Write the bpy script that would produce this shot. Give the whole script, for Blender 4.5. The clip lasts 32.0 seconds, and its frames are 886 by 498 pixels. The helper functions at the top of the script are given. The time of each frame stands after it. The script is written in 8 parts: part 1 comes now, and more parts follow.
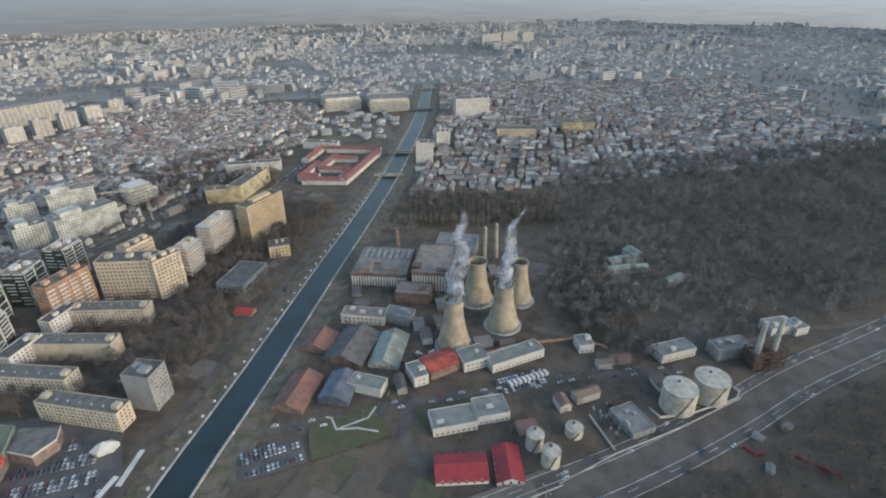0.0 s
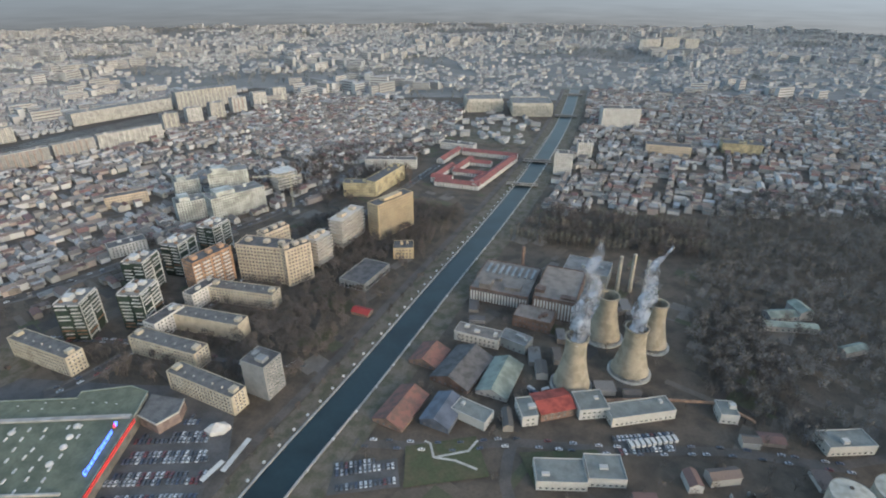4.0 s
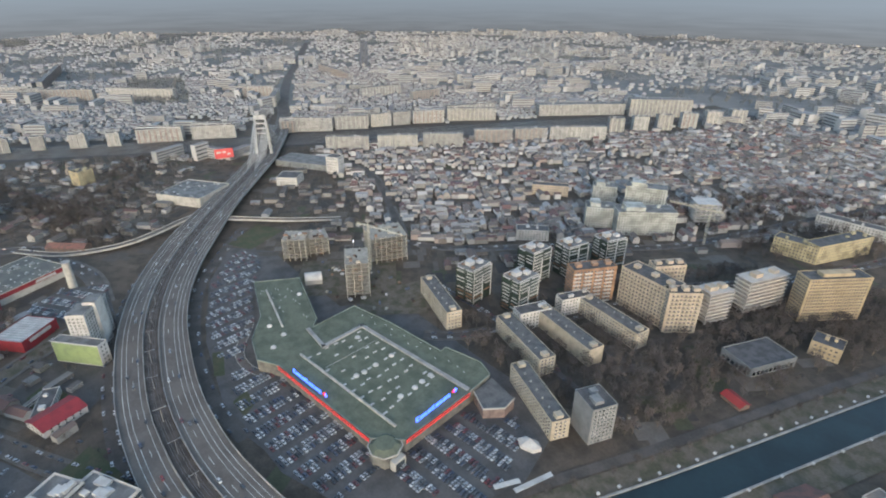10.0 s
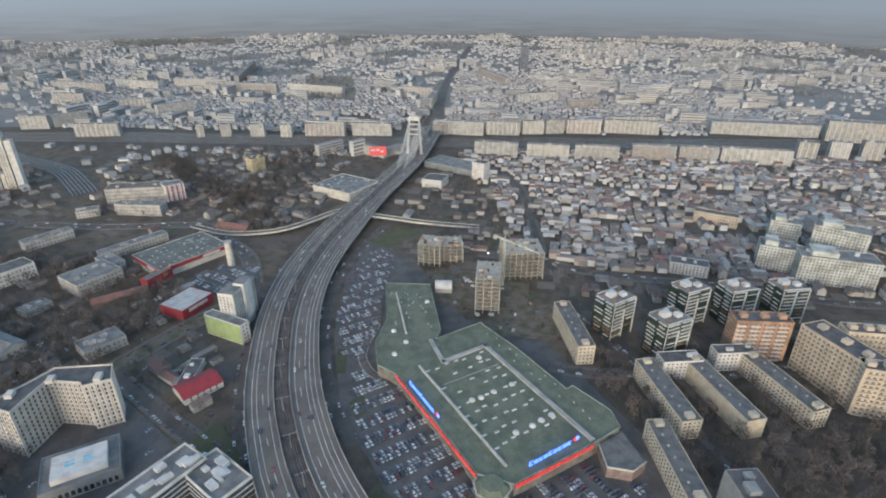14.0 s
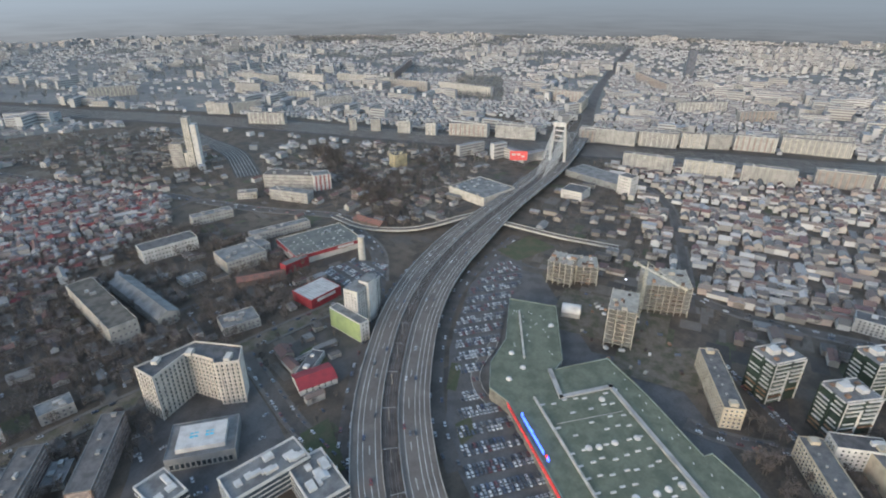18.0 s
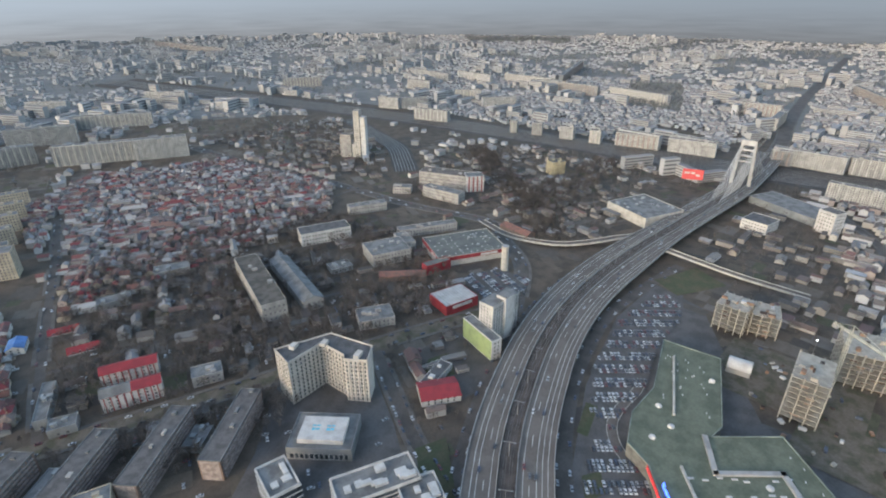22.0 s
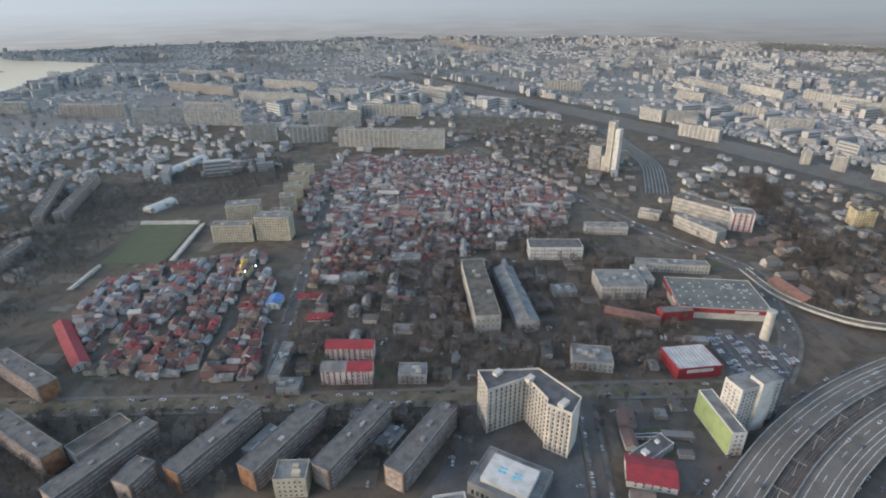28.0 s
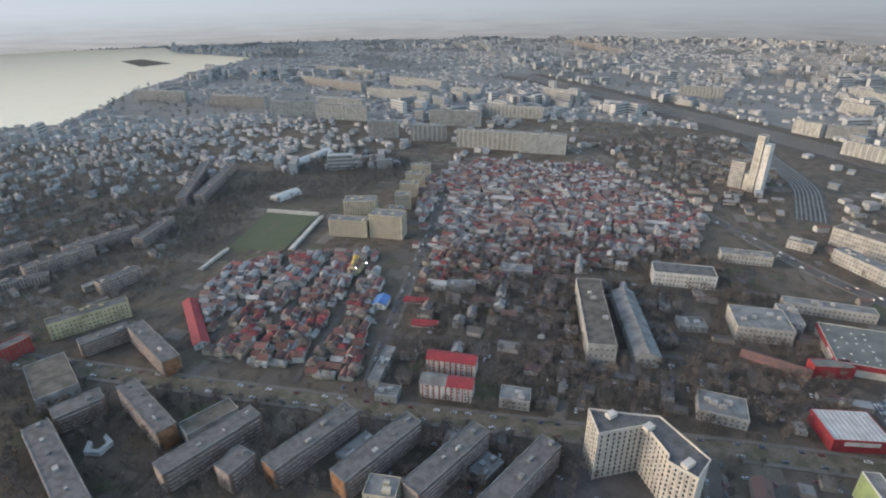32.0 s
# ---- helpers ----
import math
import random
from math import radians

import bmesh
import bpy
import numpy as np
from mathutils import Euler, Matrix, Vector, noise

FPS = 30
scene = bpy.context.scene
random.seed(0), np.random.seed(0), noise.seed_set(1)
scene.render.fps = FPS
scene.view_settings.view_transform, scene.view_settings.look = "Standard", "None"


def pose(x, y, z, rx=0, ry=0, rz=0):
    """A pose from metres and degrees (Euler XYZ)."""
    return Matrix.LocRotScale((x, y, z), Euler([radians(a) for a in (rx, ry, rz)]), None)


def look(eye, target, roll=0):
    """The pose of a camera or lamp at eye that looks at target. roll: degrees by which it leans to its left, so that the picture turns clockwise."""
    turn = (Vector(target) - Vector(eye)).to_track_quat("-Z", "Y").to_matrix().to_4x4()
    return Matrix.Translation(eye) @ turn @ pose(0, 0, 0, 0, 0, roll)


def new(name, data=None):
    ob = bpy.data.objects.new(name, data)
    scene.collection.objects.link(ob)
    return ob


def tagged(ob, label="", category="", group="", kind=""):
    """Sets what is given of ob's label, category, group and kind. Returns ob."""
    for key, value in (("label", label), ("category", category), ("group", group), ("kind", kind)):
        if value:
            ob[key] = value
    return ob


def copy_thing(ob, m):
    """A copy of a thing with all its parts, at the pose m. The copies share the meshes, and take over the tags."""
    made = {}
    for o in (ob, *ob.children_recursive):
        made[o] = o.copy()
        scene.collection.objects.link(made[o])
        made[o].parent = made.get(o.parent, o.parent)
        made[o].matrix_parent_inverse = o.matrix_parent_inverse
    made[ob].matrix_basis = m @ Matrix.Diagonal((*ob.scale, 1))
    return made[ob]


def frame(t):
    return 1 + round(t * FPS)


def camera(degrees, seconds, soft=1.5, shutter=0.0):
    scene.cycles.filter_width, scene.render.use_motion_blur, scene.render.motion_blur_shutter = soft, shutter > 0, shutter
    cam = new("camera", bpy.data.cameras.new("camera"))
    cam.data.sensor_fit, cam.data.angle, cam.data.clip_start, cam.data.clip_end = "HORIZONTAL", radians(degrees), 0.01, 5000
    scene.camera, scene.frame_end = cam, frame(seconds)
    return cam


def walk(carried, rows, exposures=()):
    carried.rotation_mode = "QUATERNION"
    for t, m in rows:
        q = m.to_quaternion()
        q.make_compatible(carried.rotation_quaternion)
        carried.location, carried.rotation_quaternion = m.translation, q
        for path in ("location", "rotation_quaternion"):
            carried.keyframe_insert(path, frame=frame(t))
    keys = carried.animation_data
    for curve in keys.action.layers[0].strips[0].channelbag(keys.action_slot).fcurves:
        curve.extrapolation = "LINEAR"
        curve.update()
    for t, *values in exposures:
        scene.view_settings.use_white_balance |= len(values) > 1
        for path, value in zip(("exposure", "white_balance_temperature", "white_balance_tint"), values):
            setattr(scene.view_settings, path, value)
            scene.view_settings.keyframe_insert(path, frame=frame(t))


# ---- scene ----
# camera: seconds, x, y, z, heading (anticlockwise from +y), tilt below level, lean
cam = camera(79.39, 32.0, soft=2.0)
ROWS = [
    (0.0, -0.00, 0.00, 255.20, -0.000, 26.839, 0.678),
    (0.5, -0.30, 3.38, 254.93, 0.062, 26.797, 0.705),
    (1.0, -0.54, 6.86, 254.81, 0.079, 26.787, 0.760),
    (1.5, -1.00, 10.58, 254.78, 0.373, 26.815, 0.821),
    (2.0, -1.57, 14.33, 254.86, 1.967, 26.802, 0.757),
    (2.5, -2.21, 18.27, 255.17, 4.421, 26.760, 0.663),
    (4.5, -5.98, 34.00, 257.63, 18.983, 26.777, -0.125),
    (5.0, -6.57, 37.98, 257.53, 23.502, 26.673, -0.150),
    (5.5, -7.34, 41.65, 256.86, 27.968, 26.620, -0.172),
    (6.0, -8.05, 45.65, 256.00, 32.528, 26.439, -0.176),
    (6.5, -9.01, 49.86, 255.34, 37.103, 26.393, -0.175),
    (7.0, -9.68, 53.63, 254.97, 41.414, 26.258, -0.134),
    (7.5, -11.05, 56.59, 254.84, 44.421, 26.165, -0.159),
    (8.0, -13.40, 59.13, 254.89, 47.738, 26.080, -0.380),
    (8.5, -15.46, 61.69, 255.09, 51.340, 26.078, -0.359),
    (9.0, -17.69, 64.20, 255.43, 55.036, 26.090, -0.441),
    (9.5, -20.30, 66.49, 255.60, 58.734, 26.068, -0.513),
    (10.0, -22.74, 68.27, 255.69, 60.262, 26.023, -0.500),
    (10.5, -25.47, 69.99, 255.64, 61.334, 25.958, -0.477),
    (11.0, -28.37, 72.14, 255.50, 63.781, 25.954, -0.433),
    (11.5, -31.02, 74.58, 255.19, 66.406, 25.896, -0.358),
    (12.0, -34.15, 76.34, 254.84, 68.637, 25.848, -0.350),
    (12.5, -37.49, 77.67, 254.70, 70.734, 25.813, -0.348),
    (13.0, -40.89, 78.76, 254.55, 72.745, 25.777, -0.394),
    (13.5, -43.92, 79.55, 254.42, 74.685, 25.751, -0.351),
    (14.0, -47.26, 80.52, 254.40, 76.602, 25.677, -0.287),
    (14.5, -50.58, 81.68, 254.40, 78.472, 25.687, -0.228),
    (16.5, -63.31, 85.34, 255.05, 86.037, 25.732, -0.035),
    (17.0, -66.59, 85.56, 255.04, 87.885, 25.781, -0.023),
    (17.5, -70.21, 85.69, 255.13, 89.616, 25.821, -0.037),
    (18.0, -73.54, 85.87, 255.26, 92.152, 25.788, -0.055),
    (18.5, -77.16, 85.56, 255.34, 94.571, 25.791, -0.121),
    (19.0, -80.74, 85.21, 255.29, 96.800, 25.790, -0.078),
    (19.5, -84.34, 85.12, 255.03, 98.637, 25.803, -0.024),
    (20.0, -88.11, 85.21, 254.61, 100.486, 25.804, 0.039),
    (20.5, -92.06, 84.93, 254.16, 102.412, 25.781, 0.108),
    (21.0, -95.57, 84.16, 253.82, 104.570, 25.761, 0.115),
    (21.5, -98.92, 83.00, 253.68, 106.996, 25.737, 0.073),
    (22.0, -102.24, 81.88, 253.72, 109.393, 25.744, 0.075),
    (22.5, -105.65, 80.35, 253.79, 111.703, 25.731, 0.123),
    (23.0, -109.00, 78.69, 253.98, 114.047, 25.742, 0.108),
    (23.5, -111.92, 77.50, 254.29, 116.394, 25.754, 0.137),
    (24.0, -114.90, 76.01, 254.61, 118.769, 25.777, 0.140),
    (24.5, -117.65, 74.35, 254.75, 121.117, 25.757, 0.163),
    (25.0, -120.15, 72.28, 254.75, 123.309, 25.729, 0.210),
    (25.5, -122.76, 70.10, 254.68, 125.718, 25.695, 0.229),
    (27.5, -133.62, 61.71, 254.48, 134.059, 25.581, 0.369),
    (28.0, -135.49, 59.39, 254.44, 135.980, 25.470, 0.411),
    (28.5, -136.92, 56.63, 254.53, 137.753, 25.471, 0.400),
    (29.0, -138.35, 53.91, 254.75, 139.404, 25.471, 0.447),
    (29.5, -140.02, 51.07, 254.91, 141.024, 25.465, 0.485),
    (30.0, -141.73, 48.53, 254.95, 142.561, 25.446, 0.507),
    (30.5, -142.98, 45.91, 254.86, 144.095, 25.449, 0.516),
    (31.0, -144.40, 42.97, 254.61, 145.668, 25.418, 0.538),
    (31.5, -145.67, 40.07, 254.38, 147.142, 25.426, 0.533),
    (32.0, -146.56, 37.05, 254.13, 148.550, 25.434, 0.607),
]
walk(cam, [(r[0], pose(r[1], r[2], r[3], 90 - r[5], 0, r[4]) @ pose(0, 0, 0, 0, 0, -r[6])) for r in ROWS],
     [(0.0, 1.79, 6600, 10), (5.0, 1.79, 6550, 10), (9.0, 1.75, 6400, 11), (17.0, 1.79, 6400, 11.5), (24.0, 1.88, 6600, 13), (32.0, 1.90, 6900, 14.5)])

# ---- world and light: a grey winter dusk, low veiled sun ----
world = bpy.data.worlds.new("dusk_sky")
scene.world = world
world.use_nodes = True
wn = world.node_tree.nodes
sky = wn.new("ShaderNodeTexSky")
sky.sky_type, sky.sun_disc = "NISHITA", False
SUN_EL, SUN_AZ = radians(13), radians(118)      # azimuth clockwise from +y
sky.sun_elevation, sky.sun_rotation = SUN_EL, SUN_AZ
sky.air_density, sky.dust_density, sky.ozone_density = 1.2, 1.6, 1.4
world.node_tree.links.new(sky.outputs[0], wn["Background"].inputs[0])
wn["Background"].inputs[1].default_value = 0.15
sun = new("sun", bpy.data.lights.new("sun", "SUN"))
sun.data.energy, sun.data.angle, sun.data.color = 0.37, radians(18), (1.0, 0.985, 0.965)
sun.matrix_world = look((0, 0, 600), (-600 * math.sin(SUN_AZ) * math.cos(SUN_EL), -600 * math.cos(SUN_AZ) * math.cos(SUN_EL), 600 - 600 * math.sin(SUN_EL)))
scene.view_settings.exposure = 1.5

# ---- materials ----
def material(name, colour, rough=0.85, spread=0.15, size=6.0, fine=0.6, metal=0.0, bump=0.0, tint=None, island=None, obj=0.0, spec=0.3):
    """Noise at two scales, in world metres. island: list of colours picked per loose piece."""
    m = bpy.data.materials.new(name)
    m.use_nodes = True
    n, l = m.node_tree.nodes, m.node_tree.links
    b = n["Principled BSDF"]
    b.inputs["Roughness"].default_value, b.inputs["Metallic"].default_value = rough, metal
    b.inputs["Specular IOR Level"].default_value = spec
    g = n.new("ShaderNodeNewGeometry")
    big, small = n.new("ShaderNodeTexNoise"), n.new("ShaderNodeTexNoise")
    big.inputs["Scale"].default_value, small.inputs["Scale"].default_value = 1 / size, 1 / fine
    big.inputs["Detail"].default_value, small.inputs["Detail"].default_value = 4, 3
    for t in (big, small):
        l.new(g.outputs["Position"], t.inputs["Vector"])
    if island:
        r = n.new("ShaderNodeValToRGB")
        r.color_ramp.interpolation = "CONSTANT"
        while len(r.color_ramp.elements) < len(island):
            r.color_ramp.elements.new(0.5)
        for i, c in enumerate(island):
            r.color_ramp.elements[i].position = i / len(island)
            r.color_ramp.elements[i].color = (*c, 1)
        l.new(g.outputs["Random Per Island"], r.inputs[0])
        base = r.outputs[0]
    else:
        mix = n.new("ShaderNodeMix")
        mix.data_type = "RGBA"
        mix.inputs["A"].default_value = (*colour, 1)
        mix.inputs["B"].default_value = (*(tint or [c * 0.6 for c in colour]), 1)
        ramp = n.new("ShaderNodeMapRange")
        ramp.inputs[1].default_value, ramp.inputs[2].default_value = 0.42, 0.62
        l.new(big.outputs[0], ramp.inputs[0])
        l.new(ramp.outputs[0], mix.inputs["Factor"])
        base = mix.outputs["Result"]
    # value jitter
    add = n.new("ShaderNodeMath")
    add.operation = "MULTIPLY_ADD"
    l.new(small.outputs[0], add.inputs[0])
    add.inputs[1].default_value, add.inputs[2].default_value = spread * 2, 1 - spread
    v = add.outputs[0]
    if island:
        a2 = n.new("ShaderNodeMath")
        a2.operation = "MULTIPLY_ADD"
        l.new(big.outputs[0], a2.inputs[0])
        a2.inputs[1].default_value, a2.inputs[2].default_value = spread * 2, 1 - spread
        a3 = n.new("ShaderNodeMath")
        a3.operation = "MULTIPLY"
        l.new(a2.outputs[0], a3.inputs[0]), l.new(v, a3.inputs[1])
        v = a3.outputs[0]
    if obj:
        oi = n.new("ShaderNodeObjectInfo")
        o2 = n.new("ShaderNodeMath")
        o2.operation = "MULTIPLY_ADD"
        l.new(oi.outputs["Random"], o2.inputs[0])
        o2.inputs[1].default_value, o2.inputs[2].default_value = obj * 2, 1 - obj
        o3 = n.new("ShaderNodeMath")
        o3.operation = "MULTIPLY"
        l.new(o2.outputs[0], o3.inputs[0]), l.new(v, o3.inputs[1])
        v = o3.outputs[0]
    h = n.new("ShaderNodeVectorMath")
    h.operation = "SCALE"
    l.new(base, h.inputs[0]), l.new(v, h.inputs["Scale"])
    l.new(h.outputs[0], b.inputs["Base Color"])
    if bump:
        bp = n.new("ShaderNodeBump")
        bp.inputs["Distance"].default_value = bump
        l.new(small.outputs[0], bp.inputs["Height"])
        l.new(bp.outputs[0], b.inputs["Normal"])
    return m


def lit(name, colour, strength):
    m = bpy.data.materials.new(name)
    m.use_nodes = True
    b = m.node_tree.nodes["Principled BSDF"]
    b.inputs["Base Color"].default_value = (*colour, 1)
    b.inputs["Emission Color"].default_value = (*colour, 1)
    b.inputs["Emission Strength"].default_value = strength
    return m


M = {}
M["earth"] = material("winter_ground", (0.088, 0.070, 0.054), 0.95, 0.38, 16, 2.0, tint=(0.055, 0.045, 0.035), bump=0.3)
M["grass"] = material("winter_grass", (0.056, 0.063, 0.033), 0.95, 0.3, 10, 1.6, tint=(0.076, 0.068, 0.040), bump=0.1)
M["pitch"] = material("sports_turf", (0.058, 0.073, 0.042), 0.95, 0.2, 14, 2, tint=(0.07, 0.075, 0.045))
M["asphalt"] = material("asphalt", (0.090, 0.079, 0.070), 0.9, 0.28, 16, 1.6, tint=(0.062, 0.055, 0.049))
M["lotasphalt"] = material("car_park_asphalt", (0.092, 0.087, 0.083), 0.9, 0.28, 14, 1.6, tint=(0.067, 0.063, 0.060))
M["deck"] = material("viaduct_asphalt", (0.120, 0.104, 0.091), 0.9, 0.25, 18, 1.5, tint=(0.092, 0.080, 0.071))
M["tram"] = material("tram_bed", (0.085, 0.069, 0.06), 0.95, 0.2, 8, 1)
M["paint"] = material("road_paint", (0.45, 0.45, 0.43), 0.8, 0.25, 8, 1)
M["concrete"] = material("concrete", (0.285, 0.276, 0.26), 0.9, 0.2, 8, 1, tint=(0.205, 0.197, 0.187))
M["paving"] = material("paving", (0.118, 0.107, 0.094), 0.9, 0.25, 10, 1, tint=(0.086, 0.079, 0.07))
M["palecon"] = material("pale_concrete", (0.37, 0.355, 0.32), 0.9, 0.2, 6, 1, tint=(0.28, 0.268, 0.24))
M["water"] = material("canal_water", (0.012, 0.025, 0.029), 0.42, 0.2, 30, 3, bump=0.05, spec=0.3)
# cream lake colour: the bright sky's reflection painted into the base
M["lake"] = material("lake_sky_reflection", (0.52, 0.425, 0.285), 0.3, 0.05, 60, 8, tint=(0.50, 0.41, 0.275), spec=0.2)
M["bank"] = material("bank_gravel", (0.115, 0.097, 0.076), 0.95, 0.38, 9, 1.5, tint=(0.070, 0.065, 0.042))
M["ballast"] = material("rail_ballast", (0.068, 0.063, 0.059), 0.95, 0.3, 20, 3, tint=(0.048, 0.045, 0.042))
M["steel"] = material("rail_steel", (0.17, 0.16, 0.15), 0.5, 0.1, 10, 2, metal=0.6)
M["glass"] = material("dark_glass", (0.045, 0.055, 0.065), 0.15, 0.3, 5, 1, spec=0.6, obj=0.4)
M["frame"] = material("window_frame", (0.5, 0.49, 0.46), 0.6, 0.1)
M["bitumen"] = material("bitumen_roof", (0.092, 0.09, 0.091), 0.9, 0.3, 6, 1.2, tint=(0.06, 0.059, 0.06))
M["greyroof"] = material("grey_roof", (0.16, 0.16, 0.158), 0.9, 0.25, 9, 1.5, tint=(0.10, 0.10, 0.098))
M["greenroof"] = material("green_membrane", (0.110, 0.121, 0.088), 0.9, 0.28, 11, 1.6, tint=(0.078, 0.089, 0.064))
M["cream"] = material("cream_render", (0.36, 0.315, 0.245), 0.9, 0.18, 6, 1.2, tint=(0.285, 0.25, 0.195))
M["beige"] = material("beige_render", (0.38, 0.32, 0.25), 0.9, 0.12, 9, 1.5, tint=(0.30, 0.25, 0.195))
M["white"] = material("white_render", (0.42, 0.412, 0.395), 0.85, 0.16, 7, 1.2, tint=(0.33, 0.322, 0.305))
M["grey"] = material("grey_panel", (0.19, 0.195, 0.195), 0.85, 0.15, 6, 1, tint=(0.155, 0.16, 0.16))
M["orange"] = material("orange_render", (0.33, 0.205, 0.135), 0.9, 0.12, 9, 1.5)
M["ochre"] = material("ochre_cladding", (0.36, 0.285, 0.185), 0.7, 0.15, 9, 1.5, tint=(0.29, 0.23, 0.15))
M["yellow"] = material("yellow_render", (0.37, 0.318, 0.20), 0.9, 0.12, 9, 1.5)
M["palegreen"] = material("pale_green_render", (0.355, 0.368, 0.345), 0.9, 0.1, 9, 1.5)
M["brick"] = material("brown_brick", (0.175, 0.118, 0.092), 0.9, 0.25, 5, 0.6, tint=(0.125, 0.09, 0.075))
M["redbrick"] = material("red_brick", (0.135, 0.092, 0.076), 0.9, 0.25, 6, 0.6)
M["red"] = material("red_sheet_roof", (0.24, 0.035, 0.03), 0.6, 0.15, 8, 1, tint=(0.22, 0.025, 0.025))
M["dullred"] = material("faded_red_roof", (0.185, 0.07, 0.066), 0.85, 0.25, 8, 1, tint=(0.13, 0.062, 0.06))
M["redpaint"] = material("red_paint", (0.215, 0.028, 0.034), 0.7, 0.15, 6, 1, tint=(0.17, 0.026, 0.032))
M["tile"] = material("clay_tile", (0.17, 0.085, 0.068), 0.9, 0.25, 5, 0.6, tint=(0.11, 0.07, 0.06))
M["blue"] = material("blue_sheet", (0.085, 0.10, 0.13), 0.6, 0.15, 8, 1)
M["sheet"] = material("grey_sheet", (0.25, 0.26, 0.26), 0.5, 0.15, 10, 1, metal=0.3, tint=(0.19, 0.20, 0.20))
M["greensheet"] = material("weathered_green_sheet", (0.19, 0.22, 0.19), 0.7, 0.2, 8, 1)
M["lime"] = material("lime_render", (0.22, 0.275, 0.125), 0.85, 0.15, 5, 1, tint=(0.185, 0.225, 0.115))
M["shadedglass"] = material("far_window_bands", (0.10, 0.10, 0.105), 0.5, 0.4, 5, 1.5, tint=(0.06, 0.062, 0.066))
M["darkgreen"] = material("dark_green_glass", (0.028, 0.043, 0.034), 0.3, 0.2, 5, 1, spec=0.5)
M["tower"] = material("cooling_tower_concrete", (0.255, 0.222, 0.172), 0.95, 0.22, 7, 1.0, tint=(0.18, 0.156, 0.12))
M["rustbrown"] = material("rusty_steel", (0.075, 0.056, 0.046), 0.9, 0.3, 3, 0.5)
M["wood"] = material("bark", (0.11, 0.092, 0.077), 0.95, 0.25, 3, 0.4)
M["twig"] = material("bare_twigs", (0.098, 0.083, 0.074), 0.95, 0.35, 18, 1, tint=(0.068, 0.059, 0.053), obj=0.2)
# twigs of farther stands, lightened in colour to stand for haze
M["midhazetwig"] = material("half_hazed_twigs", (0.138, 0.131, 0.124), 0.95, 0.35, 45, 3, tint=(0.094, 0.091, 0.085), obj=0.2)
M["housewall"] = material("house_walls", None, 0.9, 0.12, 20, 1.5, island=[(0.32, 0.305, 0.28), (0.39, 0.385, 0.375), (0.27, 0.252, 0.23), (0.35, 0.33, 0.305), (0.25, 0.245, 0.24), (0.43, 0.425, 0.415), (0.30, 0.25, 0.225)])
M["houseroof"] = material("house_roofs", None, 0.85, 0.2, 20, 1.0, island=[(0.13, 0.105, 0.098), (0.135, 0.095, 0.086), (0.145, 0.138, 0.136), (0.22, 0.22, 0.22), (0.12, 0.105, 0.098), (0.27, 0.268, 0.265), (0.165, 0.148, 0.137), (0.14, 0.085, 0.08), (0.115, 0.112, 0.108), (0.19, 0.186, 0.18), (0.30, 0.298, 0.294), (0.105, 0.098, 0.094), (0.15, 0.13, 0.12), (0.125, 0.11, 0.102)])
M["redroofs"] = material("red_house_roofs", None, 0.85, 0.2, 20, 1.0, island=[(0.12, 0.07, 0.066), (0.13, 0.062, 0.06), (0.12, 0.088, 0.086), (0.18, 0.175, 0.175), (0.145, 0.042, 0.044), (0.24, 0.23, 0.228), (0.14, 0.09, 0.078), (0.11, 0.10, 0.098), (0.145, 0.06, 0.058), (0.15, 0.14, 0.138), (0.20, 0.19, 0.186), (0.125, 0.10, 0.094), (0.27, 0.265, 0.26)])
# far materials: distance haze painted in as pale, even base colours
M["farwall"] = material("hazed_house_walls", None, 0.9, 0.12, 90, 6, island=[(0.275, 0.278, 0.277), (0.32, 0.32, 0.317), (0.25, 0.25, 0.247), (0.295, 0.29, 0.282), (0.345, 0.345, 0.342)])
M["farroof"] = material("hazed_house_roofs", None, 0.85, 0.2, 120, 8, island=[(0.195, 0.182, 0.177), (0.178, 0.168, 0.164), (0.22, 0.22, 0.22), (0.26, 0.262, 0.264), (0.187, 0.17, 0.166), (0.20, 0.198, 0.196)])
M["hazeearth"] = material("hazed_city_ground", (0.150, 0.146, 0.138), 0.95, 0.35, 160, 25, tint=(0.112, 0.111, 0.106))
M["hazetwig"] = material("hazed_twigs", (0.165, 0.165, 0.163), 0.95, 0.3, 60, 8, tint=(0.13, 0.132, 0.13))
M["shedwalls"] = material("shed_walls", None, 0.9, 0.15, 20, 1.5, island=[(0.20, 0.185, 0.165), (0.26, 0.25, 0.235), (0.165, 0.145, 0.13), (0.23, 0.205, 0.18), (0.31, 0.305, 0.295)])
M["shedroofs"] = material("shed_roofs", None, 0.85, 0.25, 20, 1.0, island=[(0.105, 0.09, 0.08), (0.125, 0.095, 0.083), (0.085, 0.078, 0.073), (0.15, 0.142, 0.135), (0.095, 0.085, 0.08), (0.215, 0.212, 0.21), (0.13, 0.08, 0.07)])
M["car"] = material("car_paint", None, 0.35, 0.05, 9, 2, island=[(0.42, 0.42, 0.42), (0.04, 0.04, 0.045), (0.24, 0.25, 0.26), (0.48, 0.48, 0.47), (0.05, 0.06, 0.09), (0.12, 0.03, 0.03), (0.10, 0.10, 0.11), (0.33, 0.34, 0.35), (0.06, 0.06, 0.065)], spec=0.5)
M["tyre"] = material("tyre", (0.02, 0.02, 0.02), 0.9)
M["gold"] = material("gilding", (0.55, 0.36, 0.10), 0.4, 0.1, metal=0.6)
M["bluebright"] = material("bright_blue_sheet", (0.07, 0.16, 0.36), 0.6, 0.15)
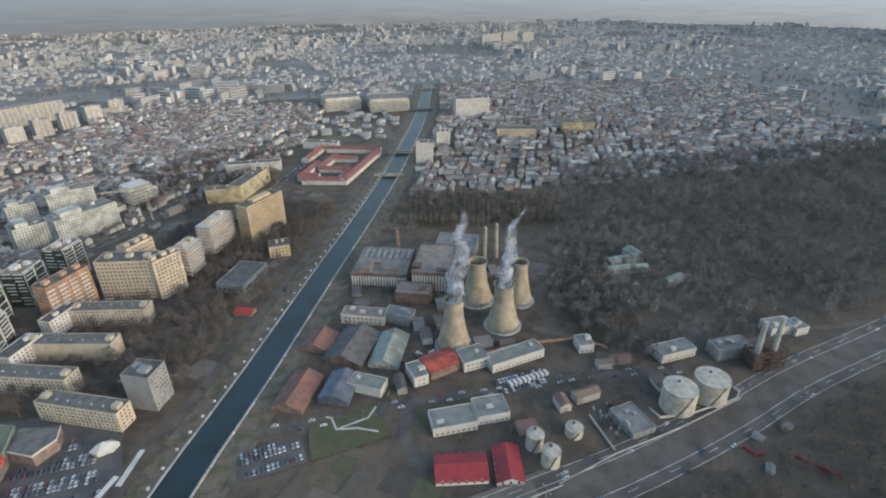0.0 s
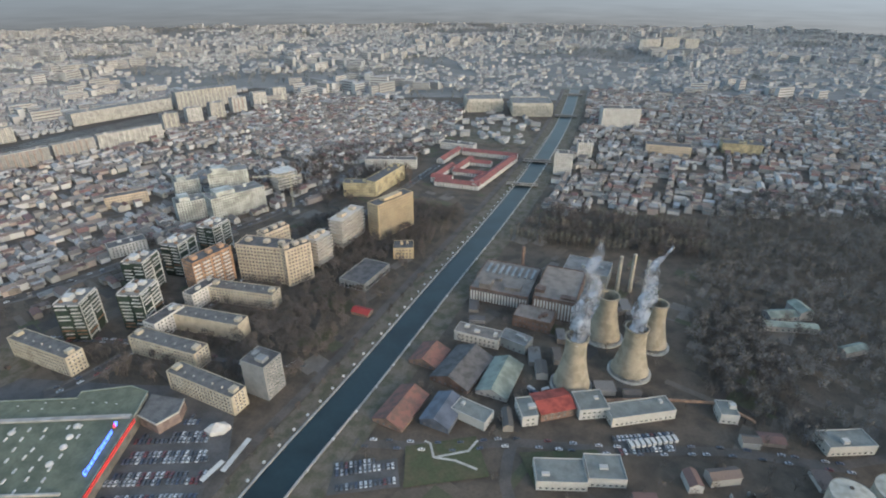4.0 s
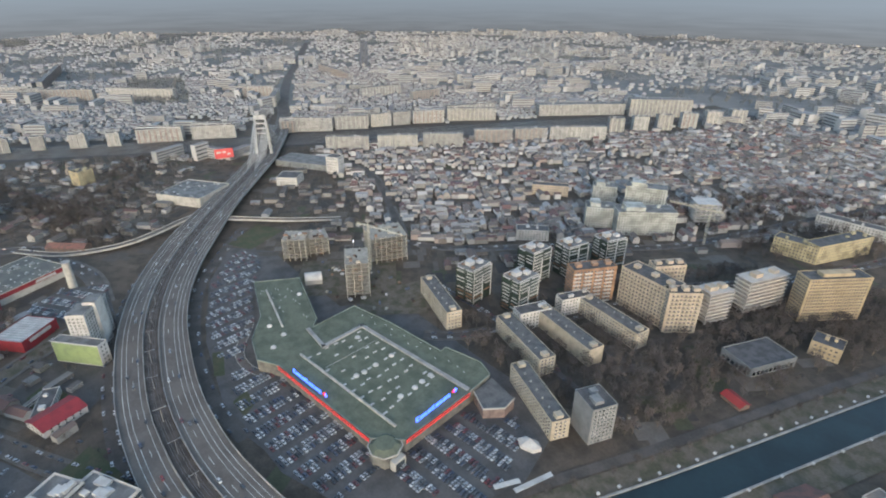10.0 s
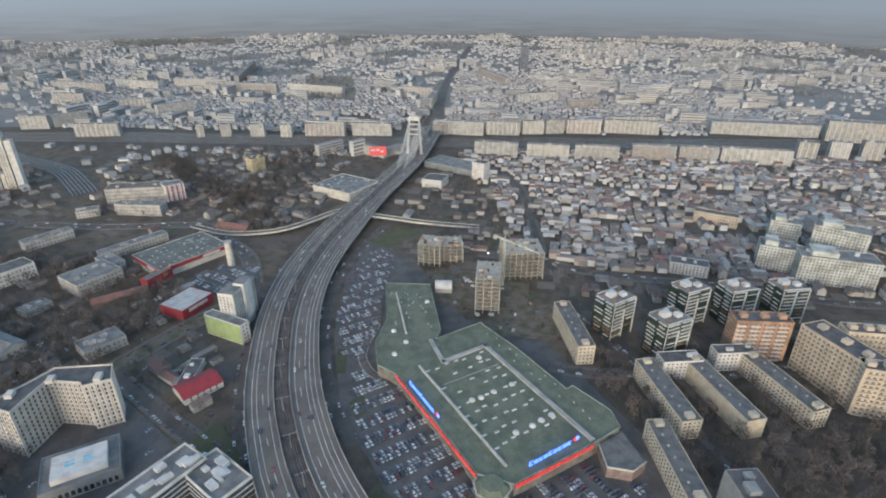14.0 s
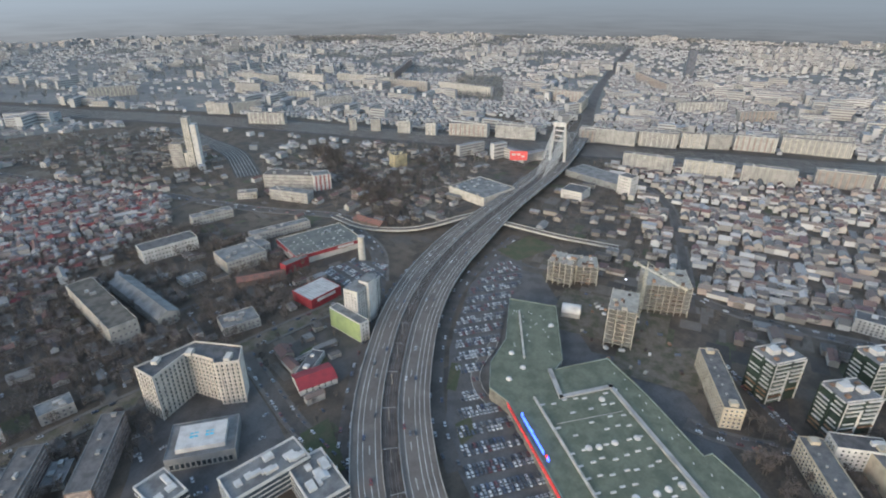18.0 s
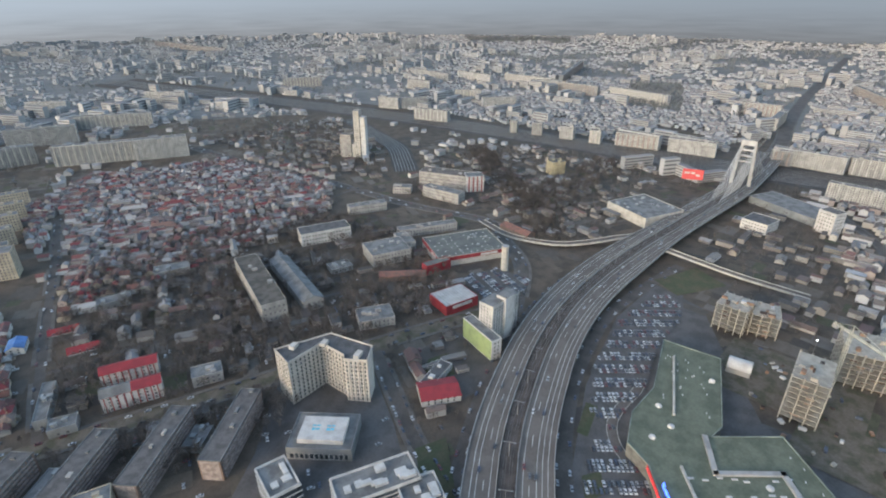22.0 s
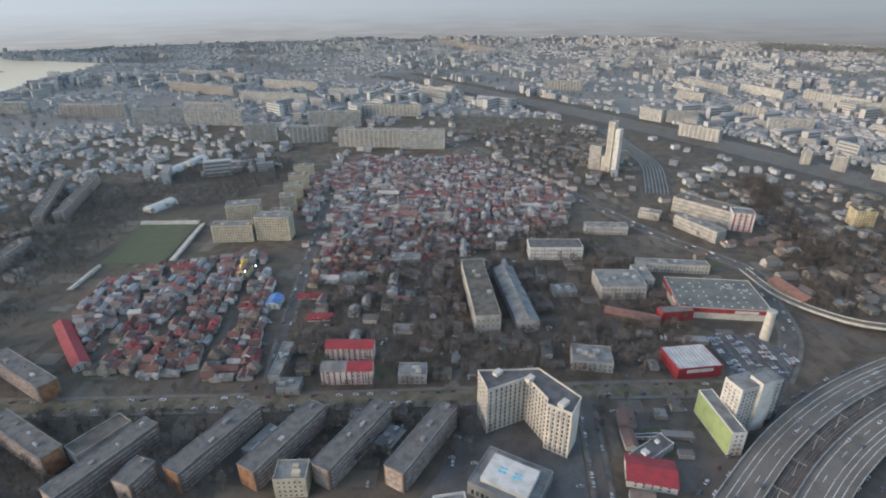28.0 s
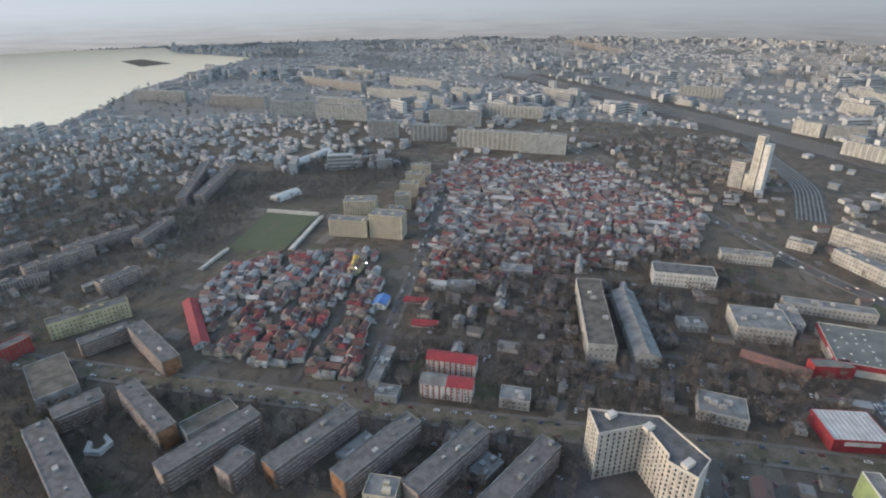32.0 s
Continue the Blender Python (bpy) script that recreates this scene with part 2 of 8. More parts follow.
M["litter"] = material("leaf_litter", (0.076, 0.062, 0.049), 0.95, 0.38, 14, 2, tint=(0.054, 0.047, 0.037))
M["rawcon"] = material("raw_concrete", (0.31, 0.285, 0.24), 0.9, 0.25, 4, 1, tint=(0.23, 0.21, 0.175))
M["creamwhite"] = material("warm_white_render", (0.415, 0.385, 0.345), 0.9, 0.15, 7, 1.5, tint=(0.34, 0.315, 0.285))
M["cranepaint"] = material("crane_paint", (0.45, 0.42, 0.33), 0.6, 0.1)
M["billred"] = lit("billboard_red", (0.42, 0.06, 0.06), 0.08)
M["neonred"] = lit("red_neon", (0.9, 0.05, 0.05), 0.26)
M["neonblue"] = lit("blue_neon", (0.05, 0.13, 1.0), 1.5)
M["lampwhite"] = lit("white_lamp", (0.95, 0.95, 1.0), 2.5)

def steam_material():
    m = bpy.data.materials.new("steam")
    m.use_nodes = True
    n, l = m.node_tree.nodes, m.node_tree.links
    b = n["Principled BSDF"]
    b.inputs["Base Color"].default_value = (0.84, 0.84, 0.85, 1)
    b.inputs["Roughness"].default_value = 1.0
    up = n.new("ShaderNodeCombineXYZ")
    up.inputs[2].default_value = 1.0
    l.new(up.outputs[0], b.inputs["Normal"])
    b.inputs["Specular IOR Level"].default_value = 0.0
    g, t = n.new("ShaderNodeNewGeometry"), n.new("ShaderNodeTexNoise")
    t.inputs["Scale"].default_value, t.inputs["Detail"].default_value = 0.16, 6
    l.new(g.outputs["Position"], t.inputs["Vector"])
    r = n.new("ShaderNodeMapRange")
    r.inputs[1].default_value, r.inputs[2].default_value, r.inputs[3].default_value, r.inputs[4].default_value = 0.34, 0.62, 0.0, 0.62
    l.new(t.outputs[0], r.inputs[0])
    # thinner as it rises
    z, thin, mul = n.new("ShaderNodeSeparateXYZ"), n.new("ShaderNodeMapRange"), n.new("ShaderNodeMath")
    l.new(g.outputs["Position"], z.inputs[0])
    l.new(z.outputs[2], thin.inputs[0])
    thin.inputs[1].default_value, thin.inputs[2].default_value, thin.inputs[3].default_value, thin.inputs[4].default_value = 40, 104, 1.25, 0.12
    mul.operation = "MULTIPLY"
    l.new(r.outputs[0], mul.inputs[0]), l.new(thin.outputs[0], mul.inputs[1])
    l.new(mul.outputs[0], b.inputs["Alpha"])
    return m


M["steam"] = steam_material()

# ---- mesh helpers ----
class Soup:
    """Collects faces for one mesh."""
    def __init__(self):
        self.v, self.f, self.m = [], [], []

    def poly(self, pts, m=0):
        k = len(self.v)
        self.v += [tuple(p) for p in pts]
        self.f.append(tuple(range(k, k + len(pts))))
        self.m.append(m)

    def box(self, x0, x1, y0, y1, z0, z1, m=0, top=None):
        k = len(self.v)
        self.v += [(x, y, z) for z in (z0, z1) for x, y in ((x0, y0), (x1, y0), (x1, y1), (x0, y1))]
        self.f += [(k + 3, k + 2, k + 1, k)] + [(k + i, k + (i + 1) % 4, k + 4 + (i + 1) % 4, k + 4 + i) for i in range(4)] + [(k + 4, k + 5, k + 6, k + 7)]
        self.m += [m] * 5 + [m if top is None else top]

    def obox(self, cx, cy, L, W, ang, z0, z1, m=0, top=None):
        c, s = math.cos(ang), math.sin(ang)
        k = len(self.v)
        self.v += [(cx + c * x - s * y, cy + s * x + c * y, z) for z in (z0, z1) for x, y in ((-L / 2, -W / 2), (L / 2, -W / 2), (L / 2, W / 2), (-L / 2, W / 2))]
        self.f += [(k + 3, k + 2, k + 1, k)] + [(k + i, k + (i + 1) % 4, k + 4 + (i + 1) % 4, k + 4 + i) for i in range(4)] + [(k + 4, k + 5, k + 6, k + 7)]
        self.m += [m] * 5 + [m if top is None else top]

    def gable(self, cx, cy, L, W, ang, h, rise, over=0.4, mw=0, mr=1):
        """A house: walls with gables, and two roof slopes with eaves."""
        c, s = math.cos(ang), math.sin(ang)
        def p(x, y, z): return (cx + c * x - s * y, cy + s * x + c * y, z)
        a, b = L / 2, W / 2
        k = len(self.v)
        self.v += [p(-a, -b, 0), p(a, -b, 0), p(a, b, 0), p(-a, b, 0), p(-a, -b, h), p(a, -b, h), p(a, b, h), p(-a, b, h), p(-a, 0, h + rise), p(a, 0, h + rise)]
        self.f += [(k, k + 1, k + 5, k + 4), (k + 2, k + 3, k + 7, k + 6), (k + 1, k + 2, k + 6, k + 9, k + 5), (k + 3, k, k + 4, k + 8, k + 7)]
        self.m += [mw] * 4
        A, Bv, dz = a + over, b + over, over * rise / b
        k = len(self.v)
        self.v += [p(-A, -Bv, h - dz + 0.12), p(A, -Bv, h - dz + 0.12), p(A, 0, h + rise + 0.12), p(-A, 0, h + rise + 0.12), p(A, Bv, h - dz + 0.12), p(-A, Bv, h - dz + 0.12)]
        self.f += [(k, k + 1, k + 2, k + 3), (k + 3, k + 2, k + 4, k + 5)]
        self.m += [mr] * 2

    def tube(self, x, y, z0, z1, r0, r1, n=10, m=0, cap=True, top=None):
        k = len(self.v)
        for z, r in ((z0, r0), (z1, r1)):
            self.v += [(x + r * math.cos(2 * math.pi * i / n), y + r * math.sin(2 * math.pi * i / n), z) for i in range(n)]
        self.f += [(k + i, k + (i + 1) % n, k + n + (i + 1) % n, k + n + i) for i in range(n)]
        self.m += [m] * n
        if cap:
            self.f.append(tuple(k + n + i for i in range(n)))
            self.m.append(m if top is None else top)

    def bar(self, p, q, r, m=0):
        """A square bar from p to q."""
        p, q = Vector(p), Vector(q)
        d = (q - p).normalized()
        u = d.cross(Vector((0, 0, 1)) if abs(d.z) < 0.9 else Vector((1, 0, 0))).normalized() * r
        w = d.cross(u)
        k = len(self.v)
        self.v += [tuple(e + sx * u + sy * w) for e in (p, q) for sx, sy in ((-1, -1), (1, -1), (1, 1), (-1, 1))]
        self.f += [(k + i, k + (i + 1) % 4, k + 4 + (i + 1) % 4, k + 4 + i) for i in range(4)] + [(k + 3, k + 2, k + 1, k), (k + 4, k + 5, k + 6, k + 7)]
        self.m += [m] * 6

    def mesh(self, name, mats, smooth=False):
        me = bpy.data.meshes.new(name)
        me.from_pydata(self.v, [], self.f)
        for x in mats:
            me.materials.append(x)
        me.polygons.foreach_set("material_index", self.m)
        if smooth:
            me.polygons.foreach_set("use_smooth", [True] * len(self.f))
        me.update()
        return me


def part(name, soup, mats, parent, label="", smooth=False):
    ob = new(name, soup if isinstance(soup, bpy.types.Mesh) else soup.mesh(name, mats if isinstance(mats, (list, tuple)) else [mats], smooth))
    ob.parent = parent
    if label:
        tagged(ob, label)
    return ob


def base(name, x, y, deg, label, category, group="", z=0.0):
    e = new(name)
    e.empty_display_size = 1
    e.matrix_world = pose(x, y, z, 0, 0, deg)
    return tagged(e, label, category, group)


def structure(name, soup, mats, label, category="", kind="structure", smooth=False):
    return tagged(new(name, soup.mesh(name, mats if isinstance(mats, (list, tuple)) else [mats], smooth)), label, category, "", kind)


TAKEN = []           # footprints: x, y, half length, half width, angle


def take(x, y, L, W, deg, pad=2.0):
    TAKEN.append((x, y, L / 2 + pad, W / 2 + pad, radians(deg)))


def strip(pts, width, z0, z1=None, soup=None, m=0, edge=None):
    """A road-like band along a polyline, as a slab."""
    s = soup or Soup()
    P = [Vector((p[0], p[1], (p[2] if len(p) > 2 else 0) + z0)) for p in pts]
    Lf, Rt = [], []
    for i, p in enumerate(P):
        d = ((P[min(i + 1, len(P) - 1)] - P[max(i - 1, 0)]) * Vector((1, 1, 0))).normalized()
        n = Vector((-d.y, d.x, 0)) * width / 2
        Lf.append(p + n), Rt.append(p - n)
    for i in range(len(P) - 1):
        s.poly([Rt[i], Rt[i + 1], Lf[i + 1], Lf[i]], m)
        if z1 is not None:
            dz = Vector((0, 0, z1))
            s.poly([Rt[i] - dz, Rt[i + 1] - dz, Rt[i + 1], Rt[i]], m if edge is None else edge)
            s.poly([Lf[i], Lf[i + 1], Lf[i + 1] - dz, Lf[i] - dz], m if edge is None else edge)
            s.poly([Lf[i] - dz, Lf[i + 1] - dz, Rt[i + 1] - dz, Rt[i] - dz], m if edge is None else edge)
    return s


def smooth_line(pts, step=12.0):
    """Catmull-Rom points along a polyline."""
    P = [Vector((*p, 0)) if len(p) == 2 else Vector(p) for p in pts]
    P = [2 * P[0] - P[1]] + P + [2 * P[-1] - P[-2]]
    out = []
    for i in range(1, len(P) - 2):
        a, b, c, d = P[i - 1:i + 3]
        n = max(1, int((c - b).length / step))
        for k in range(n):
            t = k / n
            out.append(0.5 * ((2 * b) + (c - a) * t + (2 * a - 5 * b + 4 * c - d) * t * t + (3 * b - a - 3 * c + d) * t ** 3))
    out.append(P[-2])
    return out


def shift(pts, off):
    """The line moved sideways to its left by off."""
    out = []
    for i, p in enumerate(pts):
        d = ((pts[min(i + 1, len(pts) - 1)] - pts[max(i - 1, 0)]) * Vector((1, 1, 0))).normalized()
        out.append(p + Vector((-d.y, d.x, 0)) * off)
    return out


LINES = []           # roads and water kept free of houses: points, half width


def keep_free(pts, half):
    LINES.append((np.array([(p[0], p[1]) for p in pts]), half))



# ---- ground, water, roads ----
def polygon_sheet(name, pts, z, mat, label, category="ground", kind="structure"):
    s = Soup()
    s.poly([(x, y, z) for x, y in pts])
    return structure(name, s, mat, label, category, kind)


g = Soup()
RINGS = [0, 150, 300, 450, 600, 800, 1000, 1300, 1700, 2200, 2900, 3800, 5200]
for i in range(len(RINGS) - 1):
    for k in range(48):
        a, b = 2 * math.pi * k / 48, 2 * math.pi * (k + 1) / 48
        r0, r1 = RINGS[i], RINGS[i + 1]
        q = [(r0 * math.cos(a), r0 * math.sin(a)), (r1 * math.cos(a), r1 * math.sin(a)), (r1 * math.cos(b), r1 * math.sin(b)), (r0 * math.cos(b), r0 * math.sin(b))]
        if i == 0:
            q = q[:3]
        # outer rings take the ground colour with haze painted in
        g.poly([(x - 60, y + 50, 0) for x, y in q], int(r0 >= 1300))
structure("ground", g, [M["earth"], M["hazeearth"]], "bare brown winter ground, painted haze-pale far out", "ground")

RIVER = smooth_line([(60, -420), (-10, -260), (-95, -80), (-150, 60), (-157, 150), (-152, 212), (-139, 290), (-128, 366), (-114, 465), (-92, 613), (-68, 814), (-44, 1125), (-35, 1500)], 25)
structure("water", strip(RIVER, 22.6, 0.25), M["water"], "dark blue-green canal water between stone quays", "water")
for side in (1, -1):
    structure("quay", strip(shift(RIVER, side * 11.8), 1.3, 1.0, 1.0), M["concrete"], "pale concrete quay edge along the canal", "quay")
    structure("bank", strip(shift(RIVER, side * 19.4), 14.4, 0.14), M["bank"], "gravel bank with dry grass beside the canal", "bank")
structure("quay_road", strip(shift(RIVER, 31), 7, 0.42), M["asphalt"], "narrow grey quayside road", "road")
structure("quay_path", strip(shift(RIVER, -29), 4, 0.42), M["bank"], "dirt path along the canal", "path")
keep_free(RIVER, 37)

AVENUE = smooth_line([(-1110, 313, 9), (-1046, 291, 10), (-937, 250, 11), (-868, 221, 11), (-767, 168, 10), (-662, 113, 9), (-584, 77, 8), (-519, 55, 8), (-457, 43, 8), (-400, 39.5, 8), (-352, 40, 8), (-312, 45, 8), (-268, 55, 8), (-200, 80, 8), (-120, 115, 7), (-30, 158, 4), (40, 190, 1.2), (110, 220, 0.3), (180, 255, 0.3), (250, 295, 0.3), (345, 340, 0.3), (520, 425, 0.3), (800, 560, 0.3)], 14)
keep_free(AVENUE, 27)
WEST = [p for p in AVENUE if p.x < 70]
EAST = [p for p in AVENUE if p.x > 40]
for off, w in ((12.5, 14), (-12.5, 14)):
    structure("viaduct_deck", strip(shift(WEST, off), w, 0, 1.6, edge=1), [M["deck"], M["concrete"]], "grey asphalt carriageway of the raised viaduct", "viaduct")
    for e in (-w / 2, w / 2):
        rail_line = shift(WEST, off + e)
        if abs(off + e) > 15:
            rail_line = [q for q, p in zip(rail_line, WEST) if p.x < -712]
        structure("parapet", strip(rail_line, 0.5, 1.0, 1.6), M["concrete"], "pale concrete parapet of the viaduct", "parapet")
# wider carriageways on the near bend, tapering towards the bridge
def widen(side, inner, extra):
    sh, rim = Soup(), Soup()
    ends = []
    for p, q, r in zip(WEST, shift(WEST, side * inner), shift(WEST, side * (inner + extra))):
        u = min(max((p.x + 730) / 130, 0), 1) * min(max((-60 - p.x) / 120, 0), 1)
        if u > 0.02:
            ends.append((q, q.lerp(r, u * u * (3 - 2 * u))))
    for (a, b), (c, d) in zip(ends, ends[1:]):
        dz = Vector((0, 0, 1.6))
        top = [a, c, d, b] if side < 0 else [a, b, d, c]
        sh.poly(top[::-1])
        sh.poly([b - dz, d - dz, d, b], 1)
        sh.poly([a - dz, c - dz, d - dz, b - dz], 1)
    structure("viaduct_deck", sh, [M["deck"], M["concrete"]], "grey asphalt outer lane of the raised viaduct", "viaduct")
    structure("parapet", strip([b for a, b in ends], 0.5, 1.0, 1.6), M["concrete"], "pale concrete parapet of the viaduct", "parapet")


widen(1, 19.8, 6.6)
widen(-1, 19.8, 4.4)
structure("tram_bed", strip(WEST, 9.5, -0.3, 1.2, edge=1), [M["tram"], M["concrete"]], "dark brown tram bed between the carriageways", "tram track")
for o in (-2.6, -1.2, 1.2, 2.6):
    structure("tram_rail", strip(shift(WEST, o), 0.22, -0.12, 0.15), M["steel"], "tram rail", "rail")
structure("avenue", strip(EAST, 32, 0.155), M["asphalt"], "wide grey avenue with worn asphalt", "road")
for o in (-19.5, -16.5, -12.5, -9, 9, 12.5, 16.5, 19.6, 22.8):
    s = Soup()
    line = [q for q, p in zip(shift(AVENUE, o), AVENUE) if abs(o) < 17 or -640 < p.x < -150]
    for i in range(0, len(line) - 1, 2 if abs(o) == 12.5 else 1):
        strip([line[i], line[i + 1] if abs(o) != 12.5 else line[i].lerp(line[i + 1], 0.5)], 0.35, 0.3 if line[i].x > 40 else 0.06, soup=s)
    structure("lane_marking", s, M["paint"], "worn white lane lines", "marking")
# piers under the viaduct
pier = Soup()
pier.box(-1.2, 1.2, -9, 9, 0, 6.4)
pier.box(-1.6, 1.6, -17, 17, 5.2, 6.4)
pier_mesh = pier.mesh("pier", [M["concrete"]])
for i in range(2, len(WEST) - 2, 3):
    p, d = WEST[i], WEST[i + 1] - WEST[i - 1]
    if p.z > 6:
        ob = tagged(new("viaduct_pier", pier_mesh), "grey concrete pier under the viaduct", "pier", "viaduct piers", "structure")
        ob.matrix_world = pose(p.x, p.y, p.z - 8.02, 0, 0, math.degrees(math.atan2(d.y, d.x)))


ROADS, WALKS = [], []


def road(name, pts, w, label="grey asphalt street", mat="asphalt", walks=True, free=True):
    line = smooth_line(pts, 12)
    structure(name, strip(line, w, 0.17 + 0.005 * len(ROADS)), M[mat], label, "road")
    ROADS.append((line, w / 2))
    if walks:
        WALKS.append((line, w))
    if free:
        keep_free(line, w / 2 + (4.5 if walks else 1.5))
    return line


SIDE_A = road("side_road", [(-300, 85), (-336, 74), (-390, 69), (-446, 72), (-520, 87), (-585, 118), (-640, 150)], 11, walks=False)
SIDE_B = road("side_road", [(-240, 26), (-311, 16), (-360, 11), (-420, 11), (-505, 22), (-580, 46), (-660, 88)], 9, walks=False)
RAMP_N = smooth_line([(-668, 122, 8), (-652, 150, 7.5), (-640, 175, 6), (-629, 202, 4), (-612, 260, 0.3)], 10)
RAMP_W = smooth_line([(-690, 110, 8), (-676, 85, 7.5), (-658, 58, 6), (-645, 22, 4), (-655, -30, 1.5), (-690, -75, 0.3)], 10)
for nm, r in (("ramp", RAMP_N), ("ramp", RAMP_W)):
    structure(nm, strip(r, 8, 0, 1.4, edge=1), [M["deck"], M["palecon"]], "narrow slip road of the viaduct", "ramp")
    for e in (4, -4):
        structure("parapet", strip(shift(r, e), 0.4, 0.9, 1.4), M["palecon"], "pale slip road parapet", "parapet")
    keep_free(r, 8)
MAIN = road("main_street", [(-20, -445), (-90, -380), (-156, -318), (-256, -226), (-361, -132), (-434, -68), (-488, -15), (-500, 10)], 14, "wide brownish street between bare trees", "bank")
STREET_B = road("side_street", [(-252, -240), (-294, -295), (-370, -387), (-425, -452), (-520, -570)], 7)
STREET_C = road("side_street", [(-408, -81), (-370, -50), (-332, -18), (-296, 18), (-270, 30)], 8)
STREET_D = road("boulevard", [(-500, 10), (-588, -3), (-650, -40), (-691, -67), (-713, -186), (-761, -337), (-789, -464), (-860, -700)], 12, "long grey boulevard beside the railway")
STREET_E = road("boulevard", [(-1105, 312), (-1250, 355), (-1386, 389), (-1717, 487), (-2088, 616), (-2900, 900)], 22, "straight city boulevard running to the distance")
CAMPUS_A = road("campus_road", [(-345, 235), (-330, 262), (-310, 350), (-300, 410), (-290, 500), (-250, 600), (-215, 800)], 7)
CAMPUS_B = road("campus_road", [(-410, 285), (-330, 300), (-240, 300), (-185, 310)], 5, walks=False)
CAMPUS_C = road("city_street", [(-560, 270), (-480, 330), (-420, 450), (-360, 560), (-330, 760), (-290, 1000)], 8)
NORTH_ST = road("city_street", [(-480, 290), (-620, 330), (-760, 360), (-900, 330)], 8)
PLANT_RD = road("plant_road", [(-120, 250), (-60, 262), (-25, 275), (40, 285), (100, 300), (170, 305)], 7, walks=False)
PLANT_RD2 = road("plant_road", [(-25, 275), (-25, 245), (-12, 215)], 7, walks=False)
EAST_RD = road("park_road", [(150, 300), (260, 345), (420, 380), (640, 470), (900, 640)], 6, walks=False)
PARK_PATH = road("park_path", [(100, 520), (220, 640), (380, 660), (560, 560), (760, 520)], 4, "pale park path", "bank", walks=False, free=False)
for pts in ([(-640, 330), (-560, 470), (-500, 640), (-470, 800)], [(-760, 380), (-690, 520), (-640, 700), (-600, 900)], [(-880, 420), (-700, 480), (-520, 520)], [(-850, 620), (-640, 620), (-480, 640)], [(-790, 780), (-560, 760), (-360, 760)],
            [(-300, -300), (-390, -230), (-480, -150)], [(-380, -395), (-470, -320), (-560, -250), (-660, -190)], [(-430, -460), (-540, -390), (-660, -310), (-760, -270)], [(-520, -570), (-640, -480), (-780, -400)],
            [(-190, -330), (-250, -395), (-320, -470), (-380, -540)], [(-215, -285), (-275, -350), (-345, -435)], [(-165, -365), (-215, -425), (-280, -490)]):
    road("city_street", pts, 5, walks=False)

for line, w in WALKS:
    # pavements break off where another street crosses
    for o in (1, -1):
        run = []
        for p in shift(line, o * (w / 2 + 1.5)) + [None]:
            clear = p is not None and all(q is line or min((p - c).xy.length for c in q) > h + 6 for q, h in ROADS)
            if clear:
                run.append(p)
            elif run:
                if len(run) > 1:
                    structure("pavement", strip(run, 3, 0.46, 0.46), M["paving"], "grey paving with a kerb", "pavement")
                run = []

# railway corridor
RAIL = smooth_line([(-1394, -1467), (-1290, -813), (-1197, -344), (-1106, -20), (-1035, 212), (-985, 444), (-900, 760), (-850, 977), (-780, 1300)], 40)
structure("rail_verge", strip(RAIL, 165, 0.15), M["litter"], "dark weedy verge of the railway", "verge")
structure("rail_bed", strip(RAIL, 100, 0.5), M["ballast"], "dark ballast bed of the railway", "railway")
keep_free(RAIL, 66)
RAIL_C = smooth_line([(-1150, -500), (-1060, -410), (-977, -318), (-900, -270), (-845, -240)], 20)
structure("rail_bed", strip(RAIL_C, 40, 0.44), M["ballast"], "dark ballast bed of rail sidings", "railway")
keep_free(RAIL_C, 22)
for line, offs in ((RAIL, range(-36, 37, 6)), (RAIL_C, range(-16, 17, 5))):
    for o in offs:
        structure("track", strip(shift(line, o), 1.5, 0.75, 0.2), M["steel"], "worn steel railway track", "track")

polygon_sheet("lake", [(900, -1400), (66, -1466), (-38, -1435), (-118, -1593), (-229, -1895), (-411, -2153), (-773, -2644), (-640, -2900), (-520, -3100), (-491, -3534), (272, -3715), (1500, -3300)], 0.8, M["lake"], "wide calm lake with the pale sky's reflection painted in", "water")
polygon_sheet("island", [(-300, -2560), (-420, -2620), (-330, -2900), (-240, -2850)], 1.4, M["earth"], "low dark island in the lake", "island")
polygon_sheet("sports_field", [(-225, -553), (-290, -637), (-340, -588), (-272, -507)], 0.6, M["pitch"], "dull green football pitch", "pitch")
polygon_sheet("lawn", [(-88, 255), (-48, 274), (-34, 246), (-80, 226)], 0.600, M["grass"], "winter lawn with pale paths", "lawn")
polygon_sheet("grass", [(-20, 268), (25, 282), (40, 268), (-8, 245)], 0.606, M["grass"], "strip of winter grass", "lawn")
polygon_sheet("verge", [(-372, 77), (-402, 80), (-400, 88), (-370, 84)], 0.612, M["grass"], "grass verge beside the viaduct", "verge")
polygon_sheet("verge", [(-338, 84), (-320, 88), (-330, 98), (-345, 94)], 0.618, M["grass"], "grass verge beside the viaduct", "verge")
polygon_sheet("verge", [(-600, 125), (-640, 165), (-610, 190), (-575, 145)], 0.624, M["grass"], "grass verge beside the slip road", "verge")
polygon_sheet("verge", [(-300, 20), (-340, 0), (-325, -15), (-285, 8)], 0.630, M["grass"], "grass verge beside a street", "verge")
polygon_sheet("wasteland", [(-230, 1016), (-117, 1090), (-80, 941), (-205, 930)], 0.636, M["bank"], "empty brown building plot", "plot")
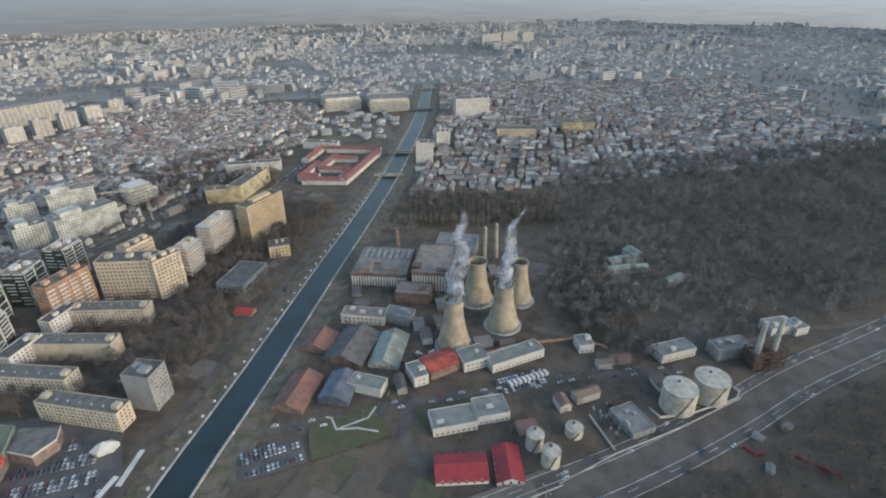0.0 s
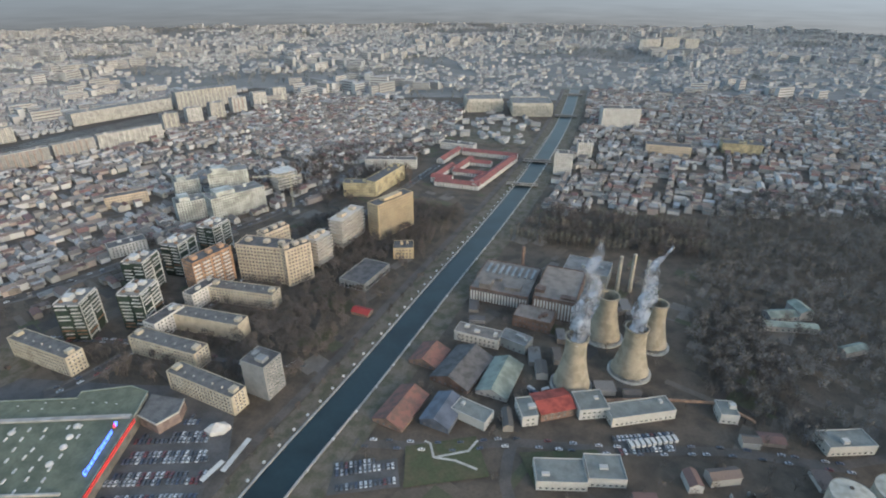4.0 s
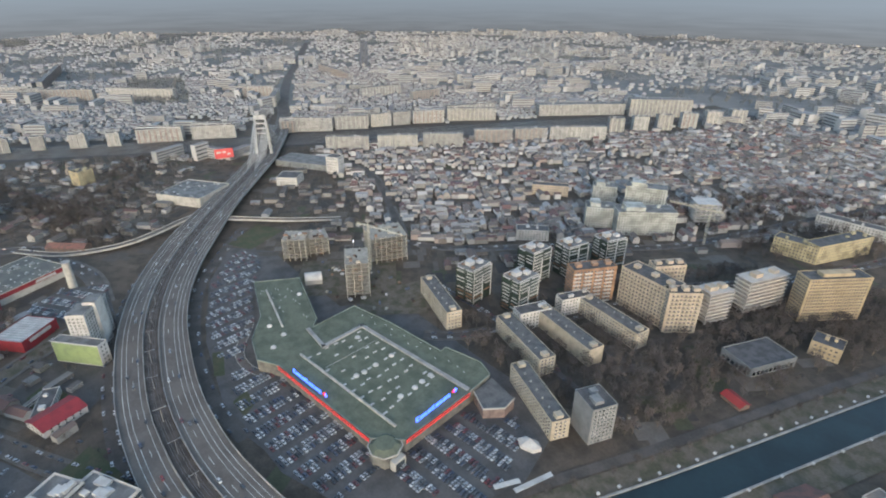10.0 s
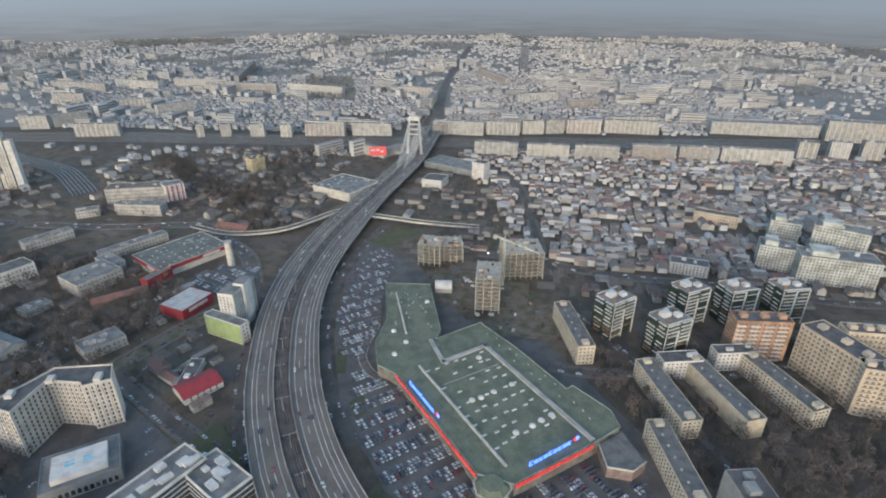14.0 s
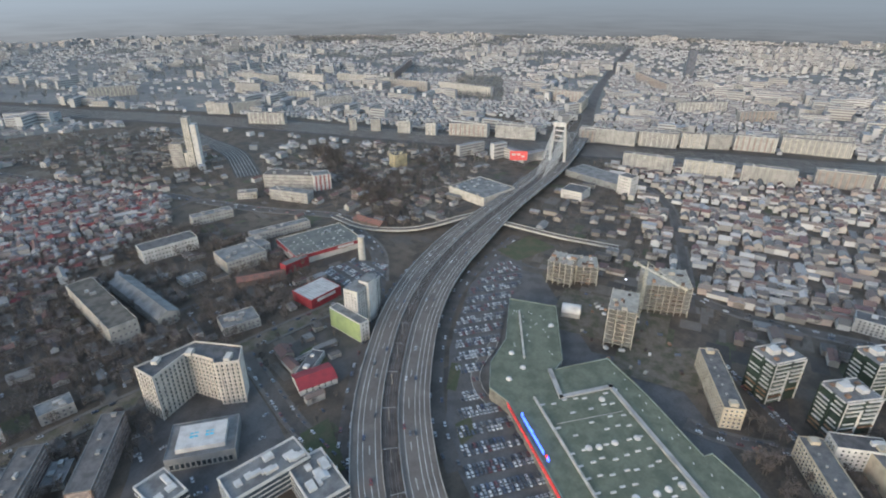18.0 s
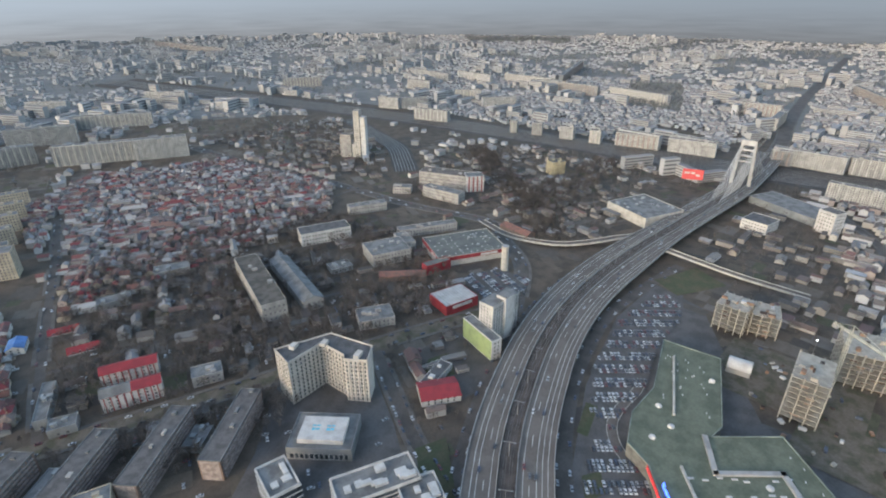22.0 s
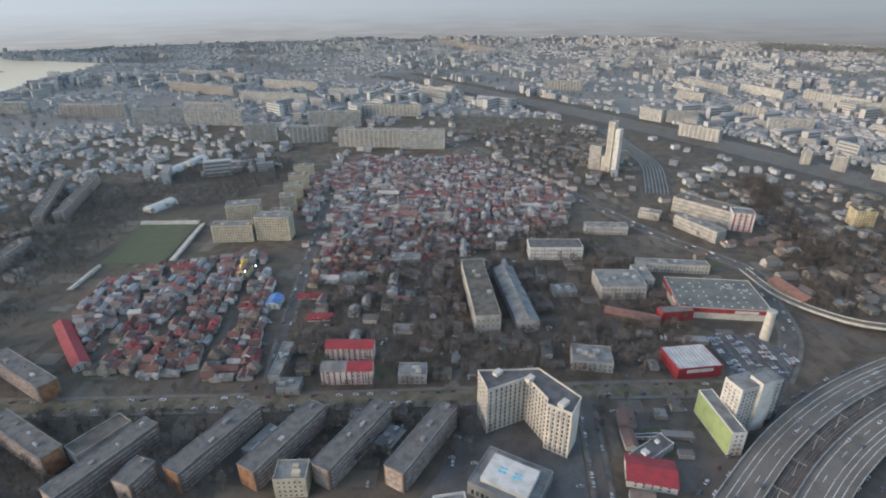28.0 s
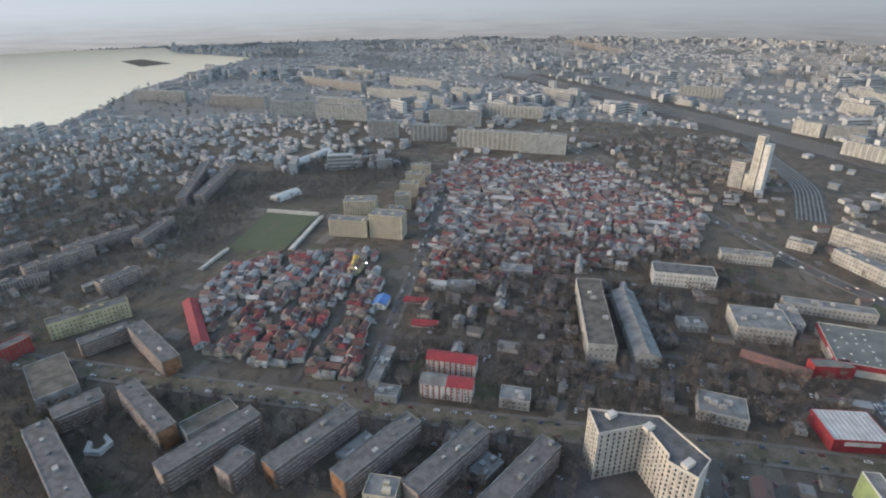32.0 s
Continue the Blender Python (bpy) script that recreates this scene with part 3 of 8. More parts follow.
LOTS = {"a": [(-362, 118), (-253, 150), (-236, 152), (-222, 122), (-262, 98), (-325, 84), (-380, 86)], "b": [(-240, 160), (-256, 226), (-236, 250), (-200, 225), (-185, 188), (-222, 150)],
        "c": [(-390, 82), (-440, 80), (-512, 94), (-572, 124), (-578, 150), (-539, 148), (-488, 127), (-424, 118), (-400, 105), (-372, 98)], "d": [(-540, -56), (-574, -28), (-562, 11), (-537, 11), (-499, -6), (-492, -14), (-516, -26)], "e": [(-124, 230), (-90, 245), (-82, 226), (-120, 210)], "f": [(35, 294), (73, 308), (73, 293), (38, 282)]}
for k, q in enumerate(LOTS.values()):
    polygon_sheet("car_park", q, 0.52 + 0.01 * k, M["lotasphalt"], "grey asphalt car park", "car park")

polygon_sheet("forecourt", [(-592, 126), (-560, 165), (-480, 178), (-420, 190), (-405, 240), (-300, 258), (-255, 268), (-205, 250), (-178, 200), (-215, 140), (-240, 112), (-320, 78), (-420, 78), (-520, 94)], 0.13, M["lotasphalt"], "patched grey asphalt forecourt round the hypermarket", "forecourt")
polygon_sheet("yard", [(-345, -130), (-384, -72), (-340, -36), (-300, -8), (-258, -35), (-245, -95), (-290, -106)], 0.136, M["lotasphalt"], "asphalt yard between blocks and offices", "yard")
polygon_sheet("yard", [(-412, -52), (-455, -34), (-440, 4), (-405, 18), (-372, -4)], 0.142, M["asphalt"], "asphalt coach yard", "yard")
polygon_sheet("lawn", [(-411, -39), (-424, -27), (-401, -14), (-387, -33)], 0.154, M["grass"], "rough winter lawn inside a coach yard", "lawn")
polygon_sheet("yard", [(-378, -253), (-409, -220), (-438, -243), (-422, -282)], 0.148, M["asphalt"], "asphalt yard with parked cars", "yard")
structure("access_road", strip(smooth_line([(-440, 116), (-424, 112), (-408, 104), (-388, 98), (-370, 101), (-356, 110)], 5), 6, 0.72), M["deck"], "curved access road round the corner of the hypermarket", "road")
for o in (3.2, -3.2):
    structure("kerb", strip(shift(smooth_line([(-440, 116), (-424, 112), (-408, 104), (-388, 98), (-370, 101), (-356, 110)], 5), o), 0.4, 0.85, 0.3), M["palecon"], "pale kerb of a curved access road", "kerb")

LITTER = [[(105, 500), (90, 380), (150, 310), (370, 350), (800, 520), (1100, 800), (700, 880), (184, 763)], [(-75, 560), (130, 560), (150, 640), (-60, 660)], [(-335, 250), (-225, 250), (-180, 300), (-165, 420), (-135, 600), (-200, 640), (-290, 560), (-325, 400)], [(-460, 640), (-300, 600), (-230, 700), (-250, 860), (-400, 860)], [(120, 195), (200, 236), (270, 276), (360, 322), (620, 430), (620, 100), (140, 60), (90, 150)],
          [(-690, -40), (-760, 20), (-900, 60), (-1010, 90), (-1000, 30), (-880, -10), (-760, -60)], [(-180, -500), (-170, -640), (-300, -810), (-560, -930), (-640, -760), (-430, -610), (-350, -500), (-265, -500)], [(-60, -240), (-200, -180), (-330, -90), (-350, -125), (-140, -335), (-30, -440), (60, -440)]]
for k, q in enumerate(LITTER):
    polygon_sheet("woodland_floor", q, 0.015 + 0.002 * k, M["litter"], "dark leaf litter under bare trees", "ground")

# ---- buildings ----
def pane_mesh(w, h, name="pane"):
    s = Soup()
    s.box(-w / 2, w / 2, -0.05, 0.06, 0, h, 0)
    s.poly([(-w / 2 + 0.12, 0.07, 0.12), (-w / 2 + 0.12, 0.07, h - 0.12), (w / 2 - 0.12, 0.07, h - 0.12), (w / 2 - 0.12, 0.07, 0.12)], 1)
    return s.mesh(name, [M["frame"], M["glass"]])


PANES = {}


def sides(L, W):
    """Each wall: its length, and the pose that carries x along it, y outwards."""
    return [(L, pose(0, -W / 2, 0, 0, 0, 180)), (L, pose(0, W / 2, 0)), (W, pose(L / 2, 0, 0, 0, 0, -90)), (W, pose(-L / 2, 0, 0, 0, 0, 90))]


def windows(parent, L, W, h, floors, pitch, w=1.5, hh=1.5, z0=1.2, single=True, walls=(0, 1, 2, 3), skip=0.0):
    """Rows of windows: separate panes, or one joined part where they are far off."""
    step = (h - 0.8) / floors
    key = (w, hh)
    if key not in PANES:
        PANES[key] = pane_mesh(w, hh)
    joined = Soup()
    for k, (ln, m) in enumerate(sides(L, W)):
        if k not in walls:
            continue
        n = int((ln - 1.2) / pitch)
        wall = parent.matrix_world @ m
        out = wall.to_3x3() @ Vector((0, 1, 0))
        near_side = out.dot(Vector((-75, 20, 0)) - wall.translation) > 0 and wall.translation.xy.length < 520
        for f in range(floors):
            for i in range(n):
                if skip and random.random() < skip:
                    continue
                x, z = (i - (n - 1) / 2) * pitch, f * step + z0
                if single and near_side:
                    o = new("window", PANES[key])
                    o.parent = parent
                    o.matrix_local = m @ pose(x, 0.0, z)
                else:
                    joined.poly([m @ Vector(p) for p in ((x - w / 2, 0.05, z), (x - w / 2, 0.05, z + hh), (x + w / 2, 0.05, z + hh), (x + w / 2, 0.05, z))])
    if joined.f:
        tagged(part("glazing", joined, M["shadedglass"], parent), "", "", "", "stuff")


def shell(e, L, W, h, wall, roof, parapet=0.6, plinth=0.0):
    s = Soup()
    s.box(-L / 2, L / 2, -W / 2, W / 2, 0, h - 0.3)
    part("wall", s, wall, e)
    r = Soup()
    r.box(-L / 2 + 0.3, L / 2 - 0.3, -W / 2 + 0.3, W / 2 - 0.3, h - 0.3, h)
    part("roof", r, roof, e)
    if parapet:
        p = Soup()
        for x0, x1, y0, y1 in ((-L / 2, L / 2, -W / 2, -W / 2 + 0.3), (-L / 2, L / 2, W / 2 - 0.3, W / 2), (-L / 2, -L / 2 + 0.3, -W / 2 + 0.3, W / 2 - 0.3), (L / 2 - 0.3, L / 2, -W / 2 + 0.3, W / 2 - 0.3)):
            p.box(x0, x1, y0, y1, h - 0.3, h + parapet)
        part("parapet", p, wall, e)
    return s


def roof_box(e, x, y, L, W, h, top, mat, name="roof_house"):
    s = Soup()
    s.box(x - L / 2, x + L / 2, y - W / 2, y + W / 2, h, top)
    part(name, s, mat, e)


def simple(name, label, cat, x, y, L, W, deg, h, wall, roof, floors=0, pitch=3.2, single=False, group="", w=1.5, hh=1.5, pad=2.0, walls=(0, 1, 2, 3), parapet=0.6, heads=0):
    take(x, y, L, W, deg, pad)
    e = base(name, x, y, deg, label, cat, group)
    shell(e, L, W, h, M[wall], M[roof], parapet)
    if floors:
        windows(e, L, W, h, floors, pitch, w, hh, single=single, walls=walls)
    rnd = random.Random(int(x * 7 + y * 13))
    for k in range(heads):
        roof_box(e, rnd.uniform(-0.4, 0.4) * L, rnd.uniform(-0.25, 0.25) * W, rnd.uniform(2, 5), rnd.uniform(2, 4), h, h + rnd.uniform(1.2, 3), M[wall])
    return e


def pitched(name, label, cat, x, y, L, W, deg, h, wall, roof, floors=1, rise=None, single=False, group="", pad=2.0):
    """A hall or house with a gable roof along its longer side."""
    take(x, y, L, W, deg, pad)
    if W > L:
        L, W, deg = W, L, deg + 90
    e = base(name, x, y, deg, label, cat, group)
    rise = rise or W * 0.22
    s = Soup()
    s.gable(0, 0, L, W, 0, h - rise, rise, 0.5)
    keep = [i for i, m in enumerate(s.m) if m == 0]
    a, b = Soup(), Soup()
    a.v, a.f, a.m = s.v, [s.f[i] for i in keep], [0] * len(keep)
    part("wall", a, M[wall], e)
    hw, r2 = W / 2 + 0.5, rise
    dz = 0.5 * rise / (W / 2)
    for sg in (1, -1):
        b = Soup()
        lo = h - rise - dz
        b.poly([(-L / 2 - 0.5, sg * hw, lo), (L / 2 + 0.5, sg * hw, lo), (L / 2 + 0.5, 0, h), (-L / 2 - 0.5, 0, h)][::sg])
        b.poly([(-L / 2 - 0.5, sg * hw, lo + 0.25), (L / 2 + 0.5, sg * hw, lo + 0.25), (L / 2 + 0.5, 0, h + 0.25), (-L / 2 - 0.5, 0, h + 0.25)][::-sg])
        b.poly([(-L / 2 - 0.5, sg * hw, lo), (L / 2 + 0.5, sg * hw, lo), (L / 2 + 0.5, sg * hw, lo + 0.25), (-L / 2 - 0.5, sg * hw, lo + 0.25)])
        part("roof_slope", b, M[roof], e)
    if floors:
        windows(e, L, W, h - rise, floors, 4.5, 1.6, 1.5, single=single)
    return e


M["dormroof"] = material("grey_felt_roof", (0.115, 0.113, 0.11), 0.9, 0.3, 5, 1, tint=(0.08, 0.079, 0.078))


def dorm(x, y, L, W, deg, h):
    e = simple("dormitory", "cream five-storey student dormitory with a dark flat roof", "dormitory", x, y, L, min(W, 14), deg, h, "cream", "dormroof", 5, 3.0, True, "student dormitories", 1.6, 1.5, walls=(0, 1, 2, 3) if y < 300 else (0, 2))
    for sx in (-1, 1):
        roof_box(e, sx * (L / 2 - 4), 0, 4.5, 5, h, h + 2.6, M["cream"], "stair_head")
    for k in range(5):
        roof_box(e, (k - 2) * L / 7, 1.5, 0.8, 1.2, h, h + 1.1, M["concrete"], "vent")


def white(x, y, L, W, deg, h):
    simple("white_block", "white rendered block with rows of windows", "building", x, y, L, W, deg, h, "white", "bitumen", max(2, int(h / 3)), 3.2, h == 16, heads=2)


def grey(x, y, L, W, deg, h):
    e = simple("grey_tower", "grey nine-storey tower with a gridded facade", "tower block", x, y, L, W, deg, h, "grey", "bitumen", 9, 2.6, True, "", 1.7, 1.4, walls=(0, 2, 3))
    roof_box(e, -3, 2, 7, 6, h, h + 2.6, M["grey"], "lift_house")
    roof_box(e, 5, -1, 4, 5, h, h + 2.0, M["grey"], "plant_room")


def gym(x, y, L, W, deg, h):
    e = simple("sports_hall", "low sports hall with a wide flat slate-blue roof", "sports hall", x, y, L, W, deg, 8.0, "grey", "bitumen", 1, 4.0, True, "", 3.2, 3.4, parapet=0.9)


def red(x, y, L, W, deg, h):
    pitched("shed", "small brick shed with a red metal roof", "shed", x, y, L, W, deg, h, "brick", "red")


def stripe(x, y, L, W, deg, h):
    """A residential tower with white balcony bands over dark green glass."""
    L, W = 28, 23
    take(x, y, L, W, deg)
    e = base("striped_tower", x, y, deg, "residential tower with white balcony bands and dark green glass", "apartment tower", "striped towers")
    n = 10
    st = h / n
    rnd = random.Random(int(x * 3 + y))
    s = Soup()
    s.box(-L / 2 + 1.6, L / 2 - 1.6, -W / 2 + 1.6, W / 2 - 1.6, 0, h)
    part("core", s, M["darkgreen"], e)
    for k, (ln, m) in enumerate(sides(L - 3.2, W - 3.2)):
        # stacked balconies in two columns a side, each floor a little different
        cols = ((-ln * 0.27, ln * 0.36), (ln * 0.24, ln * 0.42))
        for f in range(1, n + 1):
            for cx, w in cols:
                if rnd.random() < 0.16:
                    continue
                b = Soup()
                w2, d = w * rnd.choice((1.0, 1.0, 0.75, 1.15)), rnd.choice((0.6, 0.9, 1.1))
                b.box(cx - w2 / 2, cx + w2 / 2, 0, d, f * st - 0.85, f * st - 0.1)
                o = part("balcony", b, M["rawbrown"] if f < 5 and rnd.random() < 0.6 else M["white"], e)
                o.matrix_local = m
        for cx, w, top in ((-ln * 0.49, 1.1, 1.0), (ln * 0.0, 1.6, rnd.choice((1.0, 0.8))), (ln * 0.49, 0.9, 1.0)):
            c = Soup()
            c.box(cx - w / 2, cx + w / 2, 0, 0.5, 0, h * top)
            o = part("wall_bay", c, M["darkgreen"] if k % 2 else M["white"], e)
            o.matrix_local = m
    roof_box(e, 0, 0, L - 3, W - 3, h, h + 0.35, M["greyroof"], "roof")
    for cx, cy, w, d, t in ((-4, 2, 7, 6, 4), (5, -2, 5, 5, 3), (1, 6, 3, 3, 2.6), (-8, -5, 2.5, 2.5, 2), (8, 5, 3, 2, 1.6), (-8, 6, 3, 2.4, 1.5)):
        roof_box(e, cx, cy, w, d, h + 0.35, h + t, M["white"] if t > 2.2 else M["rawbrown"])
    for y0 in (-W / 2 + 2, W / 2 - 2):
        p = Soup()
        p.box(-L / 2 + 2, L / 2 - 2, y0 - 0.2, y0 + 0.2, h + 0.35, h + 1.4)
        part("roof_rail", p, M["white"], e)


M["rawbrown"] = material("brown_cladding", (0.24, 0.15, 0.10), 0.85, 0.2, 4, 1)


def balconied(name, label, x, y, L, W, deg, h, wall, floors, group="", bay=3.4, rib="white"):
    """A block whose long sides carry stacked balconies between upright ribs."""
    take(x, y, L, W, deg)
    e = base(name, x, y, deg, label, "apartment block", group)
    shell(e, L, W, h, M[wall], M["bitumen"], 0.8)
    st = (h - 0.6) / floors
    windows(e, L, W, h, floors, bay, 1.8, 1.7, single=False)
    bl = Soup()
    bl.box(-bay * 0.46, bay * 0.46, -1.2, 1.2, 0, 1.05)
    bal = bl.mesh("balcony", [M[rib]])
    for sg in (-1, 1):
        for f in range(floors):
            n = int(L / bay)
            for i in range(n):
                if i % 3 == 2:
                    continue
                o = part("balcony", bal, None, e)
                o.location = ((i - (n - 1) / 2) * bay, sg * W / 2, f * st + 0.2)
    for sx in (-0.33, 0.05, 0.36):
        roof_box(e, sx * L, 0, 5, 5, h, h + 3, M[wall], "lift_house")


def orange(x, y, L, W, deg, h):
    balconied("orange_block", "orange and white balconied apartment block", x, y, L, 15, deg, h, "orange", 9)


def beige(x, y, L, W, deg, h):
    if h > 25:
        balconied("beige_block", "tall beige apartment block with ochre balconies", x, y, L, max(W, 13), deg, h, "beige", 10, "beige blocks", rib="cream")
    else:
        simple("small_block", "beige low apartment block", "building", x, y, L, W, deg, h, "beige", "bitumen", 4, 3.2)


def slabbed(name, label, x, y, L, W, deg, h, floors, mat, core=None, bay=5.0):
    """An open concrete frame: floor slabs on columns."""
    take(x, y, L, W, deg)
    e = base(name, x, y, deg, label, "building site")
    st = h / floors
    rnd = random.Random(int(x - y))
    for f in range(1, floors + 1):
        s = Soup()
        x1 = L / 2
        s.box(-L / 2, x1, -W / 2, W / 2, f * st - 0.35, f * st + (0.75 if core == "orange" and f < floors else 0))
        part("floor_slab", s, M[mat], e)
        if core is None:
            # rough infill walls set back between the columns
            for k, (ln, m) in enumerate(sides(L - 7, W - 7)):
                for i in range(int(ln / 5)):
                    if rnd.random() < 0.5 and f < floors:
                        q = Soup()
                        q.box(-2.2, 2.2, -0.15, 0.15, (f - 1) * st, f * st - 0.36)
                        o = part("infill_wall", q, M[rnd.choice(("rustbrown", "bitumen", "rustbrown", "bitumen", "brick"))], e)
                        o.matrix_local = m @ pose((i - (int(ln / 5) - 1) / 2) * 5, 0, 0)
    col = Soup()
    col.box(-0.3, 0.3, -0.3, 0.3, 0, h + (1.2 if core is None else 0))
    cm = col.mesh("column", [M[mat]])
    nx, ny = max(2, int(L / bay)), max(2, int(W / bay))
    for i in range(nx + 1):
        for j in range(ny + 1):
            if i in (0, nx) or j in (0, ny):
                o = part("column", cm, None, e)
                inset = 2.2 if core == "orange" else 0.5
                o.location = (-L / 2 + inset + i * (L - 2 * inset) / nx, -W / 2 + inset + j * (W - 2 * inset) / ny, 0)
    if core:
        roof_box(e, 0, 0, L * 0.74, W * 0.6, 0, h - 0.5, M[core], "core")
    return e


def unfinished(x, y, L, W, deg, h):
    e = slabbed("unfinished_block", "ochre unfinished apartment block with open balcony slabs", x, y, L, max(W, 17), deg, h, 9, "creamwhite", "orange", 7.0)
    roof_box(e, -L / 5, 0, 8, 7, h, h + 3.5, M["beige"])
    roof_box(e, L / 4, 0, 6, 6, h, h + 3.0, M["beige"])


def site(x, y, L, W, deg, h):
    n = max(2, int(h / 3.6))
    e = slabbed("concrete_frame", "bare concrete frame of a building under construction", x, y, L, W, deg, h, n, "rawcon", None, 5.5)
    rnd = random.Random(int(x))
    for k in range(7):
        roof_box(e, rnd.uniform(-0.4, 0.4) * L, rnd.uniform(-0.4, 0.4) * W, rnd.uniform(1.5, 6), rnd.uniform(1, 4), h, h + rnd.uniform(0.6, 3), M[rnd.choice(("rawcon", "rawbrown", "rustbrown", "white"))], "roof_stack")



def ochre(x, y, L, W, deg, h):
    if h > 30:
        e = simple("slab_tower", "tall ochre slab tower with ribbed cladding", "tower block", x, y, L, W, deg, h, "ochre", "bitumen", 0)
        for i in range(int(L / 2.4)):
            s = Soup()
            cx = -L / 2 + 1.4 + i * 2.4
            s.box(cx - 0.25, cx + 0.25, -W / 2 - 0.35, -W / 2, 2, h)
            s.box(cx - 0.25, cx + 0.25, W / 2, W / 2 + 0.35, 2, h)
            part("rib", s, M["ochre"], e)
        windows(e, L, W, h, 13, 2.4, 1.5, 1.6, single=False)
        roof_box(e, 0, 0, L * 0.5, W * 0.5, h, h + 3, M["ochre"])
    else:
        simple("small_block", "ochre low block with dark windows", "building", x, y, L, W, deg, h, "ochre", "bitumen", 3, 3.4, heads=2)


def yellow(x, y, L, W, deg, h):
    simple("yellow_block", "dull yellow institutional block with even windows", "building", x, y, L, W, deg, h, "yellow", "bitumen", max(3, int(h / 3.2)), 3.2, h < 16, heads=3)


def palegreen(x, y, L, W, deg, h):
    e = simple("stepped_block", "pale green-white stepped apartment block", "apartment block", x, y, L, W, deg, h, "palegreen", "greyroof", int(h / 3), 3.0, heads=3)
    roof_box(e, -L / 5, 0, L / 3, W * 0.7, h, h + 5, M["palegreen"])


def tier(x, y, L, W, deg, h):
    slabbed("tiered_block", "white tiered block with open decks", x, y, L, W, deg, h, 6, "white", "grey")


def parl(x, y, L, W, deg, h):
    e = simple("civic_block", "monumental pale stone block with tall pillars", "civic building", x, y, L, W, deg, h, "palecon", "greyroof", 0, parapet=2.0)
    pil = Soup()
    pil.box(-1.0, 1.0, -1.2, 1.2, 3, h - 4)
    pm = pil.mesh("pillar", [M["palecon"]])
    for k, (ln, m) in enumerate(sides(L, W)):
        for i in range(int(ln / 6)):
            o = part("pillar", pm, None, e)
            o.matrix_local = m @ pose((i - (int(ln / 6) - 1) / 2) * 6, 1.2, 0)
    windows(e, L, W, h - 6, 3, 6, 3.2, 4.5, z0=4, single=False)


def redhall2(x, y, L, W, deg, h):
    redhall(x, y, L, W, deg, h, True)


def redhall(x, y, L, W, deg, h, works=False):
    if works:
        pitched("red_hall", "brick hall with a red sheet roof", "hall", x, y, L, W, deg, h, "brick", "worksred", 2, 2.6, True)
    else:
        pitched("red_wing", "low pale wing of an old barracks with faded red roof", "hall", x, y, L, W, deg, h, "white", "dullred", 2, 3.5)


M["hallroof"] = material("brown_hall_roof", (0.19, 0.163, 0.142), 0.9, 0.25, 7, 1.2, tint=(0.14, 0.12, 0.105))
M["worksred"] = material("works_red_roof", (0.27, 0.06, 0.045), 0.7, 0.2, 5, 1)


def turbine(x, y, L, W, deg, h):
    e = simple("turbine_hall", "brown brick turbine hall with white upright bays", "power station", x, y, L, W, deg, h, "redbrick", "hallroof", 0, parapet=0.8)
    for k, (ln, m) in enumerate(sides(L, W)):
        wall = e.matrix_world @ m
        if (wall.to_3x3() @ Vector((0, 1, 0))).dot(Vector((-60, 20, 0)) - wall.translation) > 0:
            for i in range(int(ln / 2.6)):
                q = Soup()
                q.box(-0.7, 0.7, -0.05, 0.35, 1, h - 2.5)
                o = part("pilaster", q, M["white"], e)
                o.matrix_local = m @ pose((i - (int(ln / 2.6) - 1) / 2) * 2.6, 0, 0)
    windows(e, L, W, h, 2, 2.6, 1.1, h * 0.3, z0=2.5, single=False)
    if h < 18:
        for i in range(int(L / 6)):
            roof_box(e, -L / 2 + 4 + i * 6, -W * 0.22, 2.2, W * 0.3, h, h + 1.3, M["sheet"], "roof_light")
        for cx, cy, l_, w_, t_ in ((-L * 0.2, W * 0.3, 14, 9, 3), (L * 0.25, W * 0.36, 10, 12, 5), (L * 0.1, W * 0.12, 5, 5, 2.5)):
            roof_box(e, cx, cy, l_, w_, h, h + t_, M["hallroof"])
    else:
        for cx, cy, l_, w_, t_ in ((L * 0.4, W * 0.3, 8, 8, 3), (-L * 0.3, W * 0.4, 12, 5, 2)):
            roof_box(e, cx, cy, l_, w_, h, h + t_, M["redbrick"])


def brick(x, y, L, W, deg, h):
    simple("brick_workshop", "old workshop with stained cream walls and a brown felt roof", "workshop", x, y, L, W, deg, h, "creamwhite" if h < 10 else "redbrick", "hallroof", 2, 3.6, heads=3)


def hallgrey(x, y, L, W, deg, h):
    simple("grey_hall", "low industrial hall with a grey sheet roof", "hall", x, y, L, W, deg, h, "sheet", "greyroof", 1, 5, heads=3)


def brickroof(x, y, L, W, deg, h):
    pitched("brick_shed", "old brick shed with a rusty red roof", "shed", x, y, L, W, deg, h, "brick", "tile")


def darkshed(x, y, L, W, deg, h):
    pitched("dark_shed", "long brick shed with a dark slate roof", "shed", x, y, L, W, deg, h, "redbrick", "bitumen")


def greenshed(x, y, L, W, deg, h):
    pitched("green_shed", "long shed with a faded green sheet roof", "shed", x, y, L, W, deg, h, "concrete", "greensheet")


def blueshed(x, y, L, W, deg, h):
    pitched("blue_shed", "blue metal shed with a grey-blue roof", "shed", x, y, L, W, deg, h, "blue", "blue")


M["shedwhite"] = material("weathered_white_cladding", (0.35, 0.345, 0.325), 0.8, 0.15, 6, 1, tint=(0.32, 0.315, 0.295))
M["shedroof"] = material("grey_green_sheet_roof", (0.155, 0.165, 0.155), 0.75, 0.2, 7, 1.2, tint=(0.115, 0.122, 0.115))


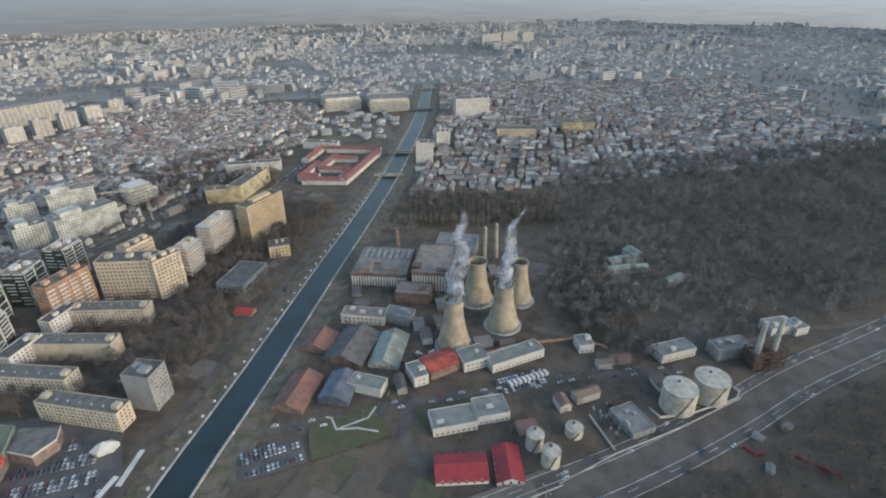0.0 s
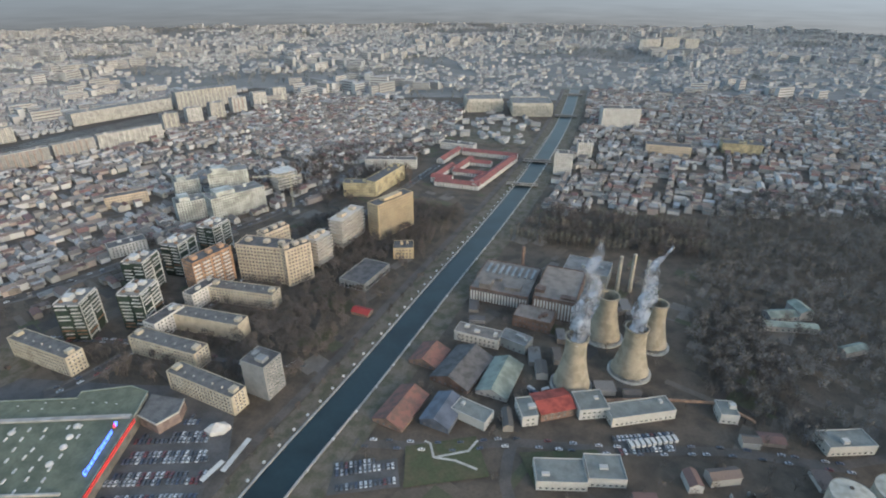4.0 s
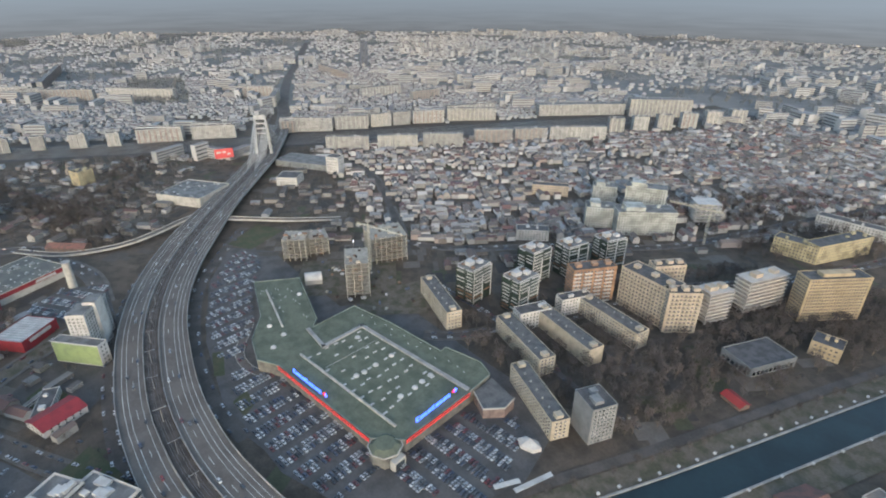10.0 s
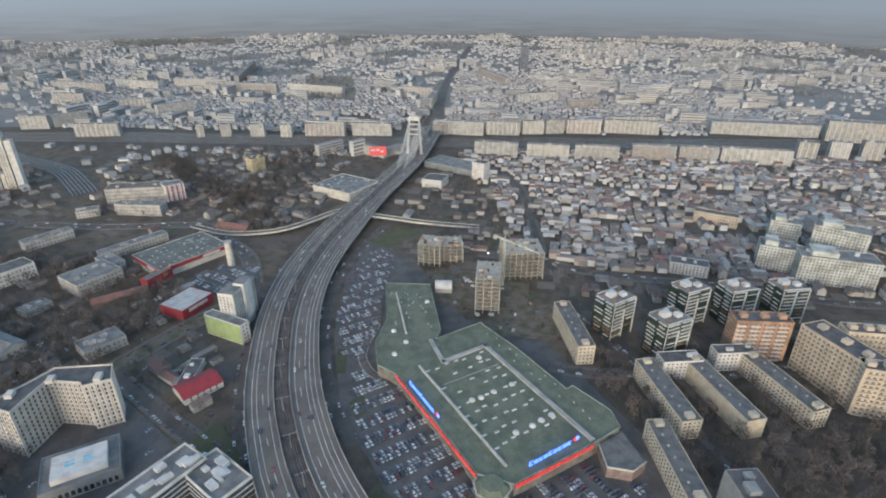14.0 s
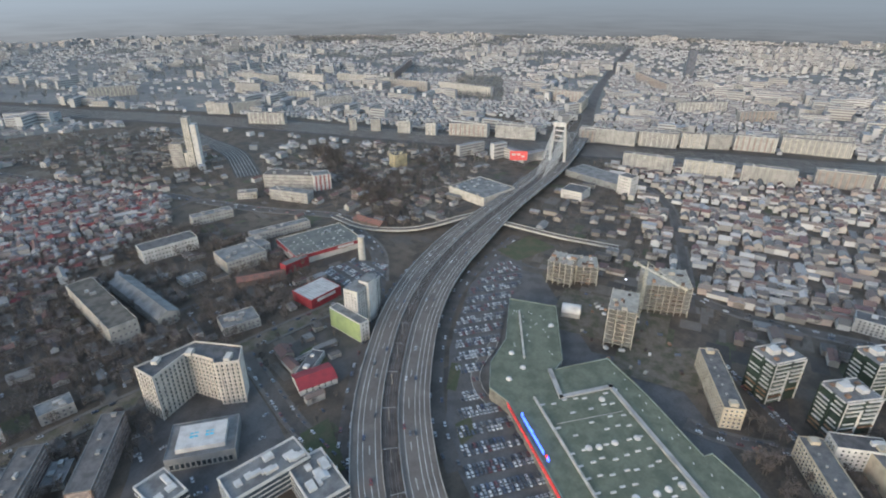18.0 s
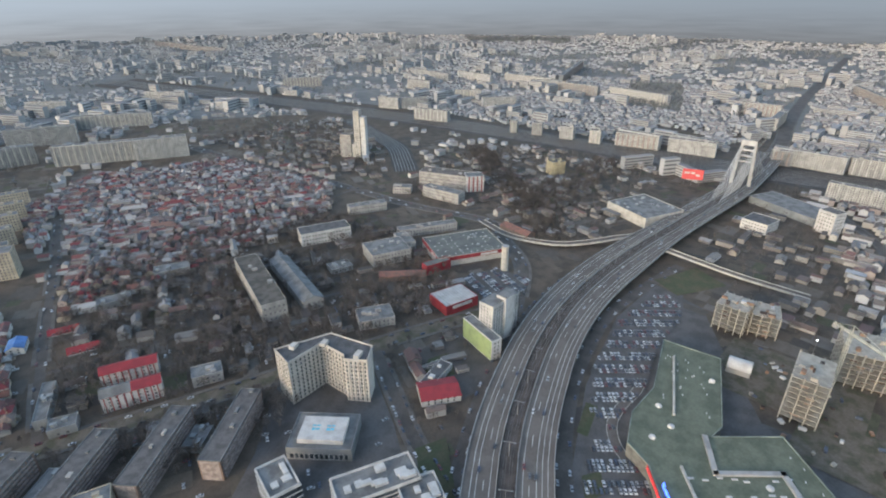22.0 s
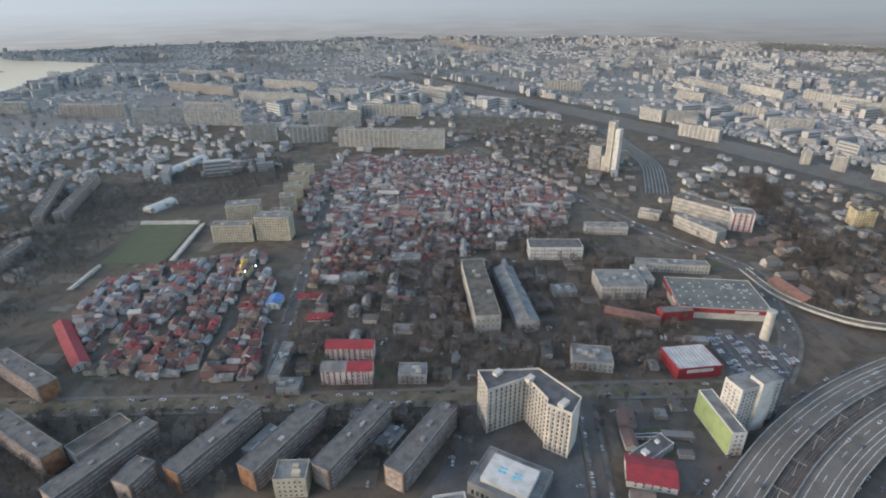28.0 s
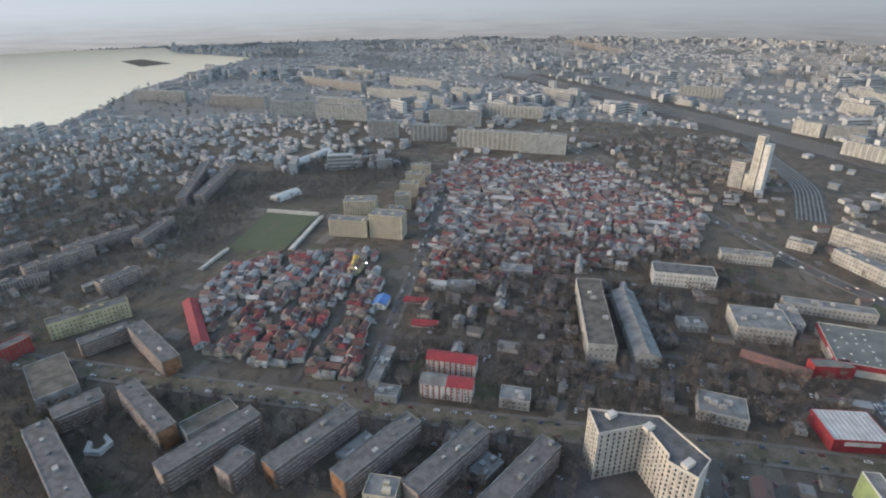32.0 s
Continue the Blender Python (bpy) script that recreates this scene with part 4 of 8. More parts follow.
def whitebox(x, y, L, W, deg, h):
    simple("white_shed", "white box-like industrial building with a grey roof", "hall", x, y, L, W, deg, max(h, 6.5), "shedwhite", "shedroof", max(1, int(h / 4)), 3.4, True, w=2.0, hh=1.3, walls=(0, 2, 3), heads=1)


def redroof(x, y, L, W, deg, h):
    pitched("red_roof_house", "house with a vivid red sheet roof", "house", x, y, L, W, deg, h, "white", "redpaint", 2, 3.0, True)


redhouse = redroof


def cool(x, y, L, W, deg, h):
    """Hyperbolic cooling tower: shell, rim, legs and basin."""
    R = L * 1.08
    take(x, y, 2 * R, 2 * R, 0, 3)
    e = base("cooling_tower", x, y, 0, "ochre-grey concrete cooling tower, hollow and waisted", "cooling tower", "cooling towers")
    s, n = Soup(), 40
    zs = [3.2 + (h - 3.2) * k / 16 for k in range(17)]
    def rad(z):
        t = (z - h * 0.82) / (h * 0.82)
        return R * 0.53 * math.sqrt(1 + 2.6 * t * t)
    for k in range(16):
        for i in range(n):
            a, b = 2 * math.pi * i / n, 2 * math.pi * (i + 1) / n
            for off, flip in ((0, 1), (-0.5, -1)):
                q = [((rad(z) + off) * math.cos(t), (rad(z) + off) * math.sin(t), z) for z, t in ((zs[k], a), (zs[k], b), (zs[k + 1], b), (zs[k + 1], a))]
                s.poly(q[::flip])
    sh = part("shell", s, M["tower"], e, smooth=True)
    r = Soup()
    for i in range(n):
        a, b = 2 * math.pi * i / n, 2 * math.pi * (i + 1) / n
        for (r0, z0), (r1, z1) in (((rad(h) + 0.5, h - 0.9), (rad(h) + 0.5, h)), ((rad(h) + 0.5, h), (rad(h) - 0.7, h)), ((rad(h) - 0.7, h), (rad(h) - 0.7, h - 0.9))):
            r.poly([(r0 * math.cos(a), r0 * math.sin(a), z0), (r0 * math.cos(b), r0 * math.sin(b), z0), (r1 * math.cos(b), r1 * math.sin(b), z1), (r1 * math.cos(a), r1 * math.sin(a), z1)])
    part("rim", r, M["tower"], sh)
    bs = Soup()
    bs.tube(0, 0, 0, 1.0, R + 1.2, R + 1.2, 40)
    part("basin", bs, M["palecon"], e)
    leg = Soup()
    leg.bar((0, -1.2, 0.9), (0, 0, 3.4), 0.28)
    leg.bar((0, 1.2, 0.9), (0, 0, 3.4), 0.28)
    lm = leg.mesh("leg", [M["concrete"]])
    for i in range(24):
        o = part("leg", lm, None, e)
        o.matrix_local = pose(0, 0, 0, 0, 0, i * 15) @ pose(rad(3.2) + 0.1, 0, 0)


def stack(x, y, L, W, deg, h):
    e = base("chimney", x, y, 0, "slim grey steel chimney", "chimney", "boiler chimneys")
    s = Soup()
    s.tube(0, 0, 0, h, L * 0.85, L * 0.6, 14)
    part("shaft", s, M["rawcon"], e)
    c = Soup()
    c.tube(0, 0, h, h + 0.6, L * 0.7, L * 0.7, 14)
    part("cap", c, M["rawcon"], e)
    take(x, y, 6, 6, 0)


def brickstack(x, y, L, W, deg, h):
    e = base("brick_chimney", x, y, 0, "tall round brick chimney", "chimney")
    s = Soup()
    s.tube(0, 0, 0, h, 2.2, 1.5, 14)
    part("shaft", s, M["brick"], e)


def lattstack(x, y, L, W, deg, h):
    e = base("boiler_stack", x, y, 12, "white chimney rising from a rusty boiler frame", "chimney", "boiler stacks")
    s = Soup()
    s.tube(0, 0, 8, h, 2.0, 1.7, 14)
    part("shaft", s, M["concrete"], e)
    b = Soup()
    b.box(-4, 4, -4, 4, 0, 13)
    part("boiler", b, M["rustbrown"], e)
    for sx in (-6, 6):
        for sy in (-6, 6):
            c = Soup()
            c.box(sx - 0.3, sx + 0.3, sy - 0.3, sy + 0.3, 0, 17)
            part("post", c, M["rustbrown"], e)
    for z in (4, 8, 12, 16.5):
        for p0, p1, rr in (((-6, -6, z), (6, -6, z), 0.25), ((-6, 6, z), (6, 6, z), 0.25), ((-6, -6, z), (-6, 6, z), 0.25), ((6, -6, z), (6, 6, z), 0.25), ((-6, -6, z), (6, -6, z - 4), 0.18), ((6, -6, z), (6, 6, z - 4), 0.18)):
            d = Soup()
            d.bar(p0, p1, rr)
            part("girder", d, M["rustbrown"], e)
    take(x, y, 14, 14, 12)


M["tankpaint"] = material("streaked_tank_paint", (0.33, 0.315, 0.275), 0.8, 0.25, 4, 1, tint=(0.24, 0.225, 0.19))


def tank(x, y, L, W, deg, h):
    e = base("storage_tank", x, y, 0, "round grey oil storage tank with a streaked wall", "tank", "storage tanks")
    s = Soup()
    s.tube(0, 0, 0, h, L, L, 40, cap=False)
    part("wall", s, M["tankpaint"], e, smooth=True)
    r = Soup()
    r.tube(0, 0, h, h + 1.0, L, 0.6, 40)
    lid = part("lid", r, M["tankpaint"], e)
    b = Soup()
    b.tube(0, 0, h - 0.5, h + 0.3, L + 0.2, L + 0.2, 40, cap=False)
    part("rim", b, M["concrete"], e)
    for k in range(3):
        w = Soup()
        w.bar((L * math.cos(k * 0.25 - 2), L * math.sin(k * 0.25 - 2), k * h / 3), (L * math.cos(k * 0.25 - 1.75) * 1.03, L * math.sin(k * 0.25 - 1.75) * 1.03, (k + 1) * h / 3), 0.3)
        part("stair", w, M["rustbrown"], e)
    v = Soup()
    v.box(-0.7, 0.7, L * 0.3, L * 0.3 + 1.4, h + 0.4, h + 1.8)
    part("hatch", v, M["rustbrown"], lid)
    take(x, y, 2 * L, 2 * L, 0, 3)


def barrel(x, y, L, W, deg, h):
    take(x, y, 22, 16, 75)
    e = base("barrel_hall", x, y, 75, "white barrel-vaulted loading hall", "hall")
    s = Soup()
    n = 12
    for i in range(n):
        a, b = math.pi * i / n, math.pi * (i + 1) / n
        s.poly([(-8, 6.5 * math.cos(a), 5 + 5 * math.sin(a)), (8, 6.5 * math.cos(a), 5 + 5 * math.sin(a)), (8, 6.5 * math.cos(b), 5 + 5 * math.sin(b)), (-8, 6.5 * math.cos(b), 5 + 5 * math.sin(b))])
    part("vault", s, M["white"], e)
    w = Soup()
    w.box(-7.9, 7.9, -6.4, 6.4, 0, 5)
    for sx in (-7.9, 7.9):
        w.poly([(sx, 6.4 * math.cos(math.pi * i / n), 5 + 4.9 * math.sin(math.pi * i / n)) for i in range(n + 1)])
    part("wall", w, M["concrete"], e)


def pool(x, y, L, W, deg, h):
    e = simple("leisure_hall", "low hall with a pale roof bearing turquoise marks", "hall", x, y, L, W, deg, h, "grey", "greyroof", 1, 3, True, "", 2.4, 4.0)
    roof_box(e, 0, -1, L * 0.7, W * 0.66, h, h + 3.2, M["white"], "upper_roof")
    for sx in (-5, 4):
        s = Soup()
        for k in range(4):
            s.box(sx + (k % 2) * 2.6 - 2, sx + (k % 2) * 2.6 + 0.2, -3 + (k // 2) * 2.6 + k * 0.3, -1 + (k // 2) * 2.6, h + 3.2, h + 3.26)
        part("roof_mark", s, M["turquoise"], e, "turquoise painted shape")


M["brownroof"] = material("brown_felt_roof", (0.125, 0.105, 0.092), 0.9, 0.25, 8, 1.2, tint=(0.09, 0.078, 0.07))
M["turquoise"] = material("turquoise_paint", (0.10, 0.42, 0.55), 0.6, 0.1)


def glass(x, y, L, W, deg, h):
    pass


def whitetower(x, y, L, W, deg, h):
    take(x, y, L, W, deg)
    e = base("white_block", x, y, deg, "white apartment block with a staggered plan beside the viaduct", "apartment block")
    for k, (cx, cy, w, d, hh) in enumerate(((-L / 4 - 1, 0, L / 2, W * 0.85, h), (L / 4, 2, L / 2, W * 0.8, h - 3), (0, -4, L * 0.3, W * 0.6, h + 2.5))):
        s = Soup()
        s.box(cx - w / 2, cx + w / 2, cy - d / 2, cy + d / 2, 0, hh, 0, 1)
        part("wing", s, [M["white"], M["greyroof"]], e)
    windows(e, L + 1.9, W * 0.87, h - 2, 12, 3.0, 1.5, 1.5, single=False)


def green(x, y, L, W, deg, h):
    e = simple("green_block", "lime green office block with a blank advertising wall", "office", x, y, L, W, deg, h, "white", "greyroof", 5, 3.2, False)
    s = Soup()
    s.box(-L / 2 + 0.5, L / 2 - 0.5, W / 2, W / 2 + 0.3, 1, h - 0.5)
    part("panel", s, M["lime"], e, "lime green wall panel")
    s = Soup()
    s.box(-L / 2 + 0.5, L / 2 - 0.5, -W / 2 - 0.3, -W / 2, 1, h - 0.5)
    part("panel", s, M["lime"], e, "lime green wall panel")


def redwhite(x, y, L, W, deg, h):
    e = simple("furniture_store", "red-walled store with a ribbed white roof", "store", x, y, L, W, deg, h, "redpaint", "white", 0, parapet=0.3)
    for i in range(int(L / 3)):
        roof_box(e, -L / 2 + 1.5 + i * 3, 0, 0.5, W - 2, h, h + 0.3, M["sheet"], "roof_rib")
    s = Soup()
    s.box(-L * 0.3, L * 0.3, -W / 2 - 0.2, -W / 2, h * 0.55, h * 0.85)
    part("sign", s, M["white"], e, "white sign panel")


def market(x, y, L, W, deg, h):
    e = simple("hypermarket", "large store with a speckled grey-green roof and white edge", "store", x, y, L, W, deg, h, "palecon", "storeroof", 0, parapet=0.7)
    for k, (ln, m) in enumerate(sides(L, W)):
        wall = e.matrix_world @ m
        if ln > 40 and (wall.to_3x3() @ Vector((0, 1, 0))).dot(Vector((-147, 37, 0)) - wall.translation) > 0:
            q = Soup()
            q.box(-ln / 2, ln / 2, 0, 0.4, h * 0.62, h + 0.2)
            o = part("fascia", q, M["redpaint"], e, "red painted fascia band")
            o.matrix_local = m
            q = Soup()
            q.box(-ln * 0.35, -ln * 0.1, 0.4, 0.6, h * 0.68, h * 0.92)
            o = part("sign", q, M["white"], e, "white sign panel")
            o.matrix_local = m
    rnd = random.Random(5)
    for i in range(int(L / 8)):
        for j in range(int(W / 8)):
            if rnd.random() < 0.75:
                roof_box(e, -L / 2 + 5 + i * 8 + rnd.uniform(-1, 1), -W / 2 + 5 + j * 8 + rnd.uniform(-1, 1), 1.3, 1.0, h, h + 0.5, M["white"], "skylight")
    for k in range(8):
        roof_box(e, rnd.uniform(-0.4, 0.4) * L, rnd.uniform(-0.4, 0.4) * W, rnd.uniform(2, 4), 2, h, h + 1.4, M["sheet"], "roof_unit")


M["storeroof"] = material("grey_green_store_roof", (0.115, 0.12, 0.11), 0.9, 0.2, 12, 1.5, tint=(0.085, 0.09, 0.085))


def greyold(x, y, L, W, deg, h):
    simple("old_factory", "weathered grey factory block with a felt roof", "factory", x, y, L, W, deg, h, "concrete", "greyroof", max(1, int(h / 4)), 3.6, heads=4)


def redfront(x, y, L, W, deg, h):
    simple("red_entrance", "bright red entrance hall of a store", "store", x, y, L, W, deg, h, "redpaint", "storeroof", 0, parapet=0.4)


def wtower(x, y, L, W, deg, h):
    h = 26
    e = base("water_tower", x, y, 0, "pale concrete water tower, a plain round shaft", "tower")
    s = Soup()
    s.tube(0, 0, 0, h, 3.7, 3.4, 24)
    part("shaft", s, M["palecon"], e)
    t = Soup()
    t.tube(0, 0, h, h + 1.0, 3.9, 3.9, 24)
    part("cap", t, M["concrete"], e)
    take(x, y, 12, 12, 0)


def brickslab(x, y, L, W, deg, h):
    """A long brown slab with pale ribbon balconies."""
    take(x, y, L, W, deg)
    e = base("brick_slab", x, y, deg, "long five-storey slab block with pale balcony ribbons and dark roof", "apartment block", "slab blocks")
    shell(e, L, W, h, M["brick"], M["felt"], 0)
    p = Soup()
    for x0, x1, y0, y1 in ((-L / 2, L / 2, -W / 2 - 0.3, -W / 2 + 0.3), (-L / 2, L / 2, W / 2 - 0.3, W / 2 + 0.3), (-L / 2, -L / 2 + 0.4, -W / 2 + 0.3, W / 2 - 0.3), (L / 2 - 0.4, L / 2, -W / 2 + 0.3, W / 2 - 0.3)):
        p.box(x0, x1, y0, y1, h - 0.3, h + 0.35)
    part("parapet", p, M["greyroof"], e)
    rnd = random.Random(int(x + 5 * y))
    st = (h - 0.8) / 5
    for sg in (-1, 1):
        for f in range(5):
            b = Soup()
            b.box(-L / 2 + 2, L / 2 - 2, min(sg * W / 2, sg * (W / 2 + 0.9)), max(sg * W / 2, sg * (W / 2 + 0.9)), f * st + 0.5, f * st + 1.4)
            part("balcony_row", b, M["ribbon"], e)
    windows(e, L, W, h, 5, 2.6, 1.6, 1.3, z0=1.6, single=False)
    for sx in (-1, 1):
        s = Soup()
        s.box(min(sx * L / 2, sx * (L / 2 + 0.15)), max(sx * L / 2, sx * (L / 2 + 0.15)), -W / 2 + 1, W / 2 - 1, 0, h - 0.5)
        rusty = (int(x) + sx) % 2 == 0
        part("end_wall", s, M["rustwall"] if rusty else M["ribbon"], e, "orange-brown end wall" if rusty else "dull grey-brown end wall")
    for k in range(int(L / 16)):
        roof_box(e, -L / 2 + 5 + k * 16 + rnd.uniform(-3, 3), rnd.uniform(-2.5, 2.5), rnd.uniform(1, 4.5), rnd.uniform(1.2, 3), h, h + rnd.uniform(0.7, 2.2), M["concrete"] if rnd.random() < 0.3 else M["greyroof"], "roof_hatch")


M["felt"] = material("weathered_felt", (0.108, 0.102, 0.10), 0.9, 0.3, 5, 1.0, tint=(0.072, 0.068, 0.067))
M["ribbon"] = material("balcony_ribbon", (0.275, 0.225, 0.20), 0.9, 0.35, 3, 1.2, tint=(0.18, 0.145, 0.13))
M["rustwall"] = material("rust_render", (0.23, 0.12, 0.068), 0.9, 0.2, 4, 1)


def flatgreen(x, y, L, W, deg, h):
    simple("flat_hall", "low hall with a mossy flat roof", "hall", x, y, L, W, deg, h, "concrete", "mossroof", 1, 4)


M["mossroof"] = material("mossy_roof", (0.102, 0.092, 0.079), 0.95, 0.25, 8, 1)


def creamy(x, y, L, W, deg, h):
    simple("yellow_apartments", "pale yellow apartment block with small windows", "apartment block", x, y, L, W, deg, h, "cream", "greyroof", max(3, int(h / 3)), 3.0, h == 14, heads=2)


def redwhiteapt(x, y, L, W, deg, h):
    e = pitched("red_roof_apartments", "white apartment house with red pilasters and red roof", "apartment house", x, y, L, W, deg, h, "white", "redpaint", 4, 3.0, True)
    s = Soup()
    for sg in (-1, 1):
        hw, lo = W / 2 + 0.5, h - 3.0 - 3.0 / W
        s.poly([(-L / 2 - 0.6, sg * (hw + 0.1), lo + 0.28), (0, sg * (hw + 0.1), lo + 0.28), (0, 0, h + 0.3), (-L / 2 - 0.6, 0, h + 0.3)][::-sg])
    if int(y) % 2 == 0:
        part("roof_patch", s, M["greyroof"], e, "grey felt half of the roof")
    for i in range(int(L / 4)):
        for sg in (-1, 1):
            s = Soup()
            cx = -L / 2 + 2 + i * 4
            s.box(cx - 0.35, cx + 0.35, min(sg * W / 2, sg * (W / 2 + 0.2)), max(sg * W / 2, sg * (W / 2 + 0.2)), 0, h - 3)
            part("pilaster", s, M["red"], e)


def greyroof(x, y, L, W, deg, h):
    simple("factory_shed", "very long factory shed with a flat weathered roof", "factory", x, y, L, W, deg, h, "concrete", "mossroof", 3, 4.0, heads=3)


def greyroof2(x, y, L, W, deg, h):
    pitched("factory_shed", "very long old factory shed with a pitched grey roof", "factory", x, y, L, W, deg, h, "concrete", "greyroof", 2, 4.0)


def whitewall(x, y, L, W, deg, h):
    simple("factory_block", "white-walled factory block with a dark roof", "factory", x, y, L, W, deg, h, "white", "bitumen", max(2, int(h / 4)), 3.4)


def school(x, y, L, W, deg, h):
    simple("long_hall", "long grey-brown hall with rows of windows", "factory", x, y, L, min(W, 26), deg, h, "concrete", "brownroof", 4, 3.2, heads=3)


def redband(x, y, L, W, deg, h):
    e = simple("banded_block", "white end block with red upright bands", "building", x, y, L, W, deg, h, "white", "greyroof", 5, 3.4)
    for i in range(4):
        s = Soup()
        s.box(-L / 2 + 2 + i * L / 4, -L / 2 + 3.6 + i * L / 4, W / 2, W / 2 + 0.25, 0, h)
        part("band", s, M["redpaint"], e)
        s = Soup()
        s.box(-L / 2 + 2 + i * L / 4, -L / 2 + 3.6 + i * L / 4, -W / 2 - 0.25, -W / 2, 0, h)
        part("band", s, M["redpaint"], e)


def twin(x, y, L, W, deg, h):
    if h > 60:
        e = simple("high_rise", "slim white twin-slab tower beside the railway", "tower", x, y, L * 0.5, W, deg, h, "palecon", "greyroof", 22, 3.0)
        roof_box(e, L * 0.5, 1, L * 0.42, W * 0.9, 0, h - 10, M["white"], "second_slab")
        roof_box(e, -L * 0.45, 0, L * 0.25, W * 0.6, 0, h * 0.3, M["palecon"], "low_wing")
    else:
        simple("low_tower", "pale stepped block at the foot of a tower", "tower", x, y, L, W, deg, h, "concrete", "greyroof", 10, 3.0)


def farslab(x, y, L, W, deg, h):
    e = simple("panel_block", "pale prefabricated panel apartment block", "apartment block", x, y, L, W, deg, h, "panel", "greyroof", max(4, int(h / 2.9)), 3.0, False, "panel blocks", 1.7, 1.5, heads=3)
    rnd = random.Random(int(x + y))
    b = Soup()
    for k in range(int(L / 9)):
        # stair bays and loggia stacks
        cx = -L / 2 + 4.5 + k * 9
        for sg in (-1, 1):
            b.box(cx - 1.0, cx + 1.0, min(sg * W / 2, sg * (W / 2 + 0.9)), max(sg * W / 2, sg * (W / 2 + 0.9)), 0, h - 1)
    if b.f:
        tagged(part("stair_bay", b, M[rnd.choice(("panel", "panel", "palecon", "ribbon"))], e), "", "", "", "stuff")


M["panel"] = material("panel_render", (0.312, 0.309, 0.296), 0.9, 0.22, 8, 1.5, tint=(0.228, 0.227, 0.221), obj=0.22)


def blueglass(x, y, L, W, deg, h):
    simple("glass_tower", "dark blue glass office tower", "tower", x, y, L, W, deg, h, "blue", "greyroof", 20, 3.0, False)


def greyslab(x, y, L, W, deg, h):
    simple("grey_slab", "grey-pink slab block with pale window bands", "apartment block", x, y, L, W, deg, h, "ribbon", "bitumen", 4, 2.8, heads=3)


def redslab(x, y, L, W, deg, h):
    simple("red_slab", "slab block with red and white bands", "apartment block", x, y, L, W, deg, h, "red", "bitumen", 4, 2.8)

# ---- the plan: centre x, y, length, width, angle, height ----
dorm(-233.7, 263.4, 60.7, 12.8, 168.8, 15.0)
dorm(-288.6, 293.6, 63.5, 15.2, 174.5, 15.0)
dorm(-281.8, 331.2, 66.5, 19.0, 178.9, 15.0)
dorm(-277.9, 376.8, 62.8, 19.2, 1.3, 15.0)
dorm(-372.9, 265.9, 64.1, 13.5, 172.2, 16.6)
white(-315.6, 322.5, 29.6, 12.8, 81.4, 16.0)
white(-314.7, 367.6, 30.1, 11.0, 79.9, 16.0)
grey(-199.4, 280.0, 20.0, 17.8, 170.3, 27.8)
gym(-190.9, 442.7, 44.8, 27.7, 79.0, 4.4)
red(-170.7, 386.0, 16.2, 9.4, 171.7, 5.0)
stripe(-378.6, 304.2, 25.5, 18.5, 107.8, 33.0)
stripe(-342.0, 329.0, 34.7, 15.1, 100.8, 33.0)
stripe(-379.5, 373.9, 27.3, 14.5, 99.5, 33.0)
stripe(-370.9, 413.3, 27.6, 16.5, 90.0, 33.0)
stripe(-362.8, 456.7, 28.4, 16.6, 85.0, 33.0)
orange(-324.3, 394.7, 41.3, 5.0, 73.0, 34.0)
beige(-281.8, 423.1, 48.9, 20.6, 3.0, 37.0)
beige(-252.0, 424.9, 27.1, 11.9, 59.5, 37.0)
beige(-288.1, 449.1, 28.9, 10.8, 68.5, 39.0)
unfinished(-247.4, 461.4, 25.0, 13.2, 80.0, 31.0)
unfinished(-240.4, 516.3, 45.9, 15.7, 81.6, 33.0)
ochre(-203.0, 553.7, 56.3, 16, 65.4, 40.8)
yellow(-282.3, 652.9, 42.9, 18, 12.8, 18.0)
yellow(-261.4, 689.9, 80.2, 18, 80.3, 20.0)
white(-281.8, 772.5, 78.6, 16, 12.3, 14.0)
ochre(-170.8, 499.2, 20.7, 18, 17.1, 12.0)
palegreen(-408.0, 557.8, 67.3, 26, 59.0, 28.0)
palegreen(-444.3, 599.7, 48.4, 22, 39.6, 38.0)
palegreen(-447.7, 527.8, 34.4, 24, 50.2, 25.0)
palegreen(-497.5, 583.9, 30.2, 20, 48.0, 26.0)
tier(-392.9, 647.8, 28.9, 26, 56.2, 26.0)
beige(-559.1, 545.0, 49.2, 14, 48.1, 14.0)
white(-454.9, 432.1, 35.9, 16, 56.1, 12.0)
parl(-224.1, 1211.2, 75.6, 60, 20.2, 26.0)
parl(-118.0, 1200.0, 82.0, 70, 12.0, 26.0)
redhall(-164.0, 714.2, 63.8, 14, 176.0, 10.0)
redhall(-122.5, 778.7, 148.2, 14, 76.7, 10.0)
redhall(-207.4, 842.5, 71.0, 12, 79.2, 10.0)
redhall(-157.2, 764.3, 50.0, 10, 175.6, 9.0)
redhall(-145.8, 865.1, 91.2, 12, 173.6, 10.0)
redhall(-176.0, 800.0, 62.0, 11, 78.0, 10.0)
redhall(-152.0, 815.0, 36.0, 11, 175.0, 9.0)
redhall(-196.0, 762.0, 58.0, 11, 79.0, 10.0)
redhall(-190.0, 728.0, 30.0, 12, 176.0, 11.0)
redhall(-141.0, 740.0, 34.0, 11, 77.0, 9.0)
white(-205.0, 893.0, 60.0, 16, 172.0, 11.0)
white(61.3, 1119.6, 70.5, 30, 11.6, 38.0)
white(-27.0, 809.6, 26.2, 20, 3.5, 32.0)
white(1.2, 907.3, 22.8, 20, 10.1, 24.0)
beige(134.7, 953.7, 69.8, 25, 176.8, 16.0)
